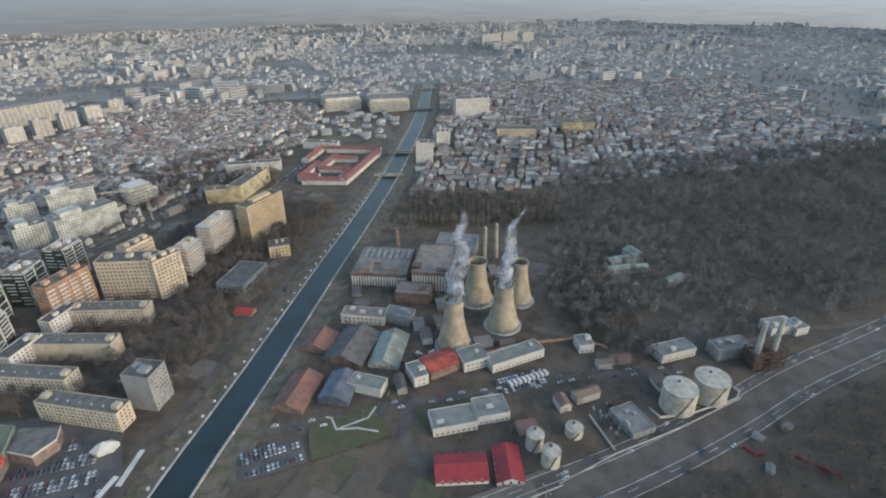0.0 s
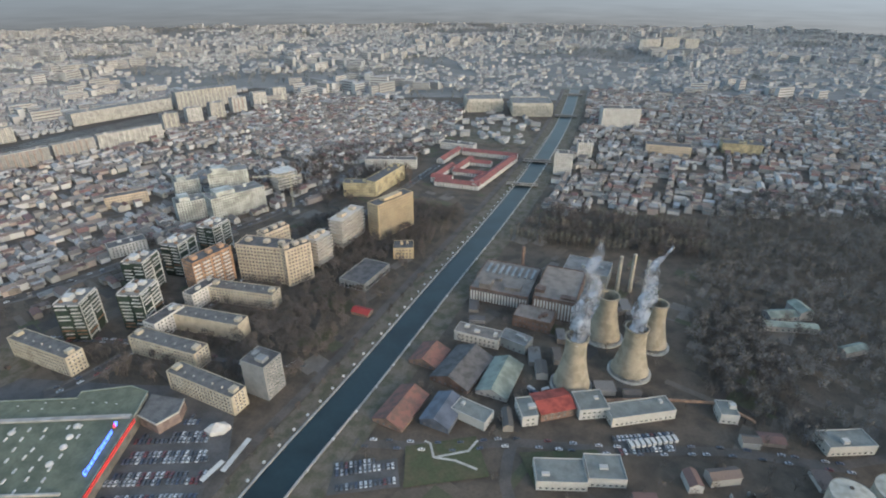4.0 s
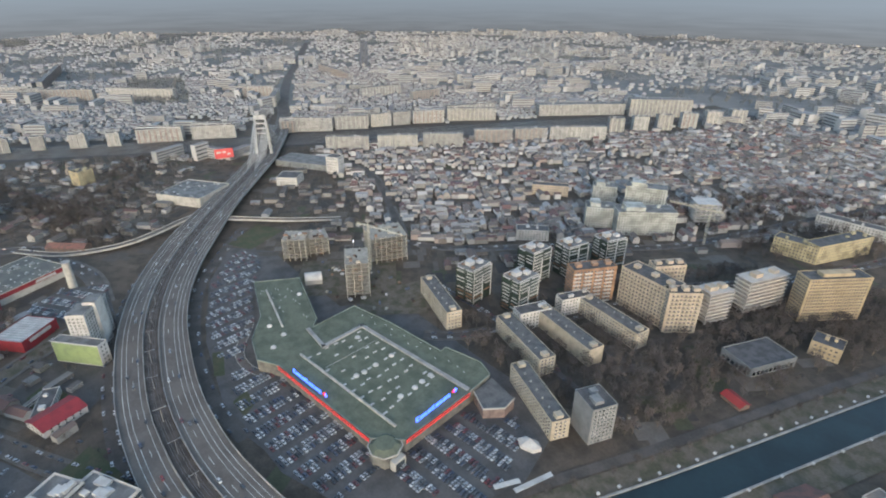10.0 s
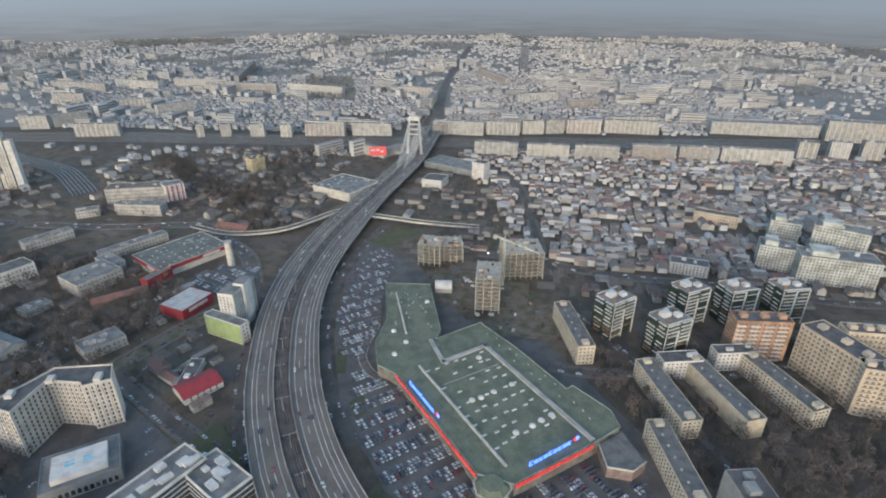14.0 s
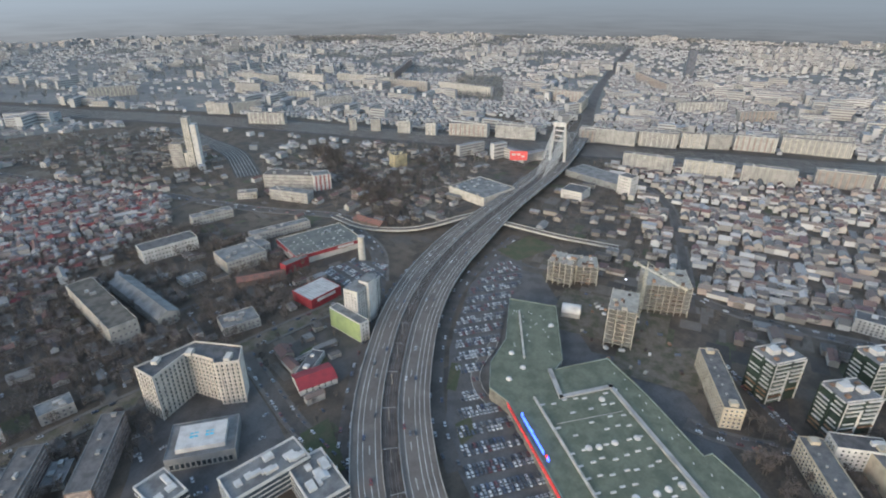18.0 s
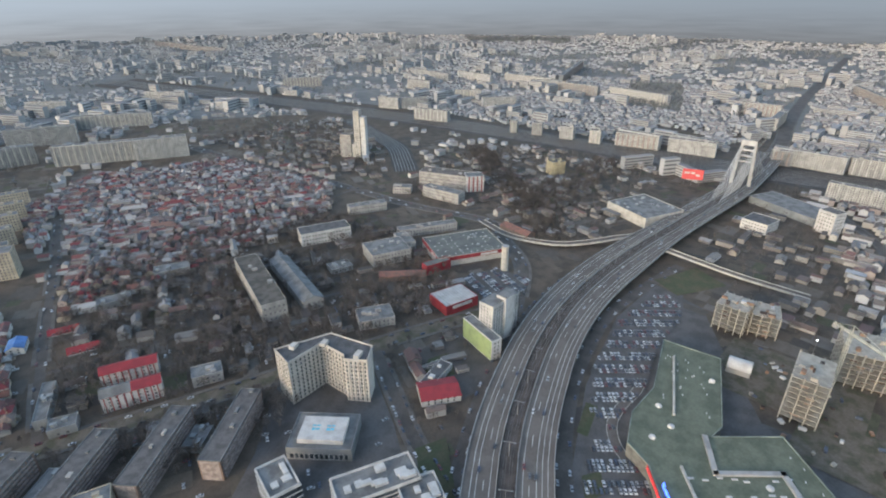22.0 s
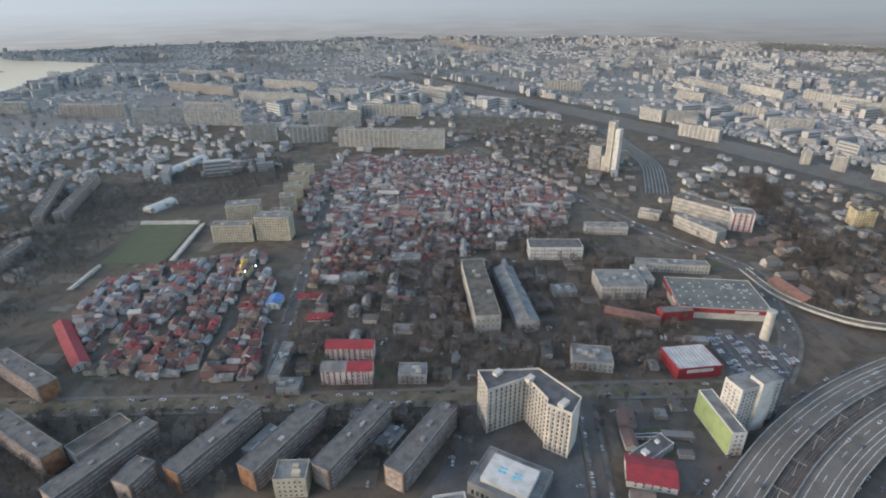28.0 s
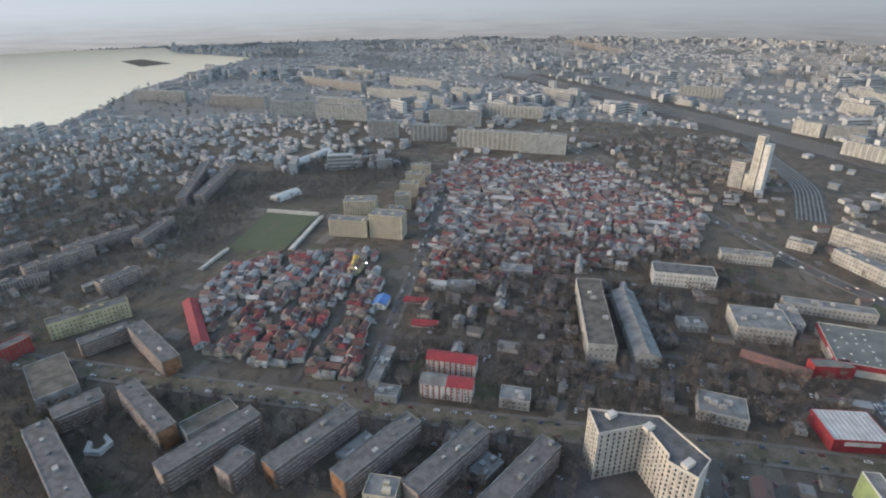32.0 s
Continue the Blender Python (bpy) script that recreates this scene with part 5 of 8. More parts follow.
yellow(252.9, 997.3, 59.9, 30, 178.3, 16.0)
turbine(-56.8, 456.1, 52.5, 56, 173.7, 13.0)
turbine(-8.2, 447.0, 35.3, 58, 172.9, 19.0)
brick(-26.0, 408.2, 31.5, 20, 170.6, 10.0)
hallgrey(14.9, 492.9, 40.8, 30, 170.1, 16.0)
brick(-66.3, 374.2, 36.6, 14, 172.4, 8.0)
hallgrey(-37.0, 374.1, 23.7, 14, 160.6, 8.0)
brickroof(-97.7, 342.2, 22.9, 24, 169.0, 8.0)
darkshed(-70.5, 334.4, 30.7, 42, 164.6, 10.0)
greenshed(-41.8, 330.4, 22.6, 40, 170.9, 8.0)
brickroof(-100.9, 284.7, 22.2, 36, 167.3, 8.0)
blueshed(-72.5, 287.3, 20.7, 28, 168.8, 9.0)
whitebox(-53.5, 289.9, 25.0, 13.0, 162.0, 5.4)
whitebox(-19.6, 299.9, 10.7, 18, 23.7, 8.0)
redhall2(-3.6, 311.6, 24.6, 20, 28.9, 9.0)
whitebox(20.5, 317.0, 20.1, 18, 21.2, 8.0)
whitebox(52.1, 319.4, 44.4, 14, 24.8, 7.0)
whitebox(107.3, 333.1, 11.6, 14, 7.8, 7.0)
whitebox(4.9, 255.4, 28.8, 17, 12.7, 6.0)
whitebox(29.7, 264.6, 21.6, 18, 11.7, 6.5)
redroof(9.0, 218.7, 29.8, 20, 2.7, 6.0)
redroof(36.2, 220.8, 15.6, 26, 1.8, 6.0)
whitebox(172.4, 323.5, 30.0, 14, 17.6, 7.0)
hallgrey(214.8, 324.5, 28.5, 14, 12.0, 9.0)
hallgrey(119.3, 254.2, 17.3, 24, 21.8, 4.5)
whitebox(281.6, 352.2, 12.3, 14, 16.1, 6.0)
whitebox(268.0, 353.3, 23.1, 14, 11.7, 7.0)
cool(7.6, 338.5, 12.7, 0, 0, 42.0)
cool(48.2, 364.2, 13.2, 0, 0, 39.5)
cool(29.3, 403.7, 13.8, 0, 0, 39.3)
cool(65.7, 401.4, 12.1, 0, 0, 39.2)
stack(42.2, 479.0, 2.4, 0, 0, 36.0)
stack(53.8, 482.2, 2.4, 0, 0, 38.0)
stack(63.7, 464.8, 2.3, 0, 0, 42.0)
brickstack(-46.6, 493.8, 2.7, 0, 0, 28.0)
tank(153.9, 268.4, 11.1, 0, 0, 17.0)
tank(178.7, 277.3, 11.3, 0, 0, 17.0)
tank(54.3, 236.1, 5.4, 0, 0, 11.0)
tank(61.6, 222.9, 5.5, 0, 0, 11.0)
tank(80.5, 245.7, 5.6, 0, 0, 6.0)
lattstack(225.2, 308.0, 2.0, 0, 0, 39.5)
lattstack(238.9, 310.8, 2.0, 0, 0, 41.4)
barrel(-473.8, 182.8, 10.2, 0, 0, 10.0)
site(-536.2, 184.6, 23.8, 24, 65.0, 24.0)
site(-537.8, 207.6, 20.9, 24, 81.9, 20.0)
site(-441.5, 216.1, 33.3, 21.8, 160.1, 34.6)
site(-493.5, 267.0, 38.8, 34.8, 80.2, 28.3)
pool(-312.5, -70.1, 39.6, 30.0, 106.4, 9.0)
redhouse(-376.6, -18.3, 27.4, 20, 122.7, 8.0)
redwhite(-494.2, -46.0, 34.0, 27.0, 143.0, 9.5)
greyold(-560.5, -142.5, 42.0, 34.0, 135.0, 13.0)
greyold(-589.0, -134.0, 14.0, 30.0, 135.0, 12.0)
redfront(-550.2, -82.9, 28.1, 10, 142.4, 10.0)
wtower(-572.9, -18.2, 6.0, 0, 0, 34.0)
brickslab(-152.0, -243.4, 62.3, 12.7, 17.5, 15.0)
brickslab(-205.4, -213.0, 62.6, 12.8, 17.2, 15.0)
brickslab(-235.6, -184.3, 61.4, 13, 16.8, 15.0)
brickslab(-266.4, -155.4, 61.6, 13, 15.6, 15.0)
brickslab(-294.9, -124.2, 61.4, 13.2, 15.2, 15.0)
brickslab(-160.9, -218.0, 18.1, 13, 26.7, 15.0)
flatgreen(-155.1, -268.2, 33.4, 14.0, 13.6, 11.0)
brickslab(-121.5, -297.5, 65.5, 12, 106.5, 15.0)
brickslab(-83.2, -325.4, 29.6, 14, 12.0, 13.0)
brickslab(-71.9, -273.2, 87.4, 14.2, 104.6, 14.0)
brickslab(-133.0, -377.0, 71.5, 12.5, 105.5, 14.0)
flatgreen(-65.2, -378.0, 50.3, 26.5, 101.0, 8.0)
brickslab(-100.9, -411.4, 36.0, 11, 12.0, 12.0)
yellow(-91.1, -452.7, 60.1, 13, 7.3, 15.0)
creamy(-224.9, -157.1, 18.0, 14, 137.9, 14.0)
hallgrey(-286.0, -144.5, 18.0, 12, 16.0, 5.0)
hallgrey(-227.5, -199.0, 24.0, 11, 17.0, 5.0)
redwhiteapt(-320.0, -235.1, 36.6, 12, 135.3, 15.0)
redwhiteapt(-302.6, -214.3, 36.7, 12, 137.3, 15.0)
greyold(-337.4, -182.2, 20.5, 14, 135.4, 8.0)
hallgrey(-275.9, -262.6, 8.2, 42, 135.4, 7.0)
hallgrey(-266.2, -234.1, 16.0, 12, 135.4, 6.0)
greyroof(-452.4, -221.5, 21.5, 104, 140.5, 17.0)
greyroof2(-474.5, -198.0, 18.5, 98, 142.5, 14.0)
whitewall(-580.3, -229.2, 56.2, 22, 135.1, 14.0)
greyold(-747.9, -144.5, 59.0, 16, 73.3, 14.0)
school(-803.3, -157.2, 79.6, 44.8, 87.0, 20.0)
redband(-797.1, -116.1, 24.2, 20, 118.9, 22.0)
greyold(-446.0, -100.5, 30.0, 22, 127.0, 8.0)
white(-392.4, -25.7, 10.2, 30, 79.6, 5.0)
twin(-892.3, -346.0, 19.6, 14, 97.3, 78.4)
twin(-890.6, -368.0, 19.5, 12, 95.6, 38.0)
yellow(-910.4, -18.3, 22.6, 18, 126.2, 20.0)
creamy(-355.1, -513.0, 45.9, 16, 138.9, 20.0)
creamy(-391.8, -485.7, 39.3, 20, 135.0, 28.0)
creamy(-384.9, -547.4, 39.5, 20, 147.7, 28.0)
creamy(-418.2, -514.6, 17.4, 14, 147.0, 20.0)
creamy(-448.1, -555.5, 20.8, 14, 152.5, 20.0)
creamy(-477.2, -592.2, 25.2, 14, 146.8, 20.0)
creamy(-505.6, -625.6, 28.2, 14, 146.7, 20.0)
creamy(-535.1, -660.8, 29.7, 14, 146.6, 20.0)
farslab(-598.6, -921.8, 58.4, 14, 146.0, 34.0)
farslab(-661.4, -852.3, 67.8, 14, 146.1, 30.0)
farslab(-722.6, -740.8, 118.3, 14, 130.7, 32.0)
farslab(-782.1, -661.8, 80.9, 14, 133.0, 34.0)
farslab(-518.9, -1241.7, 108.6, 14, 145.6, 32.0)
farslab(-596.3, -1131.4, 127.3, 14, 131.8, 32.0)
farslab(-774.3, -933.3, 110.8, 14, 137.3, 32.0)
farslab(-276.1, -1636.8, 165.0, 14, 133.2, 28.0)
farslab(-434.7, -1428.6, 155.9, 14, 134.1, 28.0)
farslab(-903.2, 377.7, 74.0, 12, 64.9, 24.0)
farslab(-871.3, 458.9, 69.7, 12, 65.7, 24.0)
farslab(-843.6, 535.0, 71.1, 12, 65.9, 24.0)
farslab(-827.3, 631.7, 70.0, 12, 66.9, 24.0)
farslab(-802.9, 699.4, 61.6, 12, 68.7, 24.0)
farslab(-768.3, 783.9, 107.1, 12, 63.8, 24.0)
farslab(-1069.9, 354.9, 100.9, 12, 64.4, 26.0)
farslab(-1046.9, 439.8, 65.4, 12, 69.3, 26.0)
farslab(-1041.5, 500.3, 41.5, 12, 77.7, 26.0)
farslab(-1036.6, 544.2, 36.4, 12, 81.7, 26.0)
farslab(-1024.3, 601.8, 66.0, 12, 70.8, 26.0)
farslab(-1002.6, 694.9, 105.3, 12, 66.1, 26.0)
farslab(-1121.6, 99.2, 77.8, 13, 64.9, 26.0)
farslab(-1109.6, 187.5, 71.9, 13, 66.3, 26.0)
farslab(-1137.9, 19.4, 16.2, 13, 97.0, 26.0)
farslab(-1152.2, -32.4, 19.1, 13, 88.6, 26.0)
farslab(-940.2, 949.0, 198.7, 30, 66.2, 24.0)
farslab(-843.4, 1093.2, 134.9, 30, 57.1, 38.0)
farslab(-772.4, 888.2, 28.9, 18, 56.9, 30.0)
farslab(-760.6, 942.2, 29.4, 18, 56.9, 30.0)
farslab(-748.5, 998.2, 30.0, 18, 57.0, 30.0)
farslab(-735.9, 1056.2, 30.6, 18, 57.0, 30.0)
farslab(-722.9, 1116.4, 31.2, 18, 57.0, 30.0)
farslab(-709.3, 1178.8, 31.9, 18, 57.1, 30.0)
whitewall(-774.9, 241.9, 29.9, 30, 56.3, 12.0)
whitewall(-790.5, 315.7, 20.6, 18, 41.3, 26.0)
blueglass(-1965.1, 837.7, 25.0, 30, 75.8, 80.0)
farslab(215.0, 2460.0, 90.0, 16, 24.0, 42.0)
farslab(300.0, 2500.0, 70.0, 16, 24.0, 48.0)
farslab(385.0, 2540.0, 60.0, 16, 24.0, 40.0)
greyslab(-65.5, -599.5, 65.2, 12, 22.5, 13.0)
greyslab(-116.2, -520.1, 39.4, 12, 22.5, 12.0)
greyslab(-20.6, -653.9, 34.5, 12, 33.8, 12.0)
greyslab(-105.2, -635.2, 78.2, 12, 20.6, 12.0)
greyslab(-158.8, -632.2, 65.4, 12, 52.2, 12.0)
greyslab(-36.8, -570.7, 40.7, 12, 0.5, 8.0)
greyslab(-229.2, -805.5, 173.2, 12, 69.9, 12.0)
greyslab(-259.6, -792.9, 158.2, 12, 61.9, 12.0)
redslab(-37.2, -435.0, 24.6, 12, 29.0, 12.0)
farslab(-746.0, -1574.2, 270.4, 13, 107.7, 26.0)
farslab(-821.5, -1288.6, 200.0, 13, 119.6, 26.0)
farslab(-889.7, -1836.7, 304.0, 13, 108.5, 26.0)
farslab(-964.6, -1450.6, 202.1, 13, 111.4, 26.0)
farslab(-995.2, -1214.1, 90.4, 13, 115.2, 24.0)
farslab(-928.4, -933.8, 145.1, 13, 128.1, 26.0)
farslab(-640.4, -1258.6, 131.9, 13, 125.9, 26.0)
farslab(-1159.8, -1020.4, 112.1, 13, 98.1, 30.0)
farslab(-2298.5, -2002.4, 703.1, 13, 69.3, 24.0)
farslab(-1510.3, -854.4, 111.3, 13, 121.8, 26.0)
farslab(-1297.1, -474.9, 53.2, 13, 85.0, 26.0)
farslab(-1322.4, -420.1, 63.1, 13, 125.8, 24.0)
farslab(-1577.4, -507.9, 78.7, 13, 74.8, 26.0)
farslab(-1765.3, -538.2, 165.5, 13, 59.9, 26.0)
farslab(-1779.6, -401.8, 146.6, 13, 60.5, 26.0)
farslab(-1763.0, -229.5, 165.6, 13, 68.5, 26.0)
farslab(-1649.6, -72.5, 132.7, 13, 63.5, 26.0)
farslab(-1588.6, 88.3, 176.3, 13, 54.8, 26.0)
farslab(-1496.4, 348.1, 93.2, 13, 64.4, 26.0)
farslab(-1202.8, -330.9, 81.0, 13, 83.2, 24.0)
farslab(-1473.7, -330.6, 67.4, 13, 97.0, 24.0)
farslab(-1400.4, -231.3, 83.4, 13, 120.8, 24.0)
farslab(-1152.6, -137.5, 14.5, 13, 91.4, 24.0)
farslab(-1148.3, -90.0, 19.9, 13, 86.8, 24.0)
farslab(-1133.9, -30.0, 26.6, 13, 74.3, 24.0)
farslab(-1118.8, 23.9, 21.4, 13, 74.3, 24.0)
farslab(-1114.5, 96.4, 75.1, 13, 77.8, 24.0)
farslab(-1096.2, 186.6, 76.8, 13, 74.4, 24.0)
farslab(-1073.6, 317.6, 29.1, 13, 93.0, 24.0)
farslab(-1068.2, 444.7, 81.8, 13, 81.3, 24.0)
farslab(-1058.0, 555.0, 44.0, 13, 87.8, 24.0)
farslab(-1045.3, 718.0, 113.0, 13, 79.9, 24.0)
farslab(-1712.0, -168.2, 87.1, 13, 107.1, 24.0)
farslab(-2024.9, -131.5, 399.0, 13, 177.2, 24.0)
farslab(-1748.8, 648.9, 258.9, 13, 2.5, 24.0)
farslab(-1390.8, 370.7, 114.1, 13, 160.1, 24.0)
farslab(-1362.0, 640.3, 116.0, 13, 95.1, 24.0)
farslab(-1261.4, 718.8, 86.2, 13, 99.7, 24.0)
greyold(-636.0, -125.3, 70.2, 12, 129.2, 9.0)
hallgrey(-519.9, -176.0, 22.0, 16, 140.5, 5.0)
brickroof(-523.7, -108.3, 45.3, 13, 112.6, 8.0)
brickroof(-668.6, -25.5, 41.7, 14, 59.3, 8.0)
redroof(-333.5, -299.0, 21.8, 10, 139.9, 5.0)
redroof(-345.8, -336.2, 21.7, 8, 140.6, 5.0)
hallgrey(-456.9, -329.6, 32.4, 16, 135.1, 7.0)
greyold(-673.4, -222.3, 48.5, 14, 131.1, 10.0)
hallgrey(-393.0, -334.1, 27.3, 14, 139.9, 6.0)
greyold(-754.1, -207.6, 25.2, 14, 103.9, 9.0)


# ---- hypermarket with the green roof ----
def prism(soup, pts, z0, z1, wall=0, top=1):
    n = len(pts)
    for i in range(n):
        a, b = pts[i], pts[(i + 1) % n]
        soup.poly([(*a, z0), (*b, z0), (*b, z1), (*a, z1)], wall)
    soup.poly([(*p, z1) for p in pts], top)


def inside_poly(x, y, poly):
    r = False
    for (x0, y0), (x1, y1) in zip(poly, poly[1:] + poly[:1]):
        if (y0 > y) != (y1 > y) and x < (x1 - x0) * (y - y0) / (y1 - y0) + x0:
            r = not r
    return r


def ribbon(soup, pts, width, z0, z1, m=0):
    """A low wall along a polyline."""
    for a, b in zip(pts, pts[1:]):
        dx, dy = b[0] - a[0], b[1] - a[1]
        soup.obox((a[0] + b[0]) / 2, (a[1] + b[1]) / 2, math.hypot(dx, dy) + width * 0.9, width, math.atan2(dy, dx), z0, z1, m)


M["mallwall"] = material("grey_brown_cladding", (0.15, 0.145, 0.13), 0.85, 0.2, 6, 1)
M["fascia"] = material("dark_red_fascia", (0.06, 0.032, 0.03), 0.7, 0.2, 6, 1)
MALL = [(-348.5, 119.1), (-252.3, 149.7), (-240.9, 167.9), (-258.1, 223.8), (-266.7, 246.8), (-281.3, 248.6), (-309.2, 235.3), (-307.1, 229.5), (-359.5, 212.3), (-398.0, 195.5), (-384.0, 155.0), (-395.0, 161.9), (-469.3, 168.4), (-480.8, 129.5), (-419.8, 122.1), (-390.4, 108.8), (-362.4, 107.1)]
mall = base("hypermarket", -320, 160, 0, "large hypermarket with a green membrane roof and red neon edges", "shopping centre")
off = Matrix.Translation((320, -160, 0))


def mall_part(name, soup, mats, label="", parent=None):
    o = part(name, soup, mats, mall, label)
    o.matrix_local = off
    return o


s = Soup()
prism(s, MALL, 0, 10.6, 0, 1)
mall_part("wall", s, [M["mallwall"], M["greenroof"]])
s = Soup()
ribbon(s, MALL + MALL[:1], 0.5, 10.3, 11.3)
mall_part("parapet", s, M["greensheet"])
s = Soup()
ribbon(s, [(-382, 151), (-354.4, 154.3), (-366.2, 190.0), (-261.4, 224.4)], 3.0, 10.6, 11.9)
mall_part("roof_duct", s, M["concrete"], "wide grey roof duct")
s = Soup()
ribbon(s, [(-352.8, 136.5), (-254.0, 167.0)], 1.4, 10.6, 12.0)
mall_part("roof_pipe", s, M["palecon"], "long pale roof pipe")
s = Soup()
ribbon(s, [(-459.3, 136), (-396.5, 134)], 1.4, 10.6, 12.0)
mall_part("roof_pipe", s, M["palecon"], "long pale roof pipe")
s = Soup()
ribbon(s, [(-330, 148), (-343, 192)], 0.35, 10.6, 10.9)
mall_part("roof_joint", s, M["concrete"])
sk = Soup()
sk.box(-1.6, 1.6, -0.55, 0.55, 0, 0.7)
sk_mesh = sk.mesh("skylight", [M["white"]])
rnd = random.Random(3)
ux, uy = 0.953, 0.303
for i in range(9):
    for j in range(8):
        x, y = -346 + i * 10.2 * ux - j * 7.6 * uy + rnd.uniform(-1.6, 1.6), 141 + i * 10.2 * uy + j * 7.6 * ux + rnd.uniform(-1.2, 1.2)
        if rnd.random() < 0.82 and (x - MALL[1][0]) * 0.955 + (y - 150) * -0.29 < 4:
            o = part("skylight", sk_mesh, None, mall)
            o.matrix_local = off @ pose(x, y, 10.55, 0, 0, 107)
dm = Soup()
for k in range(5):
    a0, a1 = k * math.pi / 10, (k + 1) * math.pi / 10
    for i in range(14):
        b0, b1 = i * math.pi / 7, (i + 1) * math.pi / 7
        dm.poly([(2.1 * math.cos(a) * math.cos(b), 2.1 * math.cos(a) * math.sin(b), 0.4 + 1.3 * math.sin(a)) for a, b in ((a0, b0), (a0, b1), (a1, b1), (a1, b0))])
dm.tube(0, 0, 0, 0.4, 2.2, 2.1, 14, cap=False)
dome_mesh = dm.mesh("roof_dome", [M["white"]])
for x, y in ((-310.8, 163.7), (-311.9, 170.1), (-315.5, 180.3), (-320.0, 194.9), (-276.8, 181.9), (-279.9, 194.0), (-283.1, 201.3), (-286.2, 209.5), (-353.6, 181.3), (-402, 125), (-385, 132), (-440, 160), (-372, 121)):
    o = part("roof_dome", dome_mesh, None, mall, "round white skylight dome")
    o.matrix_local = off @ pose(x, y, 10.55)
for k in range(26):
    x, y = rnd.uniform(-465, -400), rnd.uniform(128, 160)
    o = part("roof_vent", sk_mesh, None, mall)
    o.matrix_local = off @ Matrix.Translation((x, y, 10.55)) @ Matrix.Scale(0.55, 4)
for k in range(16):
    x, y = -375 + k * 7.2 * ux - rnd.uniform(0, 8), 196 + k * 2.2 + rnd.uniform(-5, 9)
    if y < 232:
        o = part("roof_vent", sk_mesh, None, mall)
        o.matrix_local = off @ Matrix.Translation((x, y, 10.55)) @ Matrix.Scale(0.5, 4)
for a, b in (((-348.5, 119.1), (-252.3, 149.7)), ((-240.9, 167.9), (-258.1, 223.8))):
    dx, dy = b[0] - a[0], b[1] - a[1]
    ln = math.hypot(dx, dy)
    nx, ny = dy / ln, -dx / ln
    for z in (10.1, 8.3):
        s = Soup()
        ribbon(s, [(a[0] + nx * 0.9, a[1] + ny * 0.9), (b[0] + nx * 0.9, b[1] + ny * 0.9)], 0.3, z, z + 0.24)
        mall_part("neon_strip", s, M["neonred"], "red neon strip")
    s = Soup()
    ribbon(s, [(a[0] + nx * 0.5, a[1] + ny * 0.5), (b[0] + nx * 0.5, b[1] + ny * 0.5)], 0.5, 7.9, 10.7)
    mall_part("fascia", s, M["fascia"], "dark red fascia band")
# lit roof signs: plain blue shapes with a red and blue emblem
for (x0, y0), (x1, y1), em in (((-336.1, 126.1), (-304, 136.4), 1), ((-250.1, 179.6), (-260.8, 211), 1)):
    d = Vector((x1 - x0, y1 - y0, 0))
    ang = math.degrees(math.atan2(d.y, d.x))
    for k in range(9):
        p = Vector((x0, y0, 0)) + d * (k + 0.5) / 9
        hh = (3.0, 2.2, 2.2, 2.2, 2.9, 2.2, 2.2, 2.2, 2.2)[k]
        s = Soup()
        w = d.length / 9 * 0.36
        s.box(-w, w, -0.2, 0.2, 0.6, 1.1)
        s.box(-w, -w + 0.6, -0.2, 0.2, 1.1, 0.6 + hh)
        s.box(-w + 0.6, w, -0.2, 0.2, 0.2 + hh, 0.6 + hh)
        if k % 2:
            s.box(w - 0.6, w, -0.2, 0.2, 1.1, 0.2 + hh)
        o = part("sign_letter", s, M["neonblue"], mall, "blue lit sign shape")
        o.matrix_local = off @ pose(p.x, p.y, 10.6, 0, 0, ang)
    p = Vector((x1, y1, 0)) + d.normalized() * 4.0
    for m, sg in (("neonred", -1), ("neonblue", 1)):
        s = Soup()
        s.poly([(sg * 2.6, -0.2, 2.4), (sg * 0.4, -0.2, 4.4), (sg * 0.4, -0.2, 0.6)])
        s.poly([(sg * 2.6, 0.2, 2.4), (sg * 0.4, 0.2, 0.6), (sg * 0.4, 0.2, 4.4)])
        o = part("sign_emblem", s, M[m], mall, "lit arrow-shaped emblem half")
        o.matrix_local = off @ pose(p.x, p.y, 10.6, 0, 0, ang)
# octagonal entrance pavilion
ent = base("entrance_pavilion", -244, 156, 18, "eight-sided entrance pavilion with a dull green roof", "pavilion")
s = Soup()
s.tube(0, 0, 0, 9, 10, 10, 8, cap=False)
part("wall", s, M["mallwall"], ent)
s = Soup()
s.tube(0, 0, 9, 11.5, 10.6, 6.5, 8)
part("roof", s, M["greenroof"], ent)
s = Soup()
for k in range(8):
    a, b = k * math.pi / 4, (k + 1) * math.pi / 4
    s.bar((10.6 * math.cos(a), 10.6 * math.sin(a), 9.3), (10.6 * math.cos(b), 10.6 * math.sin(b), 9.3), 0.35)
part("cornice", s, M["palecon"], ent)
s = Soup()
s.box(9, 13, -4.5, 4.5, 0, 7)
part("porch", s, M["palecon"], ent, "pale entrance porch")
s = Soup()
s.box(13.0, 13.1, -3.5, 3.5, 0.3, 5.5)
part("doorway", s, M["glass"], ent)
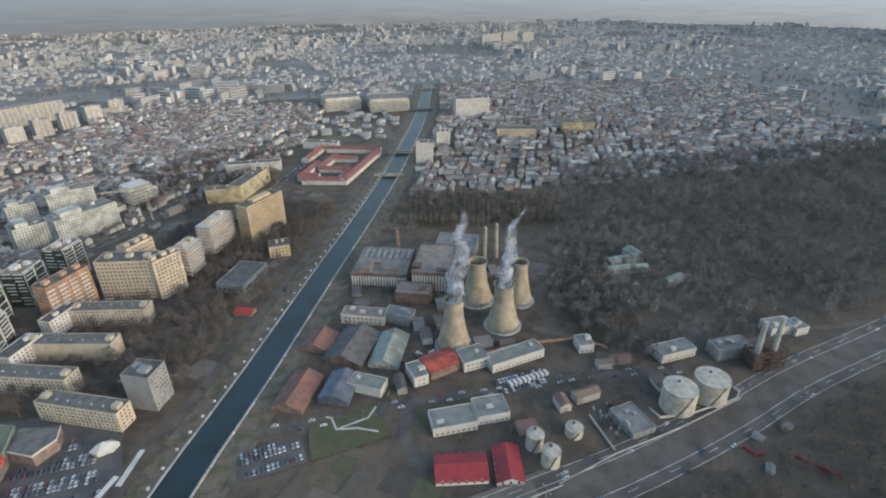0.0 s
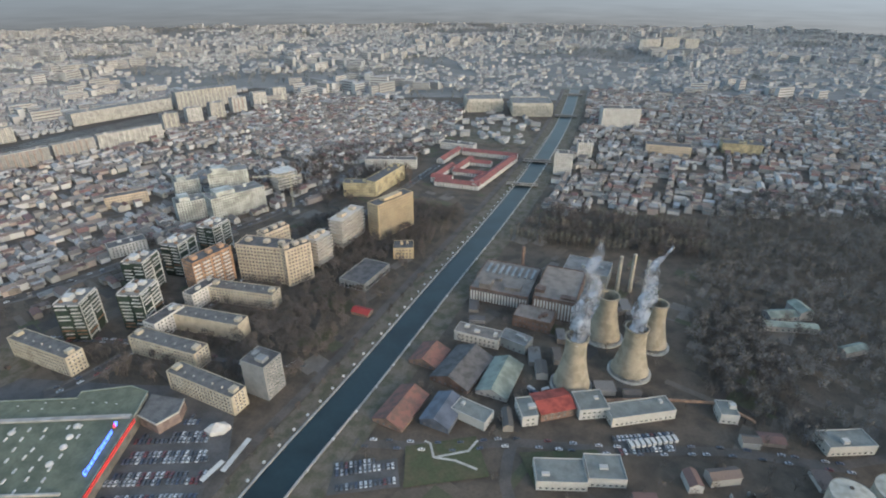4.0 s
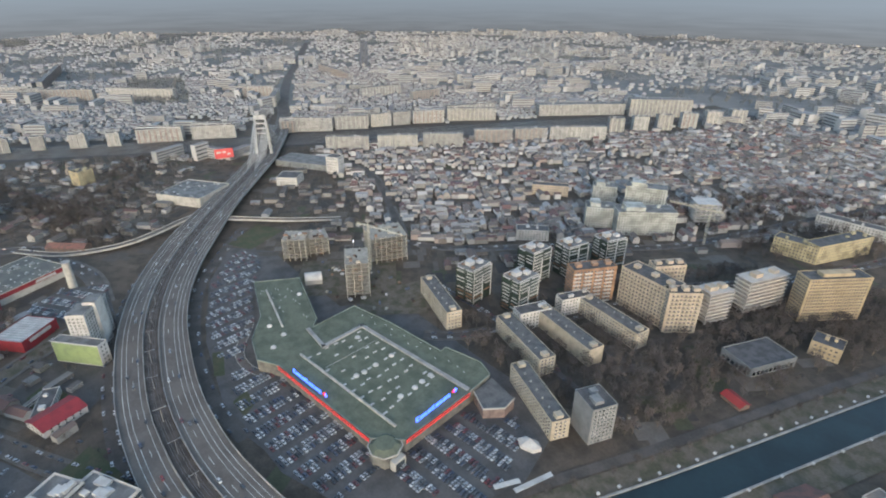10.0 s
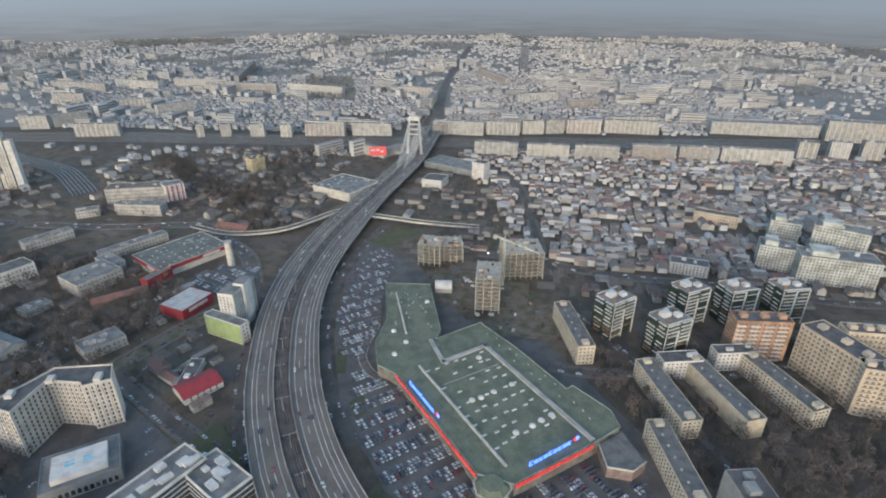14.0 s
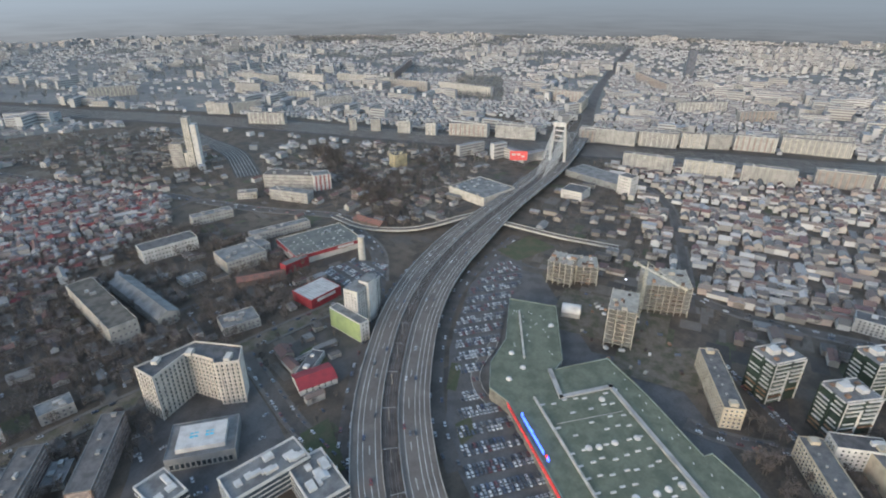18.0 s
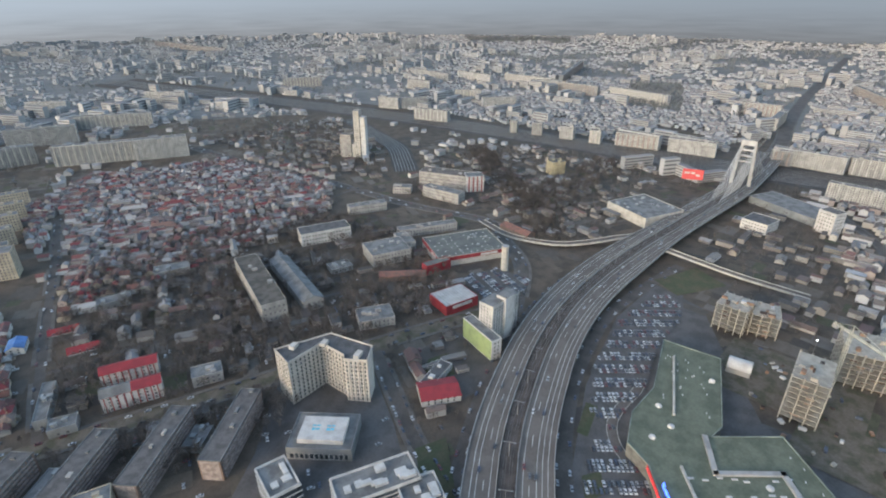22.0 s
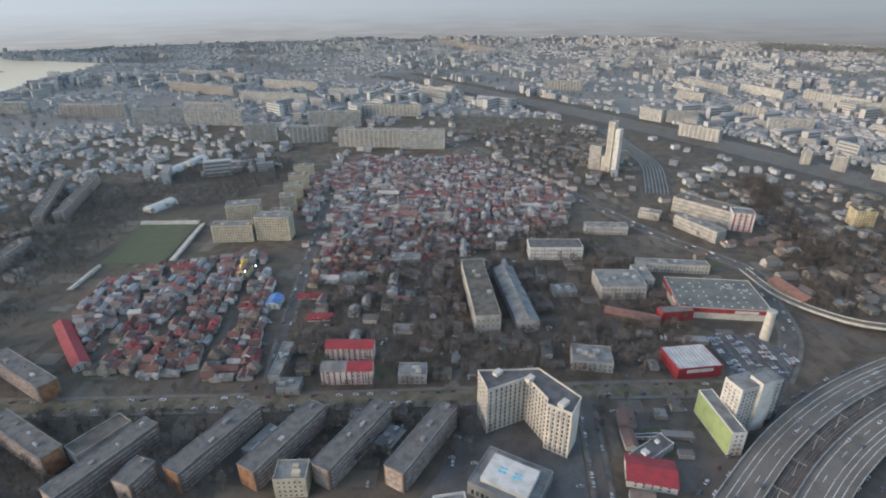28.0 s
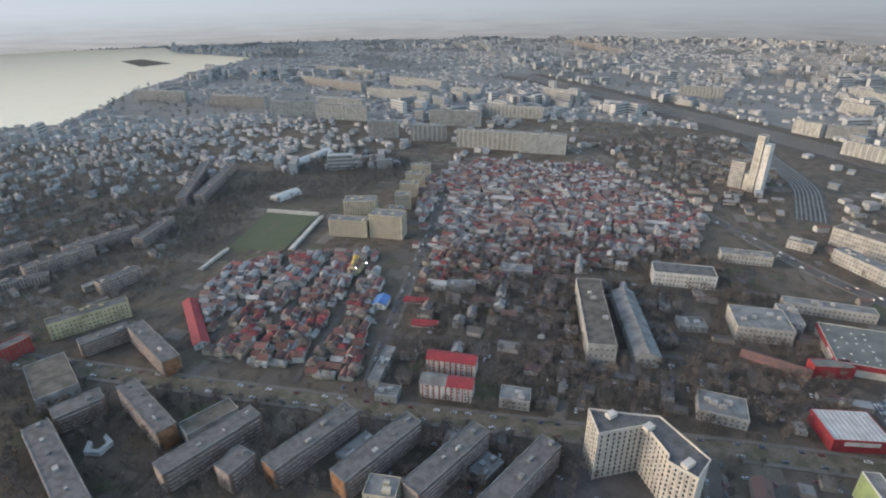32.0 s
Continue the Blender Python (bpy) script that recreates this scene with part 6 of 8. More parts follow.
# annex on the east corner
M["annexbrick"] = material("dull_pink_brick", (0.17, 0.13, 0.12), 0.9, 0.2, 5, 0.8)
s = Soup()
ann = base("annex", -250, 238, 0, "brown brick annex with a flat blue-grey roof", "building")
prism(s, [(-8.9, -9.6), (8.2, -13.3), (14.4, -0.3), (9.9, 10.7), (-15.6, 9.3)], 0, 8.5, 0, 1)
part("wall", s, [M["annexbrick"], M["dormroof"]], ann)
s = Soup()
ribbon(s, [(-8.9, -9.6), (8.2, -13.3), (14.4, -0.3), (9.9, 10.7)], 0.5, 8.0, 9.2)
part("parapet", s, M["palecon"], ann)
take(-250, 238, 30, 26, 0)
tent = base("market_tent", -208, 237, 30, "white peaked market tent", "tent")
s = Soup()
for k in range(6):
    a, b = k * math.pi / 3, (k + 1) * math.pi / 3
    s.poly([(8 * math.cos(a), 5 * math.sin(a), 3), (8 * math.cos(b), 5 * math.sin(b), 3), (0, 0, 7)])
    s.poly([(8 * math.cos(a), 5 * math.sin(a), 0), (8 * math.cos(b), 5 * math.sin(b), 0), (8 * math.cos(b), 5 * math.sin(b), 3), (8 * math.cos(a), 5 * math.sin(a), 3)])
part("canvas", s, M["white"], tent)

for x, y, a_, L_ in ((-183.5, 221, 88, 26), (-190, 207, 78, 16)):
    e = base("canopy", x, y, a_, "long white flat canopy on thin posts", "canopy", "canopies beside the canal")
    s = Soup()
    s.box(-L_ / 2, L_ / 2, -1.6, 1.6, 3.0, 3.3)
    part("roof", s, M["white"], e)
    post = Soup()
    post.tube(0, 0, 0, 3.0, 0.12, 0.12, 6)
    pm_ = post.mesh("post", [M["steel"]])
    for k in range(5):
        o = part("post", pm_, None, e)
        o.location = (-L_ / 2 + 1 + k * (L_ - 2) / 4, 0, 0)
# arched white halls behind the sports ground
for x, y, a_, L_ in ((-400, -838, 33, 50), (-448, -868, 33, 46), (-330, -684, 22, 40)):
    e = base("arched_hall", x, y, a_, "long white arched sports hall", "sports hall", "arched halls")
    s = Soup()
    for k in range(10):
        a0, a1 = math.pi * k / 10, math.pi * (k + 1) / 10
        s.poly([(-L_ / 2, 10 * math.cos(a0), 8 * math.sin(a0)), (L_ / 2, 10 * math.cos(a0), 8 * math.sin(a0)), (L_ / 2, 10 * math.cos(a1), 8 * math.sin(a1)), (-L_ / 2, 10 * math.cos(a1), 8 * math.sin(a1))][::-1])
    for sx in (-1, 1):
        s.poly([(sx * L_ / 2, 10 * math.cos(math.pi * k / 10), 8 * math.sin(math.pi * k / 10)) for k in range(11)][::sx])
    part("membrane", s, M["white"], e)
    take(x, y, L_, 20, a_)

# ---- the bent white apartment block ----
YB = [(-344.3, -124.9), (-334.6, -107.6), (-342.3, -105.1), (-361.6, -98.5), (-354.4, -77.2), (-350.4, -75.1), (-353.9, -59.9), (-369.7, -63.9), (-373.8, -98.5), (-360.5, -109.7)]
yb = base("bent_block", -350, -90, 0, "tall cream apartment block bent inwards with a dark flat roof", "apartment block")
YBL = [(x + 350, y + 90) for x, y in YB]
s = Soup()
prism(s, YBL, 0, 34.5, 0, 1)
part("wall", s, [M["creamwhite"], M["bitumen"]], yb)
s = Soup()
ribbon(s, YBL + YBL[:1], 0.5, 34.0, 35.6)
part("parapet", s, M["creamwhite"], yb)
PANES["yb"] = pane_mesh(1.35, 2.35)
for a, b, n in ((0, 1, 5), (1, 2, 2), (2, 3, 6), (3, 4, 7), (5, 6, 5)):
    p, q = Vector((*YBL[a], 0)), Vector((*YBL[b], 0))
    d = (q - p).normalized()
    ang = math.degrees(math.atan2(d.y, d.x)) + 180
    for f in range(10):
        for i in range(n):
            c = p.lerp(q, (i + 0.5) / n)
            o = part("window", PANES["yb"], None, yb)
            o.matrix_local = pose(c.x, c.y, 1.3 + f * 3.3, 0, 0, ang)
    for i in range(n):
        c = p.lerp(q, (i + 1.0) / n)
        s = Soup()
        s.obox(c.x + d.y * 0.2, c.y - d.x * 0.2, 0.7, 0.7, math.radians(ang), 0, 34.3)
        part("pilaster", s, M["creamwhite"], yb)
for x, y, w in ((-4, 22, 7), (-8, -6, 6), (2, -24, 6)):
    roof_box(yb, x - 3, y, w, 4, 34.5, 37, M["creamwhite"], "lift_house")
take(-352, -90, 30, 72, 90, 1)
take(-350, -90, 20, 66, 0, 1)

# ---- glazed office blocks with white frames ----
def framed(x, y, L, W, deg, h, label, cuts):
    take(x, y, L, W, deg, 1)
    e = base("office_block", x, y, deg, label, "office")
    s = Soup()
    s.box(-L / 2, L / 2, -W / 2, W / 2, 0, h)
    part("core", s, M["glass"], e)
    n = int(h / 3.5)
    for f in range(n + 1):
        b = Soup()
        b.box(-L / 2 - 0.3, L / 2 + 0.3, -W / 2 - 0.3, W / 2 + 0.3, f * h / n - 0.3, f * h / n + 0.35)
        part("floor_band", b, M["white"], e)
    r = Soup()
    r.box(-L / 2 + 1, L / 2 - 1, -W / 2 + 1, W / 2 - 1, h + 0.35, h + 0.45)
    part("roof", r, M["greyroof"], e)
    for k in range(cuts):
        rn = random.Random(k + int(L))
        roof_box(e, rn.uniform(-0.4, 0.4) * L, rn.uniform(-0.32, 0.32) * W, rn.uniform(3, 9), rn.uniform(2, 5), h + 0.45, h + rn.uniform(1.2, 2.6), M["white"], "roof_plant")
    p = Soup()
    for x0, x1, y0, y1 in ((-L / 2, L / 2, -W / 2, -W / 2 + 0.5), (-L / 2, L / 2, W / 2 - 0.5, W / 2), (-L / 2, -L / 2 + 0.5, -W / 2, W / 2), (L / 2 - 0.5, L / 2, -W / 2, W / 2)):
        p.box(x0, x1, y0, y1, h + 0.3, h + 1.5)
    part("parapet", p, M["white"], e)


framed(-286, -22, 46, 20, 134, 14, "glazed office block with white floor bands and roof plant", 9)
framed(-283, 8, 34, 22, 40, 12, "glazed office wing with a white-edged roof", 6)
framed(-268, -72, 24, 17, 55, 16, "small white office block with a terrace roof", 3)

# ---- the cable-stayed bridge pylon ----
pyl_e = base("bridge_pylon", -908, 236, 0, "white twin-legged pylon of a cable-stayed road bridge", "bridge pylon")
axis = Vector((-0.905, 0.425, 0))
side = Vector((0.425, 0.905, 0))
H = 72
for sg in (-1, 1):
    s = Soup()
    b0, b1 = side * sg * 12.5, side * sg * 8.0
    for z0, z1, r0 in ((0, 24, 1.9), (24, 50, 1.7), (50, H, 1.5)):
        s.bar(b0.lerp(b1, z0 / H) + Vector((0, 0, z0)), b0.lerp(b1, z1 / H) + Vector((0, 0, z1)), r0)
    part("leg", s, M["white"], pyl_e)
for z in (9, 44, 52, 60, 68, H - 0.5):
    s = Soup()
    w = 12.5 - 4.5 * z / H
    s.bar(side * -w + Vector((0, 0, z)), side * w + Vector((0, 0, z)), 1.1 if z < 65 else 1.8)
    part("cross_beam", s, M["white"], pyl_e)
for sg in (-1, 1):
    for d in (-1, 1):
        for k in range(9):
            s = Soup()
            z = 40 + k * 3.4
            s.bar(side * sg * (12.5 - 4.5 * z / H) + Vector((0, 0, z)), side * sg * 5.5 + axis * d * (18 + k * 9) + Vector((0, 0, 10.5)), 0.28)
            part("stay_cable", s, M["white"], pyl_e)

# ---- hangar, billboard, crane ----
hang = base("roofed_hall", -850, 290, 42, "large hall with a flat grey sheet roof", "hall")
shell(hang, 90, 44, 9, M["sheet"], M["greyroof"], 0.5)
take(-850, 290, 90, 44, 42)
ret = base("retail_hall", -775, 113, 45, "retail hall with a grey roof and pale walls", "store")
shell(ret, 66, 62, 12, M["palecon"], M["greyroof"], 1.0)
take(-775, 113, 66, 62, 45)
for k in range(14):
    roof_box(ret, rnd.uniform(-30, 30), rnd.uniform(-28, 28), rnd.uniform(2, 5), 2.5, 12, 13.5, M["sheet"], "roof_unit")
bb = base("billboard", -918, 176, 88, "large red lit billboard on steel legs", "billboard")
s = Soup()
s.box(-14, 14, -0.5, 0.5, 9, 24)
bp = part("panel", s, M["billred"], bb)
for x in (-10, 0, 10):
    s = Soup()
    s.box(x - 0.4, x + 0.4, 0.5, 1.3, 0, 22)
    part("leg", s, M["steel"], bb)
for x, w, z in ((-8, 7, 17), (0, 5, 17), (7, 5, 14)):
    s = Soup()
    s.box(x - w / 2, x + w / 2, -0.62, -0.52, z, z + 3)
    s.box(x - w / 2, x + w / 2, 0.52, 0.62, z, z + 3)
    part("lettering", s, M["white"], bp, "pale illegible sign bar")
for cx, cy, hh, jib, dg in ((-348, 590, 40, 45, 200), (-470, 240, 48, 40, 30)):
    cr = base("tower_crane", cx, cy, dg, "pale tower crane over a building site", "crane", "tower cranes")
    s = Soup()
    for sx in (-0.8, 0.8):
        for sy in (-0.8, 0.8):
            s.bar((sx, sy, 0), (sx, sy, hh), 0.1)
    for k in range(int(hh / 3)):
        s.bar((-0.8, -0.8, 3 * k), (0.8, -0.8, 3 * k + 3), 0.07)
        s.bar((0.8, 0.8, 3 * k), (-0.8, 0.8, 3 * k + 3), 0.12)
        s.bar((-0.8, 0.8, 3 * k), (-0.8, -0.8, 3 * k + 3), 0.12)
    part("mast", s, M["cranepaint"], cr)
    s = Soup()
    s.bar((-14, 0, hh + 0.4), (jib, 0, hh + 0.4), 0.35)
    s.bar((-14, 0, hh + 1.8), (jib, 0, hh + 1.2), 0.2)
    part("jib", s, M["cranepaint"], cr)
    s = Soup()
    s.bar((0, 0, hh), (0, 0, hh + 7), 0.3)
    s.bar((0, 0, hh + 7), (jib * 0.7, 0, hh + 1.3), 0.1)
    s.bar((0, 0, hh + 7), (-13, 0, hh + 1.3), 0.1)
    part("apex", s, M["cranepaint"], cr)
    s = Soup()
    s.box(-14, -10.5, -1, 1, hh - 2.2, hh + 0.2)
    part("counterweight", s, M["concrete"], cr)

# ---- steam over two cooling towers: drifting clumps ----
def steam(x, y, z, R, seed, rise, lean):
    e = base("steam_plume", x, y, 0, "thin grey-white steam drifting up from a cooling tower", "steam", "steam plumes", z)
    e["kind"] = "stuff"
    n, m = 34, 28
    for shell_ in (1.0, 0.62):
        s = Soup()
        rings = []
        for k in range(n + 1):
            t = k / n
            r0 = R * shell_ * (0.95 - 0.25 * t + 0.5 * t * (1 - t)) * (1 - t ** 6)
            cx, cy = lean[0] * t ** 1.3 + 3.0 * noise.noise((t * 4, seed, 0.5)) * t * 3, lean[1] * t ** 1.3 + 3.0 * noise.noise((t * 4, seed, 9.5)) * t * 3
            ring_ = []
            for i in range(m):
                a = 2 * math.pi * i / m
                w = 1 + 0.5 * noise.noise((math.cos(a) * 1.3 + seed, math.sin(a) * 1.3, t * 7)) + 0.28 * noise.noise((math.cos(a) * 3 + seed, math.sin(a) * 3, t * 17 + shell_ * 9))
                ring_.append((cx + r0 * w * math.cos(a), cy + r0 * w * math.sin(a), rise * t - 2))
            rings.append(ring_)
        s.v = [p for q in rings for p in q]
        for k in range(n):
            for i in range(m):
                s.f.append((k * m + i, k * m + (i + 1) % m, (k + 1) * m + (i + 1) % m, (k + 1) * m + i))
                s.m.append(0)
        part("cloud", s, M["steam"], e, smooth=True)


steam(7.6, 338.5, 41, 6.6, 1, 66, (9, 24))
steam(48.2, 364.2, 38.5, 5.4, 2, 58, (13, 25))

# ---- lights along the canal and lamps on the viaduct ----
s = Soup()
s.box(-0.15, 0.15, -0.15, 0.15, 0, 1.4, 0)
s.box(-0.75, 0.75, -0.75, 0.75, 1.4, 2.5, 1)
post_mesh = s.mesh("quay_light", [M["steel"], M["white"]])
for sg in (1, -1):
    q = shift(RIVER, sg * 13.6)
    acc, nxt = 0.0, 5.0
    for a, b in zip(q, q[1:]):
        ln = (b - a).length
        while acc + ln > nxt:
            p = a.lerp(b, (nxt - acc) / ln)
            if 190 < p.y < 1000:
                o = tagged(new("quay_light", post_mesh), "small white lamp on the canal quay", "lamp", "quay lamps")
                o.location = (p.x, p.y, 1.0)
            nxt += 14 if sg > 0 else 26
        acc += ln
s = Soup()
s.tube(0, 0, 0, 11, 0.22, 0.12, 6)
pole_mesh = s.mesh("pole", [M["concrete"]])
s = Soup()
s.bar((0, -3, 11), (0, 3, 11), 0.1)
arm_mesh = s.mesh("arm", [M["concrete"]])
s = Soup()
s.box(-0.3, 0.3, -0.6, 0.6, 10.85, 11.1)
head_mesh = s.mesh("lamp_head", [M["sheet"]])
lamp0 = None
for i in range(1, len(WEST) - 1, 2):
    p, d = WEST[i], WEST[i + 1] - WEST[i - 1]
    m = pose(p.x, p.y, p.z - 0.3, 0, 0, math.degrees(math.atan2(d.y, d.x)))
    if lamp0 is None:
        lamp0 = base("street_lamp", p.x, p.y, math.degrees(math.atan2(d.y, d.x)), "grey twin-armed street lamp on the viaduct", "street lamp", "viaduct lamps", p.z - 0.3)
        part("pole", pole_mesh, None, lamp0)
        arm = part("arm", arm_mesh, None, lamp0)
        for oy in (-3.3, 3.3):
            o = part("lamp_head", head_mesh, None, arm)
            o.location = (0, oy, 0)
    else:
        copy_thing(lamp0, m)

# ---- canal footbridges ----
for y0, x0, w in ((739, -78, 7), (853, -68, 12), (1180, -42, 14), (1420, -36, 16)):
    e = base("canal_bridge", x0, y0, 3, "flat concrete bridge over the canal", "bridge", "canal bridges")
    s = Soup()
    s.box(-22, 22, -w / 2, w / 2, 1.5, 2.5)
    part("deck", s, M["asphalt"], e)
    for sg in (-1, 1):
        s = Soup()
        s.box(-22, 22, sg * w / 2 - 0.2, sg * w / 2 + 0.2, 2.5, 3.5)
        part("railing", s, M["concrete"], e)
    for sx in (-14, 14):
        s = Soup()
        s.box(sx - 1, sx + 1, -w / 2, w / 2, 0, 1.5)
        part("abutment", s, M["concrete"], e)

# ---- floodlit gilded church and a blue roof in the western quarter ----
ch = base("church", -323, -422, 45, "small ochre church with gilded domes", "church")
s = Soup()
s.box(-9, 9, -5, 5, 0, 8)
part("nave", s, M["yellow"], ch)
s = Soup()
s.gable(0, 0, 18.6, 10.6, 0, 8, 3, 0.3)
part("roof", s, [M["yellow"], M["tile"]], ch)
for x, r, h in ((0, 2.4, 15), (-6.5, 1.6, 13), (6.5, 1.6, 13)):
    s = Soup()
    s.tube(x, 0, 8, h, r, r, 12)
    part("drum", s, M["yellow"], ch)
    s = Soup()
    for k in range(4):
        s.tube(x, 0, h + k * r * 0.4, h + (k + 1) * r * 0.4, r * math.cos(k * 0.38) * 1.1, r * math.cos((k + 1) * 0.38) * 1.1, 12)
    part("dome", s, M["gold"], ch)
for x in (-4, 9):
    fl = base("floodlight", -326 + x, -409 + x * 0.3, 0, "bright white floodlight on a pole", "floodlight", "floodlights")
    s = Soup()
    s.tube(0, 0, 0, 12, 0.2, 0.15, 6)
    part("pole", s, M["steel"], fl)
    s = Soup()
    s.box(-0.45, 0.45, -0.45, 0.45, 12, 12.8)
    part("lamp_head", s, M["lampwhite"], fl)
pitched("blue_house", "house with a bright blue sheet roof", "house", -316, -348, 16, 12, 45, 8, "white", "bluebright", 2)


# ---- park villa with green roofs, and stands of the sports ground ----
for x, y, L_, W_, d_ in ((176, 470, 26, 12, 20), (192, 478, 12, 18, 20), (178, 452, 40, 8, 8), (215, 430, 22, 8, 30)):
    pitched("park_villa", "low park villa with weathered green roofs", "villa", x, y, L_, W_, d_, 7 if W_ < 15 else 11, "concrete", "greensheet", 1)
for (x0, y0), (x1, y1), w in (((-222, -548), (-188, -512), 6), ((-345, -584), (-282, -508), 7), ((-292, -642), (-344, -592), 6)):
    e = base("stand", (x0 + x1) / 2, (y0 + y1) / 2, math.degrees(math.atan2(y1 - y0, x1 - x0)), "low pale concrete stand beside a sports pitch", "stand", "stands")
    ln = math.hypot(x1 - x0, y1 - y0)
    for k in range(4):
        s = Soup()
        s.box(-ln / 2, ln / 2, -w / 2 + k * w / 4, -w / 2 + (k + 1) * w / 4, 0, 0.8 + 0.7 * k)
        part("step", s, M["palecon"], e)
    take((x0 + x1) / 2, (y0 + y1) / 2, ln, w, math.degrees(math.atan2(y1 - y0, x1 - x0)))


# ---- block and tower beside the viaduct ----
market(-600.6, -69.6, 76.4, 54.6, 129.1, 10)
redroof(-167.1, -403.4, 77.5, 12, 87.9, 8)
green(-440, -5, 39, 9, 51, 18)
whitetower(-464, 4, 36, 16, 155, 36)

# ---- building plots round the concrete frames ----
for k, (cx, cy, L_, W_, d_) in enumerate(((-468, 215, 95, 70, 66), (-405, 235, 60, 46, 66))):
    c_, s_ = math.cos(radians(d_)), math.sin(radians(d_))
    polygon_sheet("building_plot", [(cx + c_ * u - s_ * v, cy + s_ * u + c_ * v) for u, v in ((-L_ / 2, -W_ / 2), (L_ / 2, -W_ / 2), (L_ / 2, W_ / 2), (-L_ / 2, W_ / 2))], 0.70 + 0.01 * k, M["bank"], "muddy brown ground of a building site", "plot")
rnd = random.Random(21)
for k in range(46):
    x, y = -465 + rnd.uniform(-45, 70), 215 + rnd.uniform(-32, 42)
    if any(abs((x - q[0]) * math.cos(q[4]) + (y - q[1]) * math.sin(q[4])) < q[2] and abs(-(x - q[0]) * math.sin(q[4]) + (y - q[1]) * math.cos(q[4])) < q[3] for q in TAKEN):
        continue
    e = base("material_stack", x, y, rnd.uniform(0, 180), "stack of building material on muddy ground", "building material", "material stacks", 0.7)
    w, d = rnd.uniform(1.5, 5), rnd.uniform(1.2, 2.6)
    mt = M[rnd.choice(("white", "rustbrown", "rawcon", "blue", "rawbrown"))]
    for j in range(rnd.randint(2, 4)):
        s = Soup()
        s.box(-w / 2 + rnd.uniform(0, 0.3), w / 2 - rnd.uniform(0, 0.3), -d / 2 + rnd.uniform(0, 0.2), d / 2, j * 0.5, j * 0.5 + 0.45)
        part("bundle", s, mt, e)
for x, y in ((-455, 232), (-510, 238)):
    fl = base("floodlight", x, y, 0, "white floodlight on a pole at a building site", "floodlight", "floodlights")
    s = Soup()
    s.tube(0, 0, 0, 16, 0.2, 0.15, 6)
    part("pole", s, M["steel"], fl)
    s = Soup()
    s.box(-0.35, 0.35, -0.35, 0.35, 16, 16.6)
    part("lamp_head", s, M["lampwhite"], fl)
polygon_sheet("building_plot", [(-429, 240), (-426, 277), (-377, 263), (-385, 232)], 0.75, M["bank"], "bare brown plot between houses", "plot")
# pale paths on the lawn
for k, pts in enumerate(([(-78, 262), (-74, 261), (-69, 251), (-56, 252), (-42, 249)], [(-69, 251), (-50, 261), (-46, 271)])):
    structure("garden_path", strip([Vector((*p, 0)) for p in pts], 1.6, 0.72 + 0.01 * k), M["palecon"], "pale path across a lawn", "path")

# ---- walls round the tank farm and along the avenue, fences on the slope, a courtyard pavilion ----
def low_wall(pts, h, width, mat, label, name="boundary_wall"):
    s = Soup()
    ribbon(s, pts, width, 0, h)
    structure(name, s, M[mat], label, "wall")


low_wall([(135, 266), (139, 258), (158, 260), (196, 274), (202, 281), (195, 291)], 1.8, 0.6, "palecon", "pale concrete bund wall round two tanks")
low_wall([(64, 208), (86, 220), (102, 229), (133, 242), (155, 252), (200, 275)], 1.6, 0.4, "concrete", "grey concrete wall along the avenue")
low_wall([(94, 261), (102, 232)], 1.8, 0.4, "palecon", "pale wall beside small tanks")
low_wall([(207, 225), (216, 217), (225, 210)], 2.2, 0.4, "redpaint", "red metal fence on a brown slope", "fence")
low_wall([(180, 233), (184, 227), (190, 228)], 2.0, 0.4, "redpaint", "red metal fence on a brown slope", "fence")
for cx, cy, a0 in ((215, 248, 20), (187, 216, 60), (193, 240, 130)):
    pitched("hut", "small grey hut on the slope above the avenue", "hut", cx, cy, 6, 4, a0, 3.2, "concrete", "greyroof", 0, 0.9)
rnd = random.Random(21)
for k in range(26):
    cx, cy = rnd.uniform(95, 114), rnd.uniform(240, 278)
    if inside_poly(cx, cy, [(94, 263), (112, 278), (117, 252), (106, 240)]):
        e = base("transformer", cx, cy, 22 + rnd.choice((0, 90)), "grey electrical transformer box with pipes", "transformer", "switchyard", 0)
        s = Soup()
        w, d, h = rnd.uniform(1, 2.4), rnd.uniform(0.8, 1.6), rnd.uniform(1.2, 2.6)
        s.box(-w / 2, w / 2, -d / 2, d / 2, 0, h)
        part("body", s, M[rnd.choice(("sheet", "concrete", "rustbrown", "greensheet"))], e)
        s = Soup()
        for px_ in (-w / 3, 0, w / 3):
            s.tube(px_, 0, h, h + 0.9, 0.12, 0.08, 6)
        part("insulator", s, M["palecon"], e)
pav = base("courtyard_pavilion", -92, -289, 20, "low white five-sided pavilion open in the middle", "pavilion")
s = Soup()
for k in range(5):
    a, b = 2 * math.pi * k / 5, 2 * math.pi * (k + 1) / 5
    if k != 3:
        outer, inner_ = [(8.5 * math.cos(t), 8.5 * math.sin(t)) for t in (a, b)], [(5.2 * math.cos(t), 5.2 * math.sin(t)) for t in (b, a)]
        prism(s, outer + inner_, 0, 3.4, 0, 1)
part("wall", s, [M["white"], M["sheet"]], pav)
take(-92, -289, 18, 18, 0)

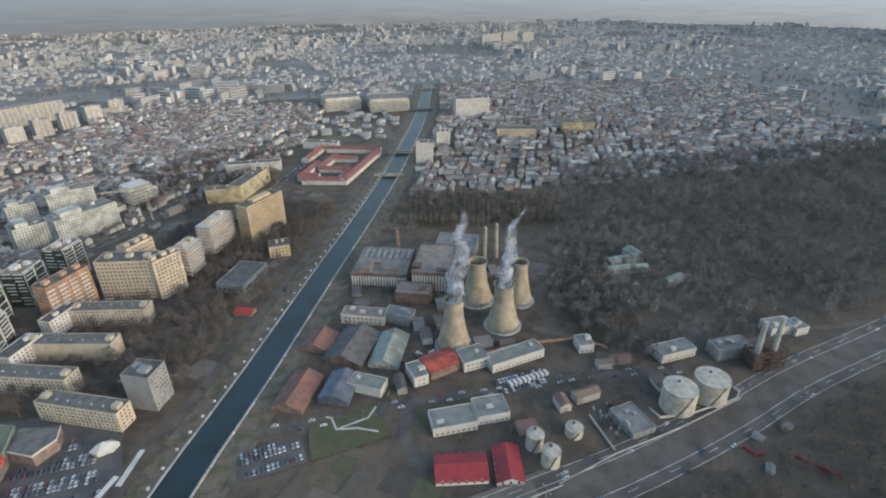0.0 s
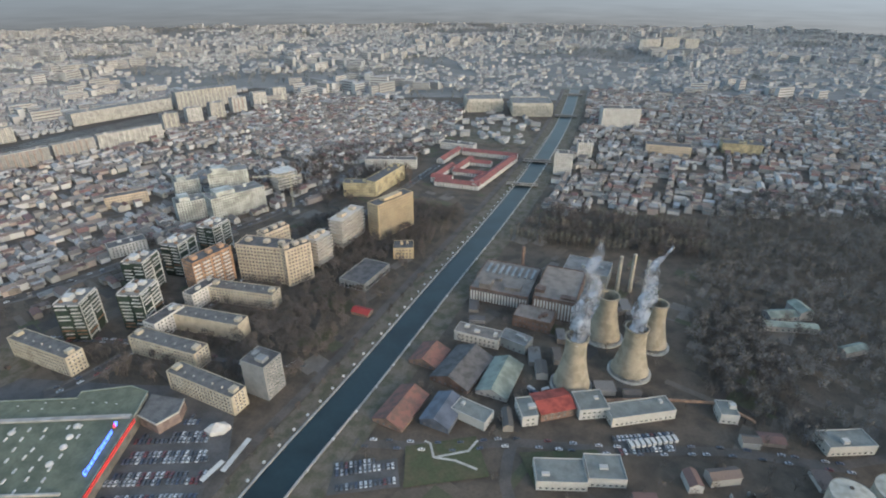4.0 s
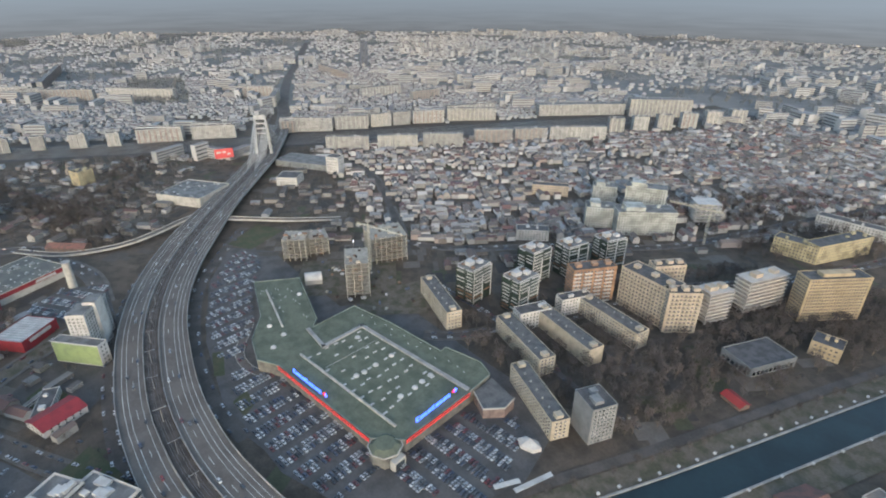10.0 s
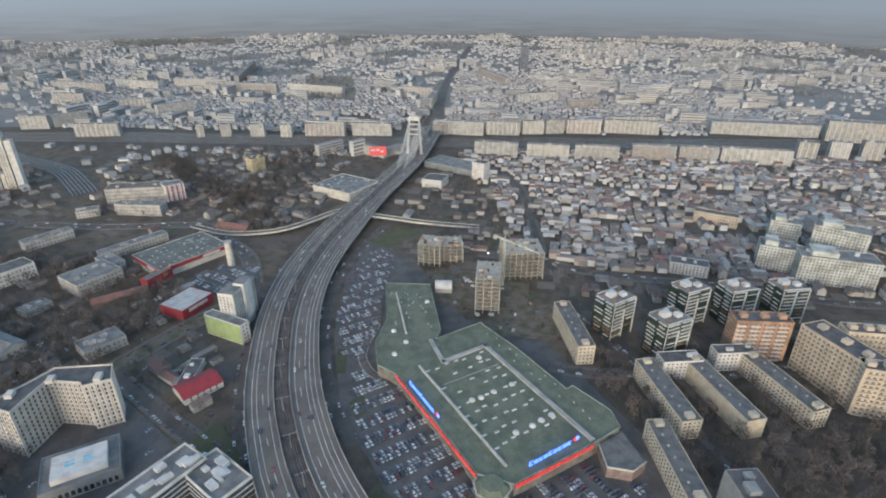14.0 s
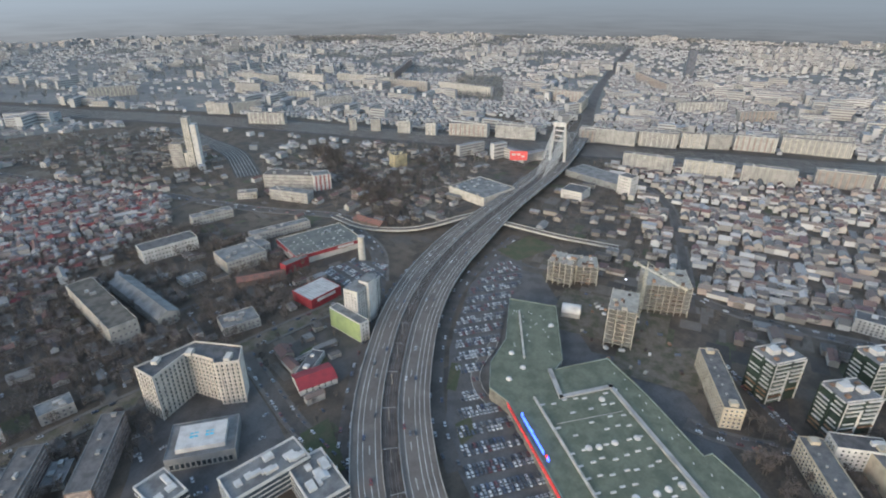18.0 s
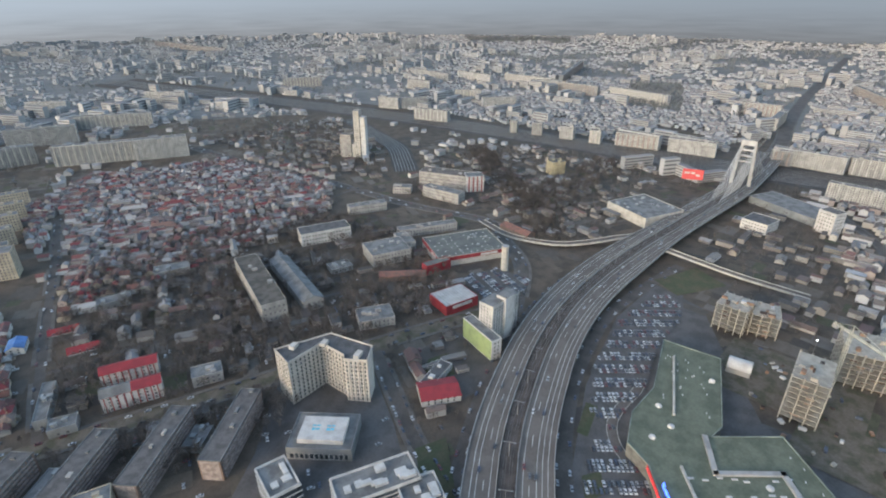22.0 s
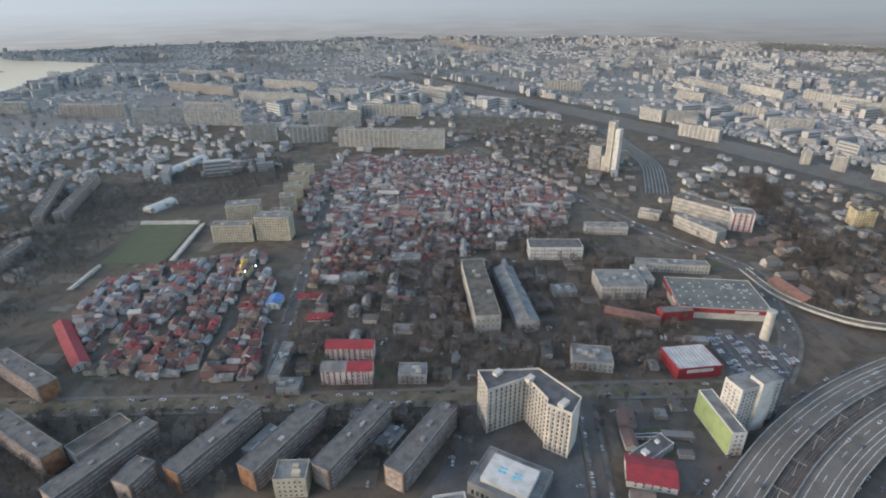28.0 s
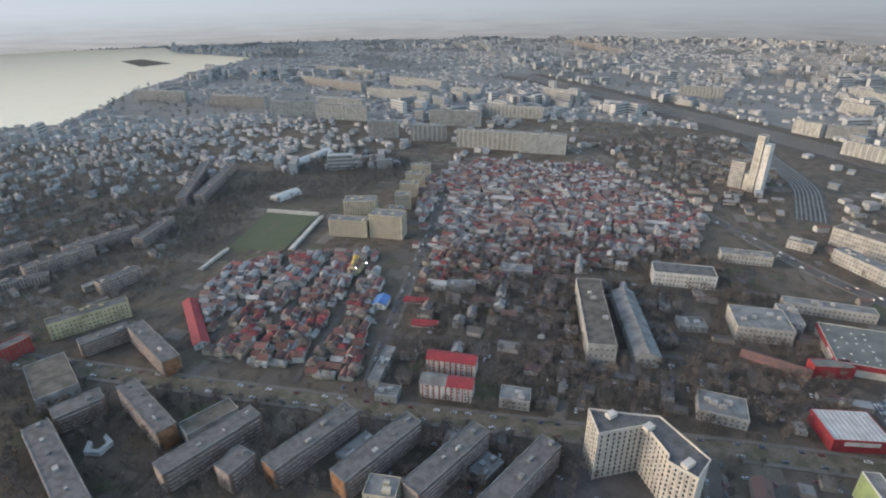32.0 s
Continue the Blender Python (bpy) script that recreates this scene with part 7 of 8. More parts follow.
# ---- raised pipe bridge behind the long shed ----
pb = base("pipe_bridge", 0, 0, 0, "raised rusty pipe bridge on steel posts", "pipe bridge")
PIPE = [(19, 319), (62, 332), (105, 339), (123, 326)]
for a, b in zip(PIPE, PIPE[1:]):
    a, b = Vector((*a, 0)), Vector((*b, 0))
    for o_, r_ in ((-0.8, 0.5), (0.5, 0.35)):
        s = Soup()
        s.bar(a + Vector((0, o_, 5.6)), b + Vector((0, o_, 5.6)), r_)
        part("pipe", s, M["rawbrown"], pb)
    n_ = int((b - a).length / 8)
    for k in range(n_):
        p = a.lerp(b, (k + 0.5) / n_)
        s = Soup()
        s.box(p.x - 0.2, p.x + 0.2, p.y - 0.2, p.y + 0.2, 0, 5.2)
        part("post", s, M["rustbrown"], pb)

# ---- coaches, containers and small sheds on the yard by the green block, and vans at the works ----
def van(x, y, deg, L_, label, mat, z=0.3):
    e = base("van" if L_ < 8 else "coach", x, y, deg, label, "van" if L_ < 8 else "coach", "parked vans" if L_ < 8 else "parked coaches", z)
    s = Soup()
    s.box(-L_ / 2, L_ / 2 - 0.5, -1.15, 1.15, 0.5, 2.9)
    s.box(L_ / 2 - 0.5, L_ / 2, -1.1, 1.1, 0.5, 2.0)
    part("body", s, M[mat], e)
    s = Soup()
    s.box(-L_ / 2 + 0.6, L_ / 2 - 0.9, -1.18, 1.18, 1.6, 2.4)
    part("glazing", s, M["glass"], e)
    for wx in (-L_ * 0.3, L_ * 0.32):
        for wy in (-1.0, 1.0):
            s = Soup()
            s.tube(wx, wy, 0, 0.9, 0.4, 0.4, 8)
            part("wheel", s, M["tyre"], e)


rnd = random.Random(9)
for k in range(6):
    van(-414 + 3.4 * k, -24 - 3.0 * k, 130 + rnd.uniform(-3, 3), 11, "long white coach parked in a yard", "white")
for k in range(9):
    van(46 + 3.3 * k, 290 + 1.5 * k, 115, 5.2, "white delivery van in a row at the works", "white", 0.58)
for k in range(8):
    van(0 + rnd.uniform(-22, 24), 322 + rnd.uniform(-8, 8), rnd.uniform(0, 180), 6, "pale lorry among works buildings", rnd.choice(("white", "sheet", "blue")))

# ---- the city's mass of houses, blocks and trees ----
rng = np.random.default_rng(7)


def inside(P, poly):
    poly = np.asarray(poly, float)
    x, y = P[:, 0], P[:, 1]
    r = np.zeros(len(P), bool)
    for (x0, y0), (x1, y1) in zip(poly, np.roll(poly, -1, 0)):
        c = ((y0 > y) != (y1 > y)) & (x < (x1 - x0) * (y - y0) / (y1 - y0 + 1e-12) + x0)
        r ^= c
    return r


def is_free(P, pad=5.0, boxes=True, lines=True):
    ok = np.ones(len(P), bool)
    if boxes:
        for x, y, a, b, t in TAKEN:
            d = P - (x, y)
            u, v = d[:, 0] * math.cos(t) + d[:, 1] * math.sin(t), -d[:, 0] * math.sin(t) + d[:, 1] * math.cos(t)
            ok &= ~((abs(u) < a + pad) & (abs(v) < b + pad))
    if lines:
        for q, half in LINES:
            for i in range(len(q) - 1):
                a, b = q[i], q[i + 1]
                ab = b - a
                t = np.clip(((P - a) @ ab) / max(ab @ ab, 1e-9), 0, 1)
                ok &= np.hypot(*(P - a - t[:, None] * ab).T) > half + pad * 0.6
    return ok


def soup_mesh(name, V, F, mat_ids, mats):
    """V: n x k x 3 points; F: list of faces of the pattern; one mesh for all n copies."""
    n, k = V.shape[:2]
    me = bpy.data.meshes.new(name)
    loops = np.concatenate([np.array(f) for f in F])
    sizes = np.array([len(f) for f in F])
    L = (loops[None, :] + (np.arange(n) * k)[:, None]).ravel()
    tot = np.tile(sizes, n)
    me.vertices.add(n * k)
    me.vertices.foreach_set("co", V.astype(np.float32).ravel())
    me.loops.add(len(L))
    me.loops.foreach_set("vertex_index", L.astype(np.int32))
    me.polygons.add(len(tot))
    me.polygons.foreach_set("loop_start", np.concatenate([[0], np.cumsum(tot)[:-1]]).astype(np.int32))
    me.polygons.foreach_set("loop_total", tot.astype(np.int32))
    for m in mats:
        me.materials.append(m)
    me.polygons.foreach_set("material_index", np.tile(np.array(mat_ids, np.int32), n))
    me.polygons.foreach_set("use_smooth", [False] * len(tot))
    me.update(calc_edges=True)
    me.validate()
    return me


G = Soup()
G.gable(0, 0, 1, 1, 0, 1, 0.5, 0.03)


def houses(name, P, label, mats, size=(10.0, 7.8), height=(3.2, 7.0), ang=None, rise=0.3, flat=0.0, long=0.0):
    """Gabled houses in one mesh."""
    n = len(P)
    if not n:
        return None
    L, W = rng.uniform(0.8, 1.5, n) * size[0], rng.uniform(0.75, 1.3, n) * size[1]
    L = np.where(rng.random(n) < long, L * rng.uniform(1.5, 2.6, n), L)
    h = rng.uniform(*height, n)
    rs = W * rise * rng.uniform(0.6, 1.3, n) * (rng.random(n) > flat) + 0.15
    a = rng.normal(0, 0.06, n) + (rng.integers(0, 2, n) * math.pi / 2) + (rng.uniform(0, math.pi, n) if ang is None else ang)
    T = np.array(G.v)
    x, y = T[None, :, 0] * L[:, None], T[None, :, 1] * W[:, None]
    z = T[None, :, 2]
    zz = np.where(z <= 1, z * h[:, None], h[:, None] + (z - 1) / 0.5 * rs[:, None])
    V = np.stack([P[:, :1] + x * np.cos(a)[:, None] - y * np.sin(a)[:, None], P[:, 1:2] + x * np.sin(a)[:, None] + y * np.cos(a)[:, None], zz], -1)
    me = soup_mesh(name, V, G.f, G.m, mats)
    return tagged(new(name, me), label, "houses", "", "stuff")


def boxes(name, P, label, L, W, h, a, mats):
    T = np.array([(x, y, z) for z in (0, 1) for x, y in ((-.5, -.5), (.5, -.5), (.5, .5), (-.5, .5))])
    F = [(0, 1, 5, 4), (1, 2, 6, 5), (2, 3, 7, 6), (3, 0, 4, 7)]
    V1 = np.stack([P[:, :1] + T[None, :, 0] * L[:, None] * np.cos(a)[:, None] - T[None, :, 1] * W[:, None] * np.sin(a)[:, None], P[:, 1:2] + T[None, :, 0] * L[:, None] * np.sin(a)[:, None] + T[None, :, 1] * W[:, None] * np.cos(a)[:, None], T[None, :, 2] * h[:, None]], -1)
    # walls, roof, and four bands of windows on each long side
    bands = []
    for k in range(4):
        for sg in (-1, 1):
            z0, z1 = (k + 0.35) / 4.1, (k + 0.72) / 4.1
            q = np.array([(-.47, sg * .5, z0), (.47, sg * .5, z0), (.47, sg * .5, z1), (-.47, sg * .5, z1)])
            yy = q[None, :, 1] * W[:, None] + sg * 0.07
            bands.append(np.stack([P[:, :1] + q[None, :, 0] * L[:, None] * np.cos(a)[:, None] - yy * np.sin(a)[:, None], P[:, 1:2] + q[None, :, 0] * L[:, None] * np.sin(a)[:, None] + yy * np.cos(a)[:, None], q[None, :, 2] * h[:, None]], -1))
    V = np.concatenate([V1, V1[:, 4:]] + bands, 1)
    FB = [tuple(12 + 4 * k + i for i in range(4)) for k in range(8)]
    return tagged(new(name, soup_mesh(name, V, F + [(8, 9, 10, 11)] + FB, [0] * 4 + [1] + [2] * 8, mats + [M["shadedglass"]])), label, "buildings", "", "stuff")


def grid(poly, step, ang, jitter=0.25):
    poly = np.array(poly, float)
    c, r = poly.mean(0), np.hypot(*(poly - poly.mean(0)).T).max()
    k = np.arange(-r, r, step)
    X, Y = np.meshgrid(k, k)
    p = np.stack([X.ravel(), Y.ravel()], -1) + rng.uniform(-jitter, jitter, (X.size, 2)) * step
    t = radians(ang)
    p = p @ np.array([[math.cos(t), math.sin(t)], [-math.sin(t), math.cos(t)]]) + c
    return p[inside(p, poly)]


def trees(name, P, label, hmin=8, hmax=14, K=34, card=0.8, mat="twig", slim=1.0):
    """Bare trees: a tapered trunk with forking limbs and a ragged crown of fine twig sprays."""
    n = len(P)
    if not n:
        return None
    K = int(K * 1.35)
    h = rng.uniform(hmin, hmax, n)
    V, = [np.zeros((n, 15 + 3 * K, 3))]
    R = h * rng.uniform(0.24, 0.36, n) * slim
    for i in range(3):
        t = 2 * math.pi * i / 3
        V[:, i] = np.stack([P[:, 0] + 0.03 * h * math.cos(t), P[:, 1] + 0.03 * h * math.sin(t), 0 * h], -1)
    V[:, 3] = np.stack([P[:, 0], P[:, 1], h * 0.8], -1)
    for j in range(3):
        a = rng.uniform(0, 6.28, n)
        s = 4 + 3 * j
        tip = np.stack([P[:, 0] + np.cos(a) * R * 0.8, P[:, 1] + np.sin(a) * R * 0.8, h * rng.uniform(0.6, 0.9, n)], -1)
        V[:, s] = np.stack([P[:, 0], P[:, 1], h * 0.28], -1)
        V[:, s + 1] = np.stack([P[:, 0], P[:, 1], h * 0.36], -1)
        V[:, s + 2] = tip
    V[:, 13:15] = V[:, 3:4]
    d = rng.normal(size=(n, K, 3))
    d /= np.linalg.norm(d, axis=-1, keepdims=True)
    rr = rng.uniform(0.35, 1.0, (n, K, 1)) ** 0.6
    lump = 0.75 + 0.5 * rng.random((n, 1, 1))
    c = np.stack([P[:, 0], P[:, 1], h * 0.66], -1)[:, None] + d * rr * lump * np.stack([R, R, h * 0.33], -1)[:, None]
    e1, e2 = rng.normal(size=(2, n, K, 3))
    e1 *= (card * 1.2 * rng.uniform(0.5, 1.4, (n, K, 1)) * (h / 11)[:, None, None])
    e2 *= (card * 0.27 * (h / 11)[:, None, None])
    e1 = e1 * 0.6 + d * card * (h / 11)[:, None, None]
    C = np.stack([c - e1 * 0.5 - e2 * 0.5, c + e1, c - e1 * 0.5 + e2 * 0.5], 2).reshape(n, 3 * K, 3)
    V[:, 15:] = C
    F = [(0, 1, 3), (1, 2, 3), (2, 0, 3)] + [(4 + 3 * j, 5 + 3 * j, 6 + 3 * j) for j in range(3)] + [(15 + 3 * i, 16 + 3 * i, 17 + 3 * i) for i in range(K)]
    me = soup_mesh(name, V, F, [0] * 6 + [1] * K, [M["wood"], M[mat]])
    return tagged(new(name, me), label, "trees", "", "stuff")


M["poplar"] = material("poplar_twigs", (0.16, 0.148, 0.115), 0.95, 0.3, 12, 1, tint=(0.12, 0.113, 0.088))
POPLARS = [((-49, 604), (91, 601), 5.5), ((-67, 563), (53, 563), 5.5), ((25, 648), (130, 639), 5.5), ((48, 582), (133, 582), 5.5)]

NOWHERE = [[(900, -1400), (66, -1466), (-38, -1435), (-118, -1593), (-229, -1895), (-411, -2153), (-773, -2644), (-640, -2900), (-520, -3100), (-491, -3534), (272, -3715), (1500, -3300)], [(-225, -553), (-290, -637), (-340, -588), (-272, -507)], [(-92, 255), (-48, 278), (-30, 246), (-80, 222)], [(-24, 268), (25, 286), (44, 268), (-8, 241)], [(-429, 240), (-426, 277), (-377, 263), (-385, 232)], [(-20, 275), (10, 300), (30, 330), (120, 345), (125, 318), (80, 290), (30, 282)], *LOTS.values(),
           [(-235, 150), (-215, 235), (-262, 265), (-400, 242), (-480, 180), (-490, 100), (-330, 80)]]


def cull(P, pad=5.0):
    for q in NOWHERE:
        P = P[~inside(P, q)]
    return P[is_free(P, pad)]


DARK = [[(105, 500), (90, 370), (150, 305), (370, 350), (800, 520), (1100, 800), (700, 880), (184, 763)], [(-3230, -860), (-3200, -300), (-3600, -330), (-3540, -980)], [(-1507, 66), (-1900, 61), (-1900, 212), (-1463, 189)]]
HOUSE_ZONES = [
    ("north", [(-980, 330), (-500, 290), (-420, 470), (-330, 600), (-280, 900), (-700, 980), (-850, 800)], 11.5, 66, ["housewall", "houseroof"]),
    ("barracks_side", [(-420, 800), (-260, 760), (-240, 1000), (-260, 1250), (-700, 1250), (-700, 980)], 12, 75, ["housewall", "houseroof"]),
    ("east_bank", [(-40, 640), (130, 690), (500, 760), (800, 900), (800, 1500), (10, 1500), (-30, 1000)], 12.5, 80, ["housewall", "houseroof"]),
    ("west", [(-340, -360), (-470, -310), (-660, -270), (-780, -330), (-820, -520), (-660, -680), (-520, -640), (-430, -480)], 8.6, 42, ["housewall", "redroofs"]),
    ("southwest", [(-165, -360), (-250, -260), (-330, -380), (-360, -450), (-270, -500), (-215, -500), (-170, -440)], 8.0, 50, ["housewall", "redroofs"]),
    ("mid_west", [(-330, -330), (-420, -420), (-600, -300), (-480, -200), (-400, -230)], 22, 42, ["housewall", "houseroof"]),
    ("rail_side", [(-640, -60), (-700, -150), (-1000, -220), (-1050, 60), (-900, 140), (-720, 40)], 26, 60, ["shedwalls", "shedroofs"]),
    # zones past the railway and in the south: wall and roof colours paled for haze
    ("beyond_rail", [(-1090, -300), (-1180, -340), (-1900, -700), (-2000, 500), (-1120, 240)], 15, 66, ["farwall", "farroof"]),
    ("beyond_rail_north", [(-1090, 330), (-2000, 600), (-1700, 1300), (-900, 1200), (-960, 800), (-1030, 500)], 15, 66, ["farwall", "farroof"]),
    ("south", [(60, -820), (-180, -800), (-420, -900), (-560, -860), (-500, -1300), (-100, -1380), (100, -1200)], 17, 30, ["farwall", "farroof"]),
]
# single houses: a few models, then copies
def house_model(k, L, W, h, wall, roof, hip, label):
    e = base("house", 0, 0, 0, label, "house", "small houses")
    s = Soup()
    rise = W * 0.36
    if hip:
        s.box(-L / 2, L / 2, -W / 2, W / 2, 0, h)
    else:
        s.gable(0, 0, L, W, 0, h, rise, 0.5)
        s.f, s.m = s.f[:4], s.m[:4]
    s.box(L / 2 - 3.2, L / 2 - 0.2, -W / 2 - 1.8, -W / 2, 0, h * 0.6)
    part("wall", s, wall, e)
    s = Soup()
    A, B_ = L / 2 + 0.5, W / 2 + 0.5
    if hip:
        c0, c1 = (-A + B_, 0, h + rise), (A - B_, 0, h + rise)
        s.poly([(-A, -B_, h - 0.1), (A, -B_, h - 0.1), c1, c0]), s.poly([(A, B_, h - 0.1), (-A, B_, h - 0.1), c0, c1])
        s.poly([(A, -B_, h - 0.1), (A, B_, h - 0.1), c1]), s.poly([(-A, B_, h - 0.1), (-A, -B_, h - 0.1), c0])
        s.poly([(-A, -B_, h - 0.1), (-A, B_, h - 0.1), (A, B_, h - 0.1), (A, -B_, h - 0.1)])
    else:
        lo = h - 0.5 * rise / (W / 2)
        for sg in (1, -1):
            s.poly([(-A, sg * B_, lo + 0.2), (A, sg * B_, lo + 0.2), (A, 0, h + rise + 0.2), (-A, 0, h + rise + 0.2)][::-sg])
            s.poly([(-A, sg * B_, lo), (A, sg * B_, lo), (A, sg * B_, lo + 0.2), (-A, sg * B_, lo + 0.2)][::-sg])
    rf = part("roof", s, roof, e)
    s = Soup()
    s.box(L * 0.2, L * 0.2 + 0.9, -0.45, 0.45, h, h + rise + 0.9)
    part("chimney", s, M["brick"], rf)
    return e


HM = [(12, 9, 4.2, "housewarm", "rooftile", 0, "cream house with a red-brown tiled roof"), (10, 9, 5.8, "housegrey", "roofred", 1, "white house with a hipped red sheet roof"), (13, 8, 3.6, "housegrey", "roofgrey", 0, "grey rendered house with a grey sheet roof"), (11, 10, 6.2, "housewarm", "roofbrown", 1, "cream villa with a hipped brown roof"),
      (14, 8.5, 3.8, "housegrey", "rooftile", 0, "long grey house with an old tiled roof"), (9.5, 8, 3.4, "housewarm", "roofgrey", 1, "small cream house with a grey hipped roof"), (12, 10, 6.8, "white", "rooftile", 0, "white two-storey house with a tiled roof")]
M["housewarm"] = material("warm_house_render", (0.31, 0.27, 0.215), 0.9, 0.15, 6, 1, obj=0.25)
M["housegrey"] = material("grey_house_render", (0.25, 0.24, 0.225), 0.9, 0.15, 6, 1, obj=0.25)
M["rooftile"] = material("old_clay_roof", (0.132, 0.064, 0.056), 0.9, 0.3, 4, 0.5, tint=(0.092, 0.056, 0.052), obj=0.3)
M["roofred"] = material("red_sheet_house_roof", (0.165, 0.034, 0.038), 0.7, 0.2, 5, 0.8, obj=0.3)
M["roofgrey"] = material("grey_sheet_house_roof", (0.21, 0.208, 0.205), 0.7, 0.2, 5, 0.8, obj=0.3)
M["roofbrown"] = material("brown_house_roof", (0.12, 0.092, 0.08), 0.8, 0.2, 5, 0.6, obj=0.3)
HOUSES = [house_model(k, L_ * 0.74, W_ * 0.74, h_ * 0.86, M[a_], M[b_], hip, lb) for k, (L_, W_, h_, a_, b_, hip, lb) in enumerate(HM)]
placed = [0] * len(HOUSES)


def single_houses(P, ang):
    for x, y in P:
        k = int(rng.integers(0, len(HOUSES)))
        m = pose(x, y, 0, 0, 0, ang + 90 * int(rng.integers(0, 4)) + rng.normal(0, 4))
        if placed[k]:
            o = copy_thing(HOUSES[k], m)
        else:
            HOUSES[k].matrix_world = m
        placed[k] += 1


for name, poly, step, ang, mats in HOUSE_ZONES:
    P = cull(grid(poly, step, ang), 1.5 if mats[1] == "redroofs" else 4)
    for q in DARK[2:]:
        P = P[~inside(P, q)]
    P = P[rng.random(len(P)) < {"rail_side": 0.22, "south": 0.5, "east_bank": 0.68, "barracks_side": 0.72, "north": 0.8}.get(name, 0.88)]
    gardens = P + rng.uniform(-8, 8, P.shape)
    if "beyond" in name:
        c = np.array([noise.noise(Vector((x / 150, y / 150, 5.5))) for x, y in P])
        big = (c > (0.0 if name != "south" else 0.15)) & (rng.random(len(P)) < 0.13)
        bl = P[big]
        P = P[~big & (c < 0.22)]
        k = len(bl)
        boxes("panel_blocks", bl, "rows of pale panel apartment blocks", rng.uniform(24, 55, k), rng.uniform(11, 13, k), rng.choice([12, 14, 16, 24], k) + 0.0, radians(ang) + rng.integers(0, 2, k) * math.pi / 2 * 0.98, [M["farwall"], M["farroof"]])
    if name in ("southwest", "west"):
        order = np.argsort(np.hypot(P[:, 0] + 200, P[:, 1] + 200))
        k = 150 if name == "southwest" else 60
        single_houses(P[order[:k]], ang)
        P = P[order[k:]]
    houses("house_quarter", P, "dense quarter of small houses with tiled and sheet roofs", [M[m] for m in mats], size=(8.0, 6.2) if mats[1] == "redroofs" else (9.4, 7.2), ang=radians(ang), flat=0.2 if mats[1] == "houseroof" else 0.1, long=0.14 if mats[1] == "houseroof" else 0.05)
    Q = cull(gardens[rng.random(len(gardens)) < (0.9 if mats[1] == "redroofs" or name in ("east_bank", "south") else 0.55)], 2)
    trees("garden_trees", Q, "small bare garden trees between houses", 5, 10, 28 if mats[1] == "redroofs" else 22, 1.15)

# woods among the far quarters, haze painted into the twig colour
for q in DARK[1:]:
    trees("far_woods", grid(q, 15, 30, 0.4), "distant bare woods", 10, 15, 14, 3.0, "hazetwig")

# far city out to the horizon, distance haze painted into its colours
n = 52000
r = np.sqrt(rng.uniform(900 ** 2, 3690 ** 2, n))
t = rng.uniform(radians(40), radians(290), n)
P = np.stack([-60 + r * np.cos(t), 50 + r * np.sin(t)], -1)
for _, poly, *_ in HOUSE_ZONES:
    P = P[~inside(P, poly)]
for q in DARK:
    P = P[~inside(P, q)]
P = cull(P, 8)
c = np.array([noise.noise(Vector((x / 420, y / 420, 0.3))) for x, y in P])
c2 = np.array([noise.noise(Vector((x / 260, y / 260, 7.3))) for x, y in P])
wood = c2 > 0.28
keep = ~wood & (rng.random(len(P)) < np.clip(0.75 + c, 0.15, 1))
block = keep & (c > 0.12) & (rng.random(len(P)) < 0.30)
small = keep & ~block
sm = P[small]
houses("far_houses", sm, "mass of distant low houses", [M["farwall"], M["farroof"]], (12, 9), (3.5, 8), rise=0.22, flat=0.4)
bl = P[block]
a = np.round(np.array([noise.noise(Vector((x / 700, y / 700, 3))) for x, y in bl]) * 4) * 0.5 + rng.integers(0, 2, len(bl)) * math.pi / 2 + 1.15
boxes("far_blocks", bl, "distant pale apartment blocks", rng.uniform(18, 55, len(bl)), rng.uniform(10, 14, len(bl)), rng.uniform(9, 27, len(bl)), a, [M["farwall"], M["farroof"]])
tw = P[wood]
trees("far_woods", tw[::2], "distant bare woods", 10, 16, 12, 3.4, "hazetwig")

# yards: sheds, garages and low workshops in the loose ground between
YARDS = [([(-120, 240), (-90, 480), (60, 520), (80, 330), (200, 320), (140, 250), (20, 240)], 17, 10), ([(-330, -110), (-240, -200), (-300, -300), (-470, -420), (-640, -280), (-620, -130), (-500, -30)], 19, 42), ([(-500, 290), (-420, 300), (-400, 440), (-330, 580), (-450, 560), (-560, 320)], 17, 66),
         ([(-560, 210), (-700, 170), (-960, 280), (-980, 330), (-500, 290)], 20, 66), ([(-700, -40), (-640, 60), (-880, 120), (-1040, 150), (-1080, -60), (-900, -240), (-740, -200)], 20, 50), ([(-230, 20), (-300, 0), (-420, -60), (-470, -10), (-400, 5), (-310, 10)], 18, 40),
         ([(-330, 230), (-470, 240), (-520, 290), (-400, 300)], 18, 75), ([(30, -400), (-150, -520), (-200, -700), (50, -900)], 22, 20), ([(-800, -250), (-900, -250), (-1180, -500), (-900, -700), (-820, -500)], 20, 40)]
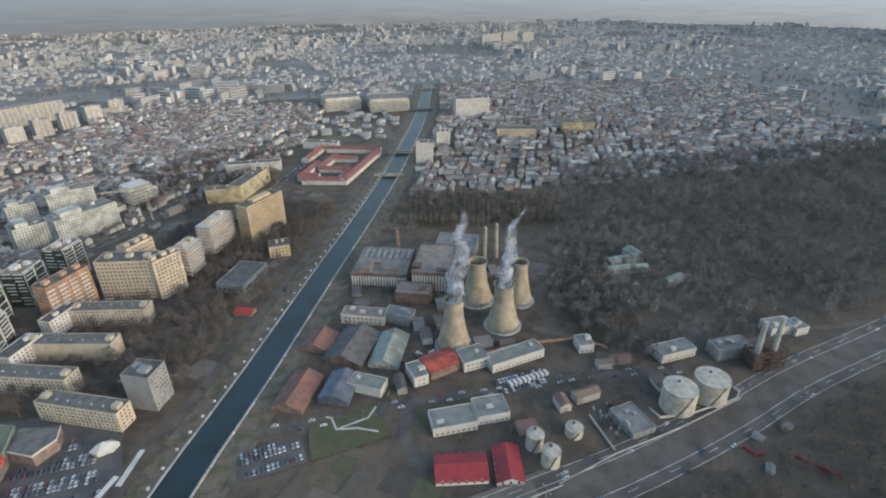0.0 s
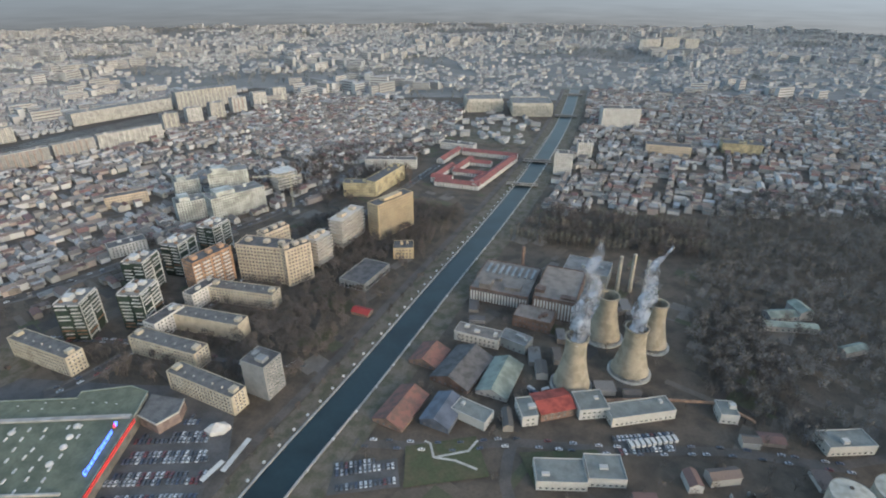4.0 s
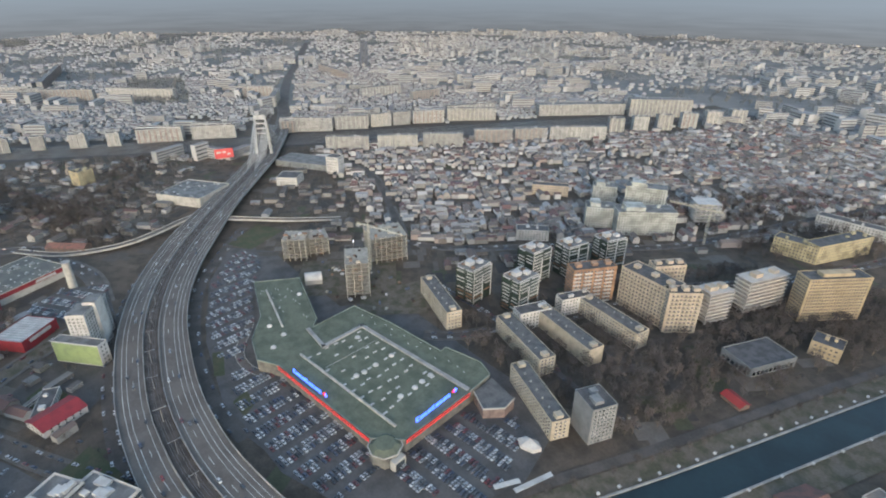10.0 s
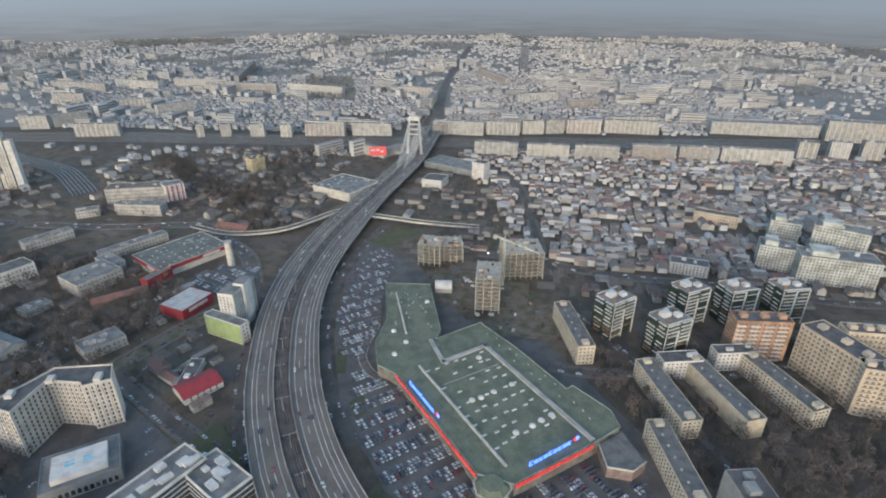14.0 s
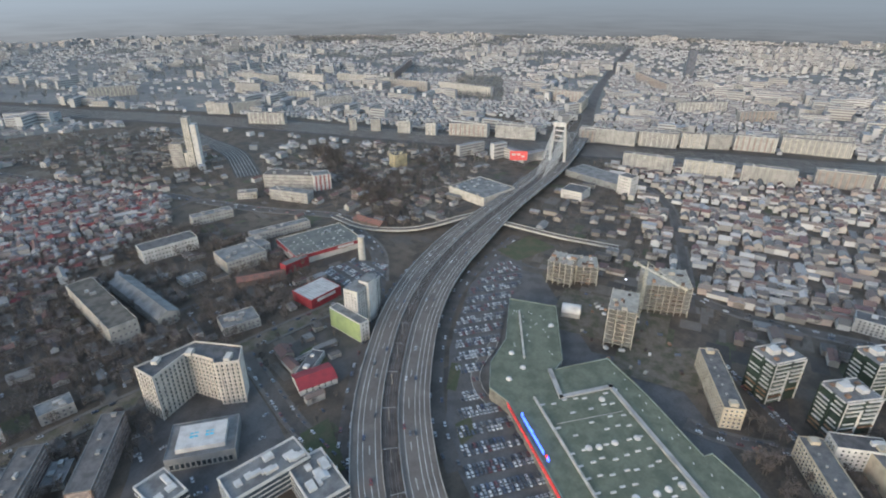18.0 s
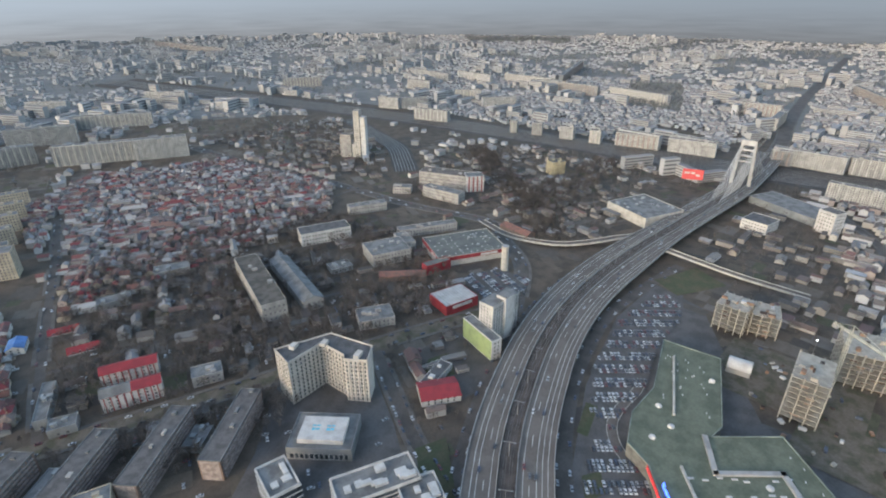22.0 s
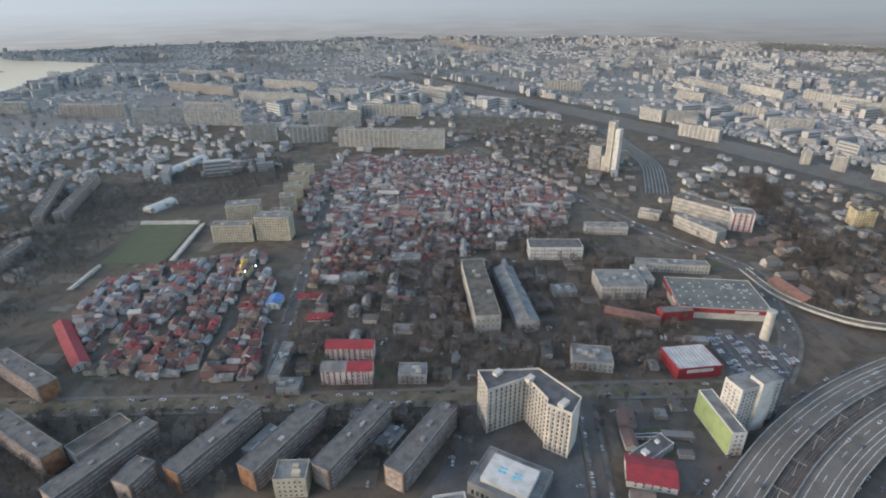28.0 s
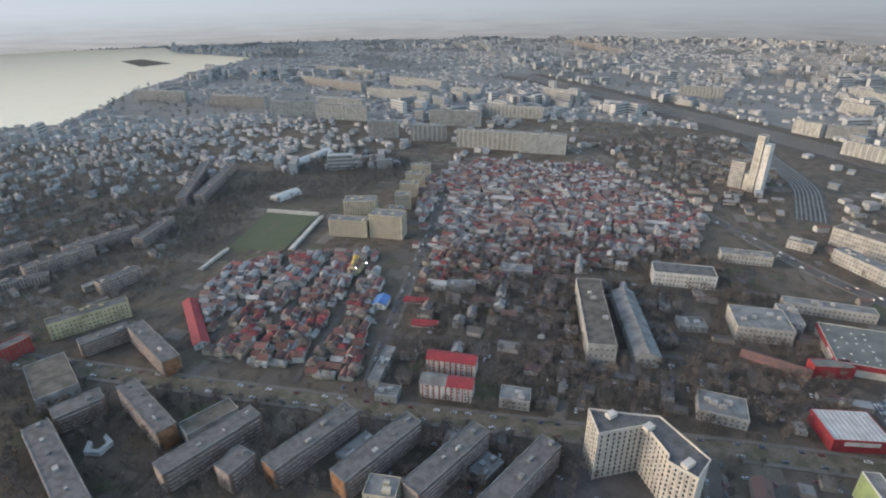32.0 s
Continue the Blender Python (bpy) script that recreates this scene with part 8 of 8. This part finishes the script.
for poly, step, ang in YARDS:
    P = cull(grid(poly, step, ang, 0.4), 5)
    P = P[rng.random(len(P)) < 0.62]
    k = len(P) // 2
    if k > 2:
        houses("yard_sheds", P[:k], "scattered sheds and low workshops with worn roofs", [M["shedwalls"], M["shedroofs"]], (12, 8), (2.6, 5.5), radians(ang), 0.2, 0.3)
        tq = cull(grid(poly, 10, ang, 0.5), 1.5)
        trees("yard_trees", tq[rng.random(len(tq)) < 0.6], "bare trees among yards and workshops", 5, 11, 44, 1.05)
        Q = P[k:]
        n_ = len(Q)
        boxes("low_workshops", Q, "low flat-roofed workshops and garages", rng.uniform(7, 20, n_), rng.uniform(5, 10, n_), rng.uniform(2.6, 6, n_), radians(ang) + rng.integers(0, 2, n_) * math.pi / 2, [M["shedwalls"], M["shedroofs"]])

# patchwork of yards, lawns and paved plots on the ground
pp = cull(np.stack([rng.uniform(-1050, 260, 9000), rng.uniform(-900, 1100, 9000)], -1), 2)
pp = pp[~inside(pp, [(60, 290), (300, 345), (300, -100), (-40, 60)])]
pp = pp[~inside(pp, [(-20, 560), (1000, 500), (1000, 1100), (-20, 1100)])][:3400]
pt = np.where(pp[:, 1] > 150, 1.15, 0.75) + rng.integers(0, 2, len(pp)) * math.pi / 2
pl, pw = rng.uniform(8, 34, len(pp)), rng.uniform(5, 18, len(pp))
T4 = np.array([(-.5, -.5), (.5, -.5), (.5, .5), (-.5, .5)])
zz = 0.035 + 0.00003 * np.arange(len(pp))
V = np.stack([pp[:, :1] + T4[None, :, 0] * pl[:, None] * np.cos(pt)[:, None] - T4[None, :, 1] * pw[:, None] * np.sin(pt)[:, None], pp[:, 1:2] + T4[None, :, 0] * pl[:, None] * np.sin(pt)[:, None] + T4[None, :, 1] * pw[:, None] * np.cos(pt)[:, None], np.repeat(zz[:, None], 4, 1)], -1)
M["plots"] = material("yard_plots", None, 0.95, 0.35, 7, 1.2, island=[(0.076, 0.066, 0.056), (0.102, 0.088, 0.072), (0.066, 0.066, 0.040), (0.094, 0.077, 0.059), (0.118, 0.104, 0.089), (0.056, 0.049, 0.043), (0.082, 0.068, 0.051)])
tagged(new("yard_plots", soup_mesh("yard_plots", V, [(0, 1, 2, 3)], [0], [M["plots"]])), "patchwork of yards, lawns and paved plots", "ground", "", "stuff")

# woods and campus trees
WOODS = [("park", DARK[0], 8.0, 9, 15, 62, 1.15), ("plant_edge", [(-75, 560), (130, 560), (140, 640), (-60, 660)], 7, 10, 16, 56, 1.2),
         ("campus", [(-345, 240), (-225, 240), (-180, 300), (-165, 420), (-130, 620), (-200, 640), (-300, 560), (-330, 400)], 6.5, 8, 14, 95, 0.95),
         ("institute", [(-460, 640), (-300, 600), (-230, 700), (-250, 860), (-400, 860)], 8, 9, 14, 52, 1.2),
         ("hillside", [(120, 195), (200, 236), (270, 276), (360, 322), (620, 430), (620, 100), (140, 60), (90, 150)], 7, 7, 12, 52, 1.1),
         ("rail_wood", [(-690, -40), (-760, 20), (-900, 60), (-1010, 90), (-1000, 30), (-880, -10), (-760, -60)], 8, 8, 13, 52, 1.2),
         ("slabs", [(-60, -240), (-200, -180), (-330, -90), (-350, -125), (-140, -335), (-30, -440), (60, -440)], 6.2, 7, 13, 72, 1.05),
         ("factory_west", [(-250, -200), (-330, -115), (-480, -40), (-560, -70), (-640, -180), (-640, -300), (-520, -400), (-440, -420), (-330, -330), (-280, -270)], 6.2, 7, 13, 54, 1.1),
         ("south_west", [(-40, -420), (-160, -490), (-190, -620), (-360, -760), (60, -1000), (160, -500)], 10, 7, 12, 50, 1.2),
         ("pitch_side", [(-185, -520), (-175, -640), (-300, -800), (-520, -880), (-580, -700), (-440, -650), (-350, -640), (-292, -660), (-215, -560)], 7.5, 6, 11, 44, 1.15),
         ("south_low", [(48, -1268), (-300, -1035), (-254, -789), (-182, -561), (-3, -712)], 13, 7, 12, 40, 1.3),
         ("rail_strip", [(-996.0, -185.0), (-1030.0, -160.0), (-860.0, -62.0), (-739.0, 11.0), (-653.0, 37.0), (-646.0, 10.0), (-746.0, -50.0), (-858.0, -119.0)], 6, 8, 13, 56, 1.15),
         ("plant_east", [(95, 360), (105, 455), (160, 500), (160, 330), (120, 318)], 6, 6, 12, 60, 1.05), ("plant_south", [(66, 290), (89, 320), (165, 318), (145, 294)], 7, 4, 8, 50, 0.9),
         ("verge_wood", [(120, 255), (180, 283), (260, 322), (420, 378), (420, 350), (250, 310), (150, 275)], 7, 4, 9, 44, 1.0),
         ("river_east", [(-130, 250), (-100, 400), (-80, 560), (-60, 560), (-85, 400), (-112, 250)], 8, 6, 10, 70, 0.95)]
for name, poly, step, h0, h1, K, card in WOODS:
    P = cull(grid(poly, step, 20, 0.45), 1.5)
    P += rng.normal(0, 3.0, P.shape)
    gap = np.array([noise.noise(Vector((x / 38, y / 38, 1.7))) for x, y in P]) if len(P) else np.zeros(0)
    P = P[rng.random(len(P)) < np.clip(0.92 + gap * 1.3, 0.25, 1)]
    # park and southern stands get the twig colour with haze painted in
    trees("bare_trees", P, "stand of leafless brown winter trees", h0, h1, K, card, "midhazetwig" if name in ("park", "south_low", "south_west", "pitch_side") else "twig")

# rows of poplars behind the power station
for (x0, y0), (x1, y1), gap_ in POPLARS:
    k = int(math.hypot(x1 - x0, y1 - y0) / gap_)
    u = np.linspace(0, 1, k)[:, None]
    trees("poplar_row", np.array([[x0, y0]]) * (1 - u) + np.array([[x1, y1]]) * u + rng.normal(0, 0.5, (k, 2)), "row of slim pale leafless poplars", 13, 18, 80, 0.85, "poplar", 0.42)

# ---- cars ----
def car_soups():
    b, gl, wh = Soup(), Soup(), Soup()
    prof = [(-2.1, 0.35), (-2.15, 0.85), (-1.2, 0.98), (1.35, 1.0), (2.1, 0.9), (2.1, 0.35)]
    for i in range(len(prof)):
        (x0, z0), (x1, z1) = prof[i], prof[(i + 1) % len(prof)]
        b.poly([(x0, -0.85, z0), (x0, 0.85, z0), (x1, 0.85, z1), (x1, -0.85, z1)][::-1])
    b.poly([(x, -0.85, z) for x, z in prof][::-1])
    b.poly([(x, 0.85, z) for x, z in prof])
    for sx0, sx1, sx2, sx3 in ((-1.2, -1.1, -0.45, -0.55),):
        b.poly([(-1.2, -0.85, 0.98), (-1.2, -0.8, 0.98), (-0.55, -0.62, 1.47), (-0.55, -0.64, 1.47)])
    b.poly([(-0.55, -0.62, 1.47), (0.95, -0.62, 1.47), (0.95, 0.62, 1.47), (-0.55, 0.62, 1.47)])
    lo = [(-1.2, -0.78, 0.98), (1.6, -0.78, 0.98), (1.6, 0.78, 0.98), (-1.2, 0.78, 0.98)]
    hi = [(-0.55, -0.62, 1.46), (0.95, -0.62, 1.46), (0.95, 0.62, 1.46), (-0.55, 0.62, 1.46)]
    for i in range(4):
        gl.poly([lo[i], lo[(i + 1) % 4], hi[(i + 1) % 4], hi[i]])
    return b, gl


def weld(s):
    key, idx = {}, []
    for p in s.v:
        idx.append(key.setdefault(tuple(round(c, 3) for c in p), len(key)))
    s.v, s.f = list(key), [tuple(idx[i] for i in q) for q in s.f]
    return s


cb, cg = (weld(s) for s in car_soups())
wheel = Soup()
for wx in (0,):
    for wy in (0,):
        ring8 = [(wx + 0.32 * math.cos(i * math.pi / 4), wy, 0.32 + 0.32 * math.sin(i * math.pi / 4)) for i in range(8)]
        for a, c_ in zip(ring8, ring8[1:] + ring8[:1]):
            wheel.poly([(a[0], wy - 0.1, a[2]), (c_[0], wy - 0.1, c_[2]), (c_[0], wy + 0.1, c_[2]), (a[0], wy + 0.1, a[2])])
        wheel.poly([(a[0], wy - 0.1, a[2]) for a in ring8])
        wheel.poly([(a[0], wy + 0.1, a[2]) for a in ring8][::-1])
wheel_mesh, glass_mesh = wheel.mesh("wheel", [M["tyre"]]), cg.mesh("windows", [M["glass"]])
COLOURS = [("white", (0.50, 0.50, 0.49)), ("silver", (0.30, 0.31, 0.32)), ("black", (0.03, 0.03, 0.035)), ("dark blue", (0.04, 0.05, 0.10)), ("grey", (0.14, 0.145, 0.15)), ("dark red", (0.17, 0.025, 0.025))]
MODELS = []
for nm, col in COLOURS:
    e = base("car", 0, 0, 0, nm + " parked car on worn asphalt", "car", "parked cars")
    part("body", cb.mesh("body", [material(nm.replace(" ", "_") + "_car_paint", col, 0.35, 0.05, 3, 1, spec=0.5)]), None, e)
    part("glazing", glass_mesh, None, e)
    for wx in (-1.3, 1.35):
        for wy in (-0.78, 0.78):
            o = part("wheel", wheel_mesh, None, e)
            o.location = (wx, wy, 0)
    MODELS.append(e)
made = [False] * len(MODELS)


def rows_in(poly, ang, aisle=15.5, pitch=2.7, fillrate=0.95):
    # double rows of bays with aisles between
    poly = np.array(poly, float)
    t = radians(ang)
    R2 = np.array([[math.cos(t), -math.sin(t)], [math.sin(t), math.cos(t)]])
    c, r = poly.mean(0), np.hypot(*(poly - poly.mean(0)).T).max()
    out = []
    for v in np.arange(-r, r, aisle):
        for dv, turn in ((-2.5, 90), (2.5, 270)):
            for u in np.arange(-r, r, pitch):
                out.append((*(R2 @ (u, v + dv) + c), ang + turn))
    out = np.array(out)
    shrunk = (poly - c) * 0.95 + c
    out = out[inside(out[:, :2], shrunk)]
    out = out[is_free(out[:, :2], 0.5, True, False)]
    return out[rng.random(len(out)) < fillrate]


CARS = []
for key, ang in (("a", 108), ("b", 17), ("c", 108), ("d", 45), ("e", 24), ("f", 20)):
    CARS.append(rows_in(LOTS[key], ang))
near = np.concatenate(CARS[:2])
rest = CARS[2:]
# cars along the streets and on the viaduct
road_cars = []
for line, offs, gap in ((AVENUE, (-16, -12.5, -9.2, 9.2, 12.5, 16), 60), (MAIN, (-5, 5), 14), (STREET_C, (-4.5, 4.5), 9), (STREET_B, (-3, 3), 20), (STREET_D, (-4, 4), 18), (CAMPUS_A, (-3, 3), 10), (CAMPUS_B, (-2, 2), 8), (SIDE_A, (-3.5, 4.2), 16), (SIDE_B, (-3, 3.4), 12), (CAMPUS_C, (-3, 3), 16), (PLANT_RD, (-3, 3), 12)):
    for o in offs:
        q = shift(line, o)
        acc, nxt = 0.0, rng.uniform(5, gap)
        for a_, b_ in zip(q, q[1:]):
            L_ = (b_ - a_).length
            while acc + L_ > nxt:
                p_ = a_.lerp(b_, (nxt - acc) / L_)
                dd = b_ - a_
                road_cars.append((p_.x, p_.y, math.degrees(math.atan2(dd.y, dd.x)) + (180 if o > 0 else 0), p_.z + (0.06 if line is AVENUE else 0.4)))
                nxt += gap * rng.uniform(0.6, 1.8)
            acc += L_
for x, y in cull(np.stack([rng.uniform(-560, -230, 500), rng.uniform(-330, 0, 500)], -1), 3)[:220]:
    road_cars.append((x, y, rng.choice([42, 132]) + rng.normal(0, 4), 0.02))
sel = near[rng.permutation(len(near))]
pick = [(x, y, a_, 0.58) for x, y, a_ in sel[:44]] + [c for c in road_cars if c[3] > 2][:30]
for i, (x, y, a_, z) in enumerate(pick):
    k = int(rng.choice(6, p=[0.24, 0.26, 0.2, 0.1, 0.14, 0.06]))
    m = pose(x, y, z, 0, 0, a_)
    if made[k]:
        copy_thing(MODELS[k], m)
    else:
        MODELS[k].matrix_world = m
        made[k] = True
for k, ok in enumerate(made):
    if not ok:
        MODELS[k].matrix_world = pose(-350 - 3 * k, 95, 0.6)
others = [(x, y, a_, 0.62) for x, y, a_ in sel[44:]] + [(x, y, a_, 0.62) for c in rest for x, y, a_ in c] + [c for c in road_cars if c[3] <= 2] + [c for c in road_cars if c[3] > 2][30:]
others = np.array(others)
allv = np.concatenate([np.array(cb.v), np.array(cg.v)])
ca, sa = np.cos(np.radians(others[:, 2])), np.sin(np.radians(others[:, 2]))
V = np.stack([others[:, :1] + allv[None, :, 0] * ca[:, None] - allv[None, :, 1] * sa[:, None], others[:, 1:2] + allv[None, :, 0] * sa[:, None] + allv[None, :, 1] * ca[:, None], others[:, 3:4] + allv[None, :, 2] - 0.3], -1)
# bodies share one random tint: weld the body by its own copy
tagged(new("parked_cars", soup_mesh("parked_cars", V, cb.f + [tuple(i + len(cb.v) for i in f) for f in cg.f], [0] * len(cb.f) + [1] * len(cg.f), [M["car"], M["glass"]])), "rows of parked cars in many colours", "cars", "", "stuff")

# single trees near the canal and the campus
TREE_MESH = []
for k in range(4):
    me = trees("tree_model", np.array([[0.0, 0.0]]), "x", 10, 12, 110, 1.0)
    data = me.data
    bpy.data.objects.remove(me)
    nf = len(data.polygons)
    co = np.array([v.co[:] for v in data.vertices])
    crown = Soup()
    for p_ in list(data.polygons)[6:]:
        crown.poly([co[i] for i in p_.vertices])
    trunk = Soup()
    hh = co[3][2] / 0.8
    trunk.tube(0, 0, 0, hh * 0.35, 0.24, 0.17, 6)
    trunk.tube(0, 0, hh * 0.35, hh * 0.85, 0.17, 0.04, 6)
    for j in range(6):
        a_ = j * 1.05 + k
        trunk.bar((0, 0, hh * (0.28 + 0.07 * j)), (math.cos(a_) * hh * 0.24, math.sin(a_) * hh * 0.24, hh * (0.52 + 0.07 * j)), 0.07)
    TREE_MESH.append((trunk.mesh("trunk", [M["wood"]]), crown.mesh("crown", [M["twig"]])))
SINGLE = []
for k, (tm, cm) in enumerate(TREE_MESH):
    e = base("bare_tree", 0, 0, 0, "leafless brown tree with a ragged twiggy crown", "tree", "roadside trees")
    part("trunk", tm, None, e)
    part("crown", cm, None, e)
    SINGLE.append([e, False])
spots = []
for line, o, gap in ((RIVER, 24, 9), (MAIN, 10, 9), (MAIN, -10, 9), (STREET_C, 7, 12), (STREET_B, 6, 14), (CAMPUS_A, 7, 10)):
    q = shift(line, o)
    acc, nxt = 0.0, 4.0
    for a_, b_ in zip(q, q[1:]):
        L_ = (b_ - a_).length
        while acc + L_ > nxt:
            p_ = a_.lerp(b_, (nxt - acc) / L_)
            spots.append((p_.x + rng.normal(0, 1), p_.y + rng.normal(0, 1)))
            nxt += gap * rng.uniform(0.7, 1.5)
        acc += L_
spots = np.array(spots)
spots = spots[is_free(spots, 1.0, True, False) & (np.hypot(spots[:, 0] + 120, spots[:, 1] - 50) < 480) & ((spots[:, 1] > 190) | (spots[:, 0] < -140))]
for x, y in spots[rng.permutation(len(spots))[:90]]:
    e, used = SINGLE[int(rng.integers(0, 4))]
    m = pose(x, y, 0, 0, 0, rng.uniform(0, 360)) @ Matrix.Scale(rng.uniform(0.7, 1.15), 4)
    if used:
        o = copy_thing(e, m)
    else:
        e.matrix_world = m
        for q in SINGLE:
            if q[0] is e:
                q[1] = True

# backdrop ring for the far city: haze painted as emission, paler towards the low sun
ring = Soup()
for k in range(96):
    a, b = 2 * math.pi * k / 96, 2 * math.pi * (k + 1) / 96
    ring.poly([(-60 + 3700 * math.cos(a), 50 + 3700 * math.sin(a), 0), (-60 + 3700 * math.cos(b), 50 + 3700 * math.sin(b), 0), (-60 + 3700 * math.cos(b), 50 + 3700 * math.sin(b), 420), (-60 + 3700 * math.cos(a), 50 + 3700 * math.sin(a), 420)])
hz = bpy.data.materials.new("painted_haze")
hz.use_nodes = True
hn, hl = hz.node_tree.nodes, hz.node_tree.links
hb = hn["Principled BSDF"]
hb.inputs["Base Color"].default_value = (0, 0, 0, 1)
hb.inputs["Roughness"].default_value = 1
hb.inputs["Specular IOR Level"].default_value = 0
hg, hs = hn.new("ShaderNodeNewGeometry"), hn.new("ShaderNodeSeparateXYZ")
hl.new(hg.outputs["Position"], hs.inputs[0])


def mist_range(source, f0, f1, t0, t1):
    r = hn.new("ShaderNodeMapRange")
    for k, v in enumerate((f0, f1, t0, t1)):
        r.inputs[k + 1].default_value = v
    hl.new(source, r.inputs[0])
    return r.outputs[0]


def mist_math(op, a, b):
    m = hn.new("ShaderNodeMath")
    m.operation = op
    for k, v in enumerate((a, b)):
        if isinstance(v, float):
            m.inputs[k].default_value = v
        else:
            hl.new(v, m.inputs[k])
    return m.outputs[0]


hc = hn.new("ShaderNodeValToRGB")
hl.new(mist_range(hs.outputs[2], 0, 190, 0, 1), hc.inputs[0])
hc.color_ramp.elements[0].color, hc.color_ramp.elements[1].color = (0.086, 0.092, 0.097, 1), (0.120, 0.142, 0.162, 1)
# rows of roofs and woods, flattened by distance, fading upwards
hv, ht = hn.new("ShaderNodeVectorMath"), hn.new("ShaderNodeTexNoise")
hv.operation = "MULTIPLY"
hv.inputs[1].default_value = (1 / 260, 1 / 260, 1 / 16)
hl.new(hg.outputs["Position"], hv.inputs[0])
hl.new(hv.outputs[0], ht.inputs["Vector"])
ht.inputs["Scale"].default_value, ht.inputs["Detail"].default_value = 1.0, 5
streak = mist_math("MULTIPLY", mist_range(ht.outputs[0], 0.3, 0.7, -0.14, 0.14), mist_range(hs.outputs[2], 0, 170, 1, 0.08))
# sun-side glow painted in: stronger emission towards the sun
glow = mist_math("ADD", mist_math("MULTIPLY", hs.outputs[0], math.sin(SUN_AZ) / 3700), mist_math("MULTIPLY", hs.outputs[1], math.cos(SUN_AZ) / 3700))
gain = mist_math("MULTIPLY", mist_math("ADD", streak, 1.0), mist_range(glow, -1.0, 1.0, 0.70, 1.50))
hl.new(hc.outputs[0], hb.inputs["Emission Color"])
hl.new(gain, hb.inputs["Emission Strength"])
structure("backdrop", ring, hz, "backdrop ring of the far city with painted haze", "backdrop")
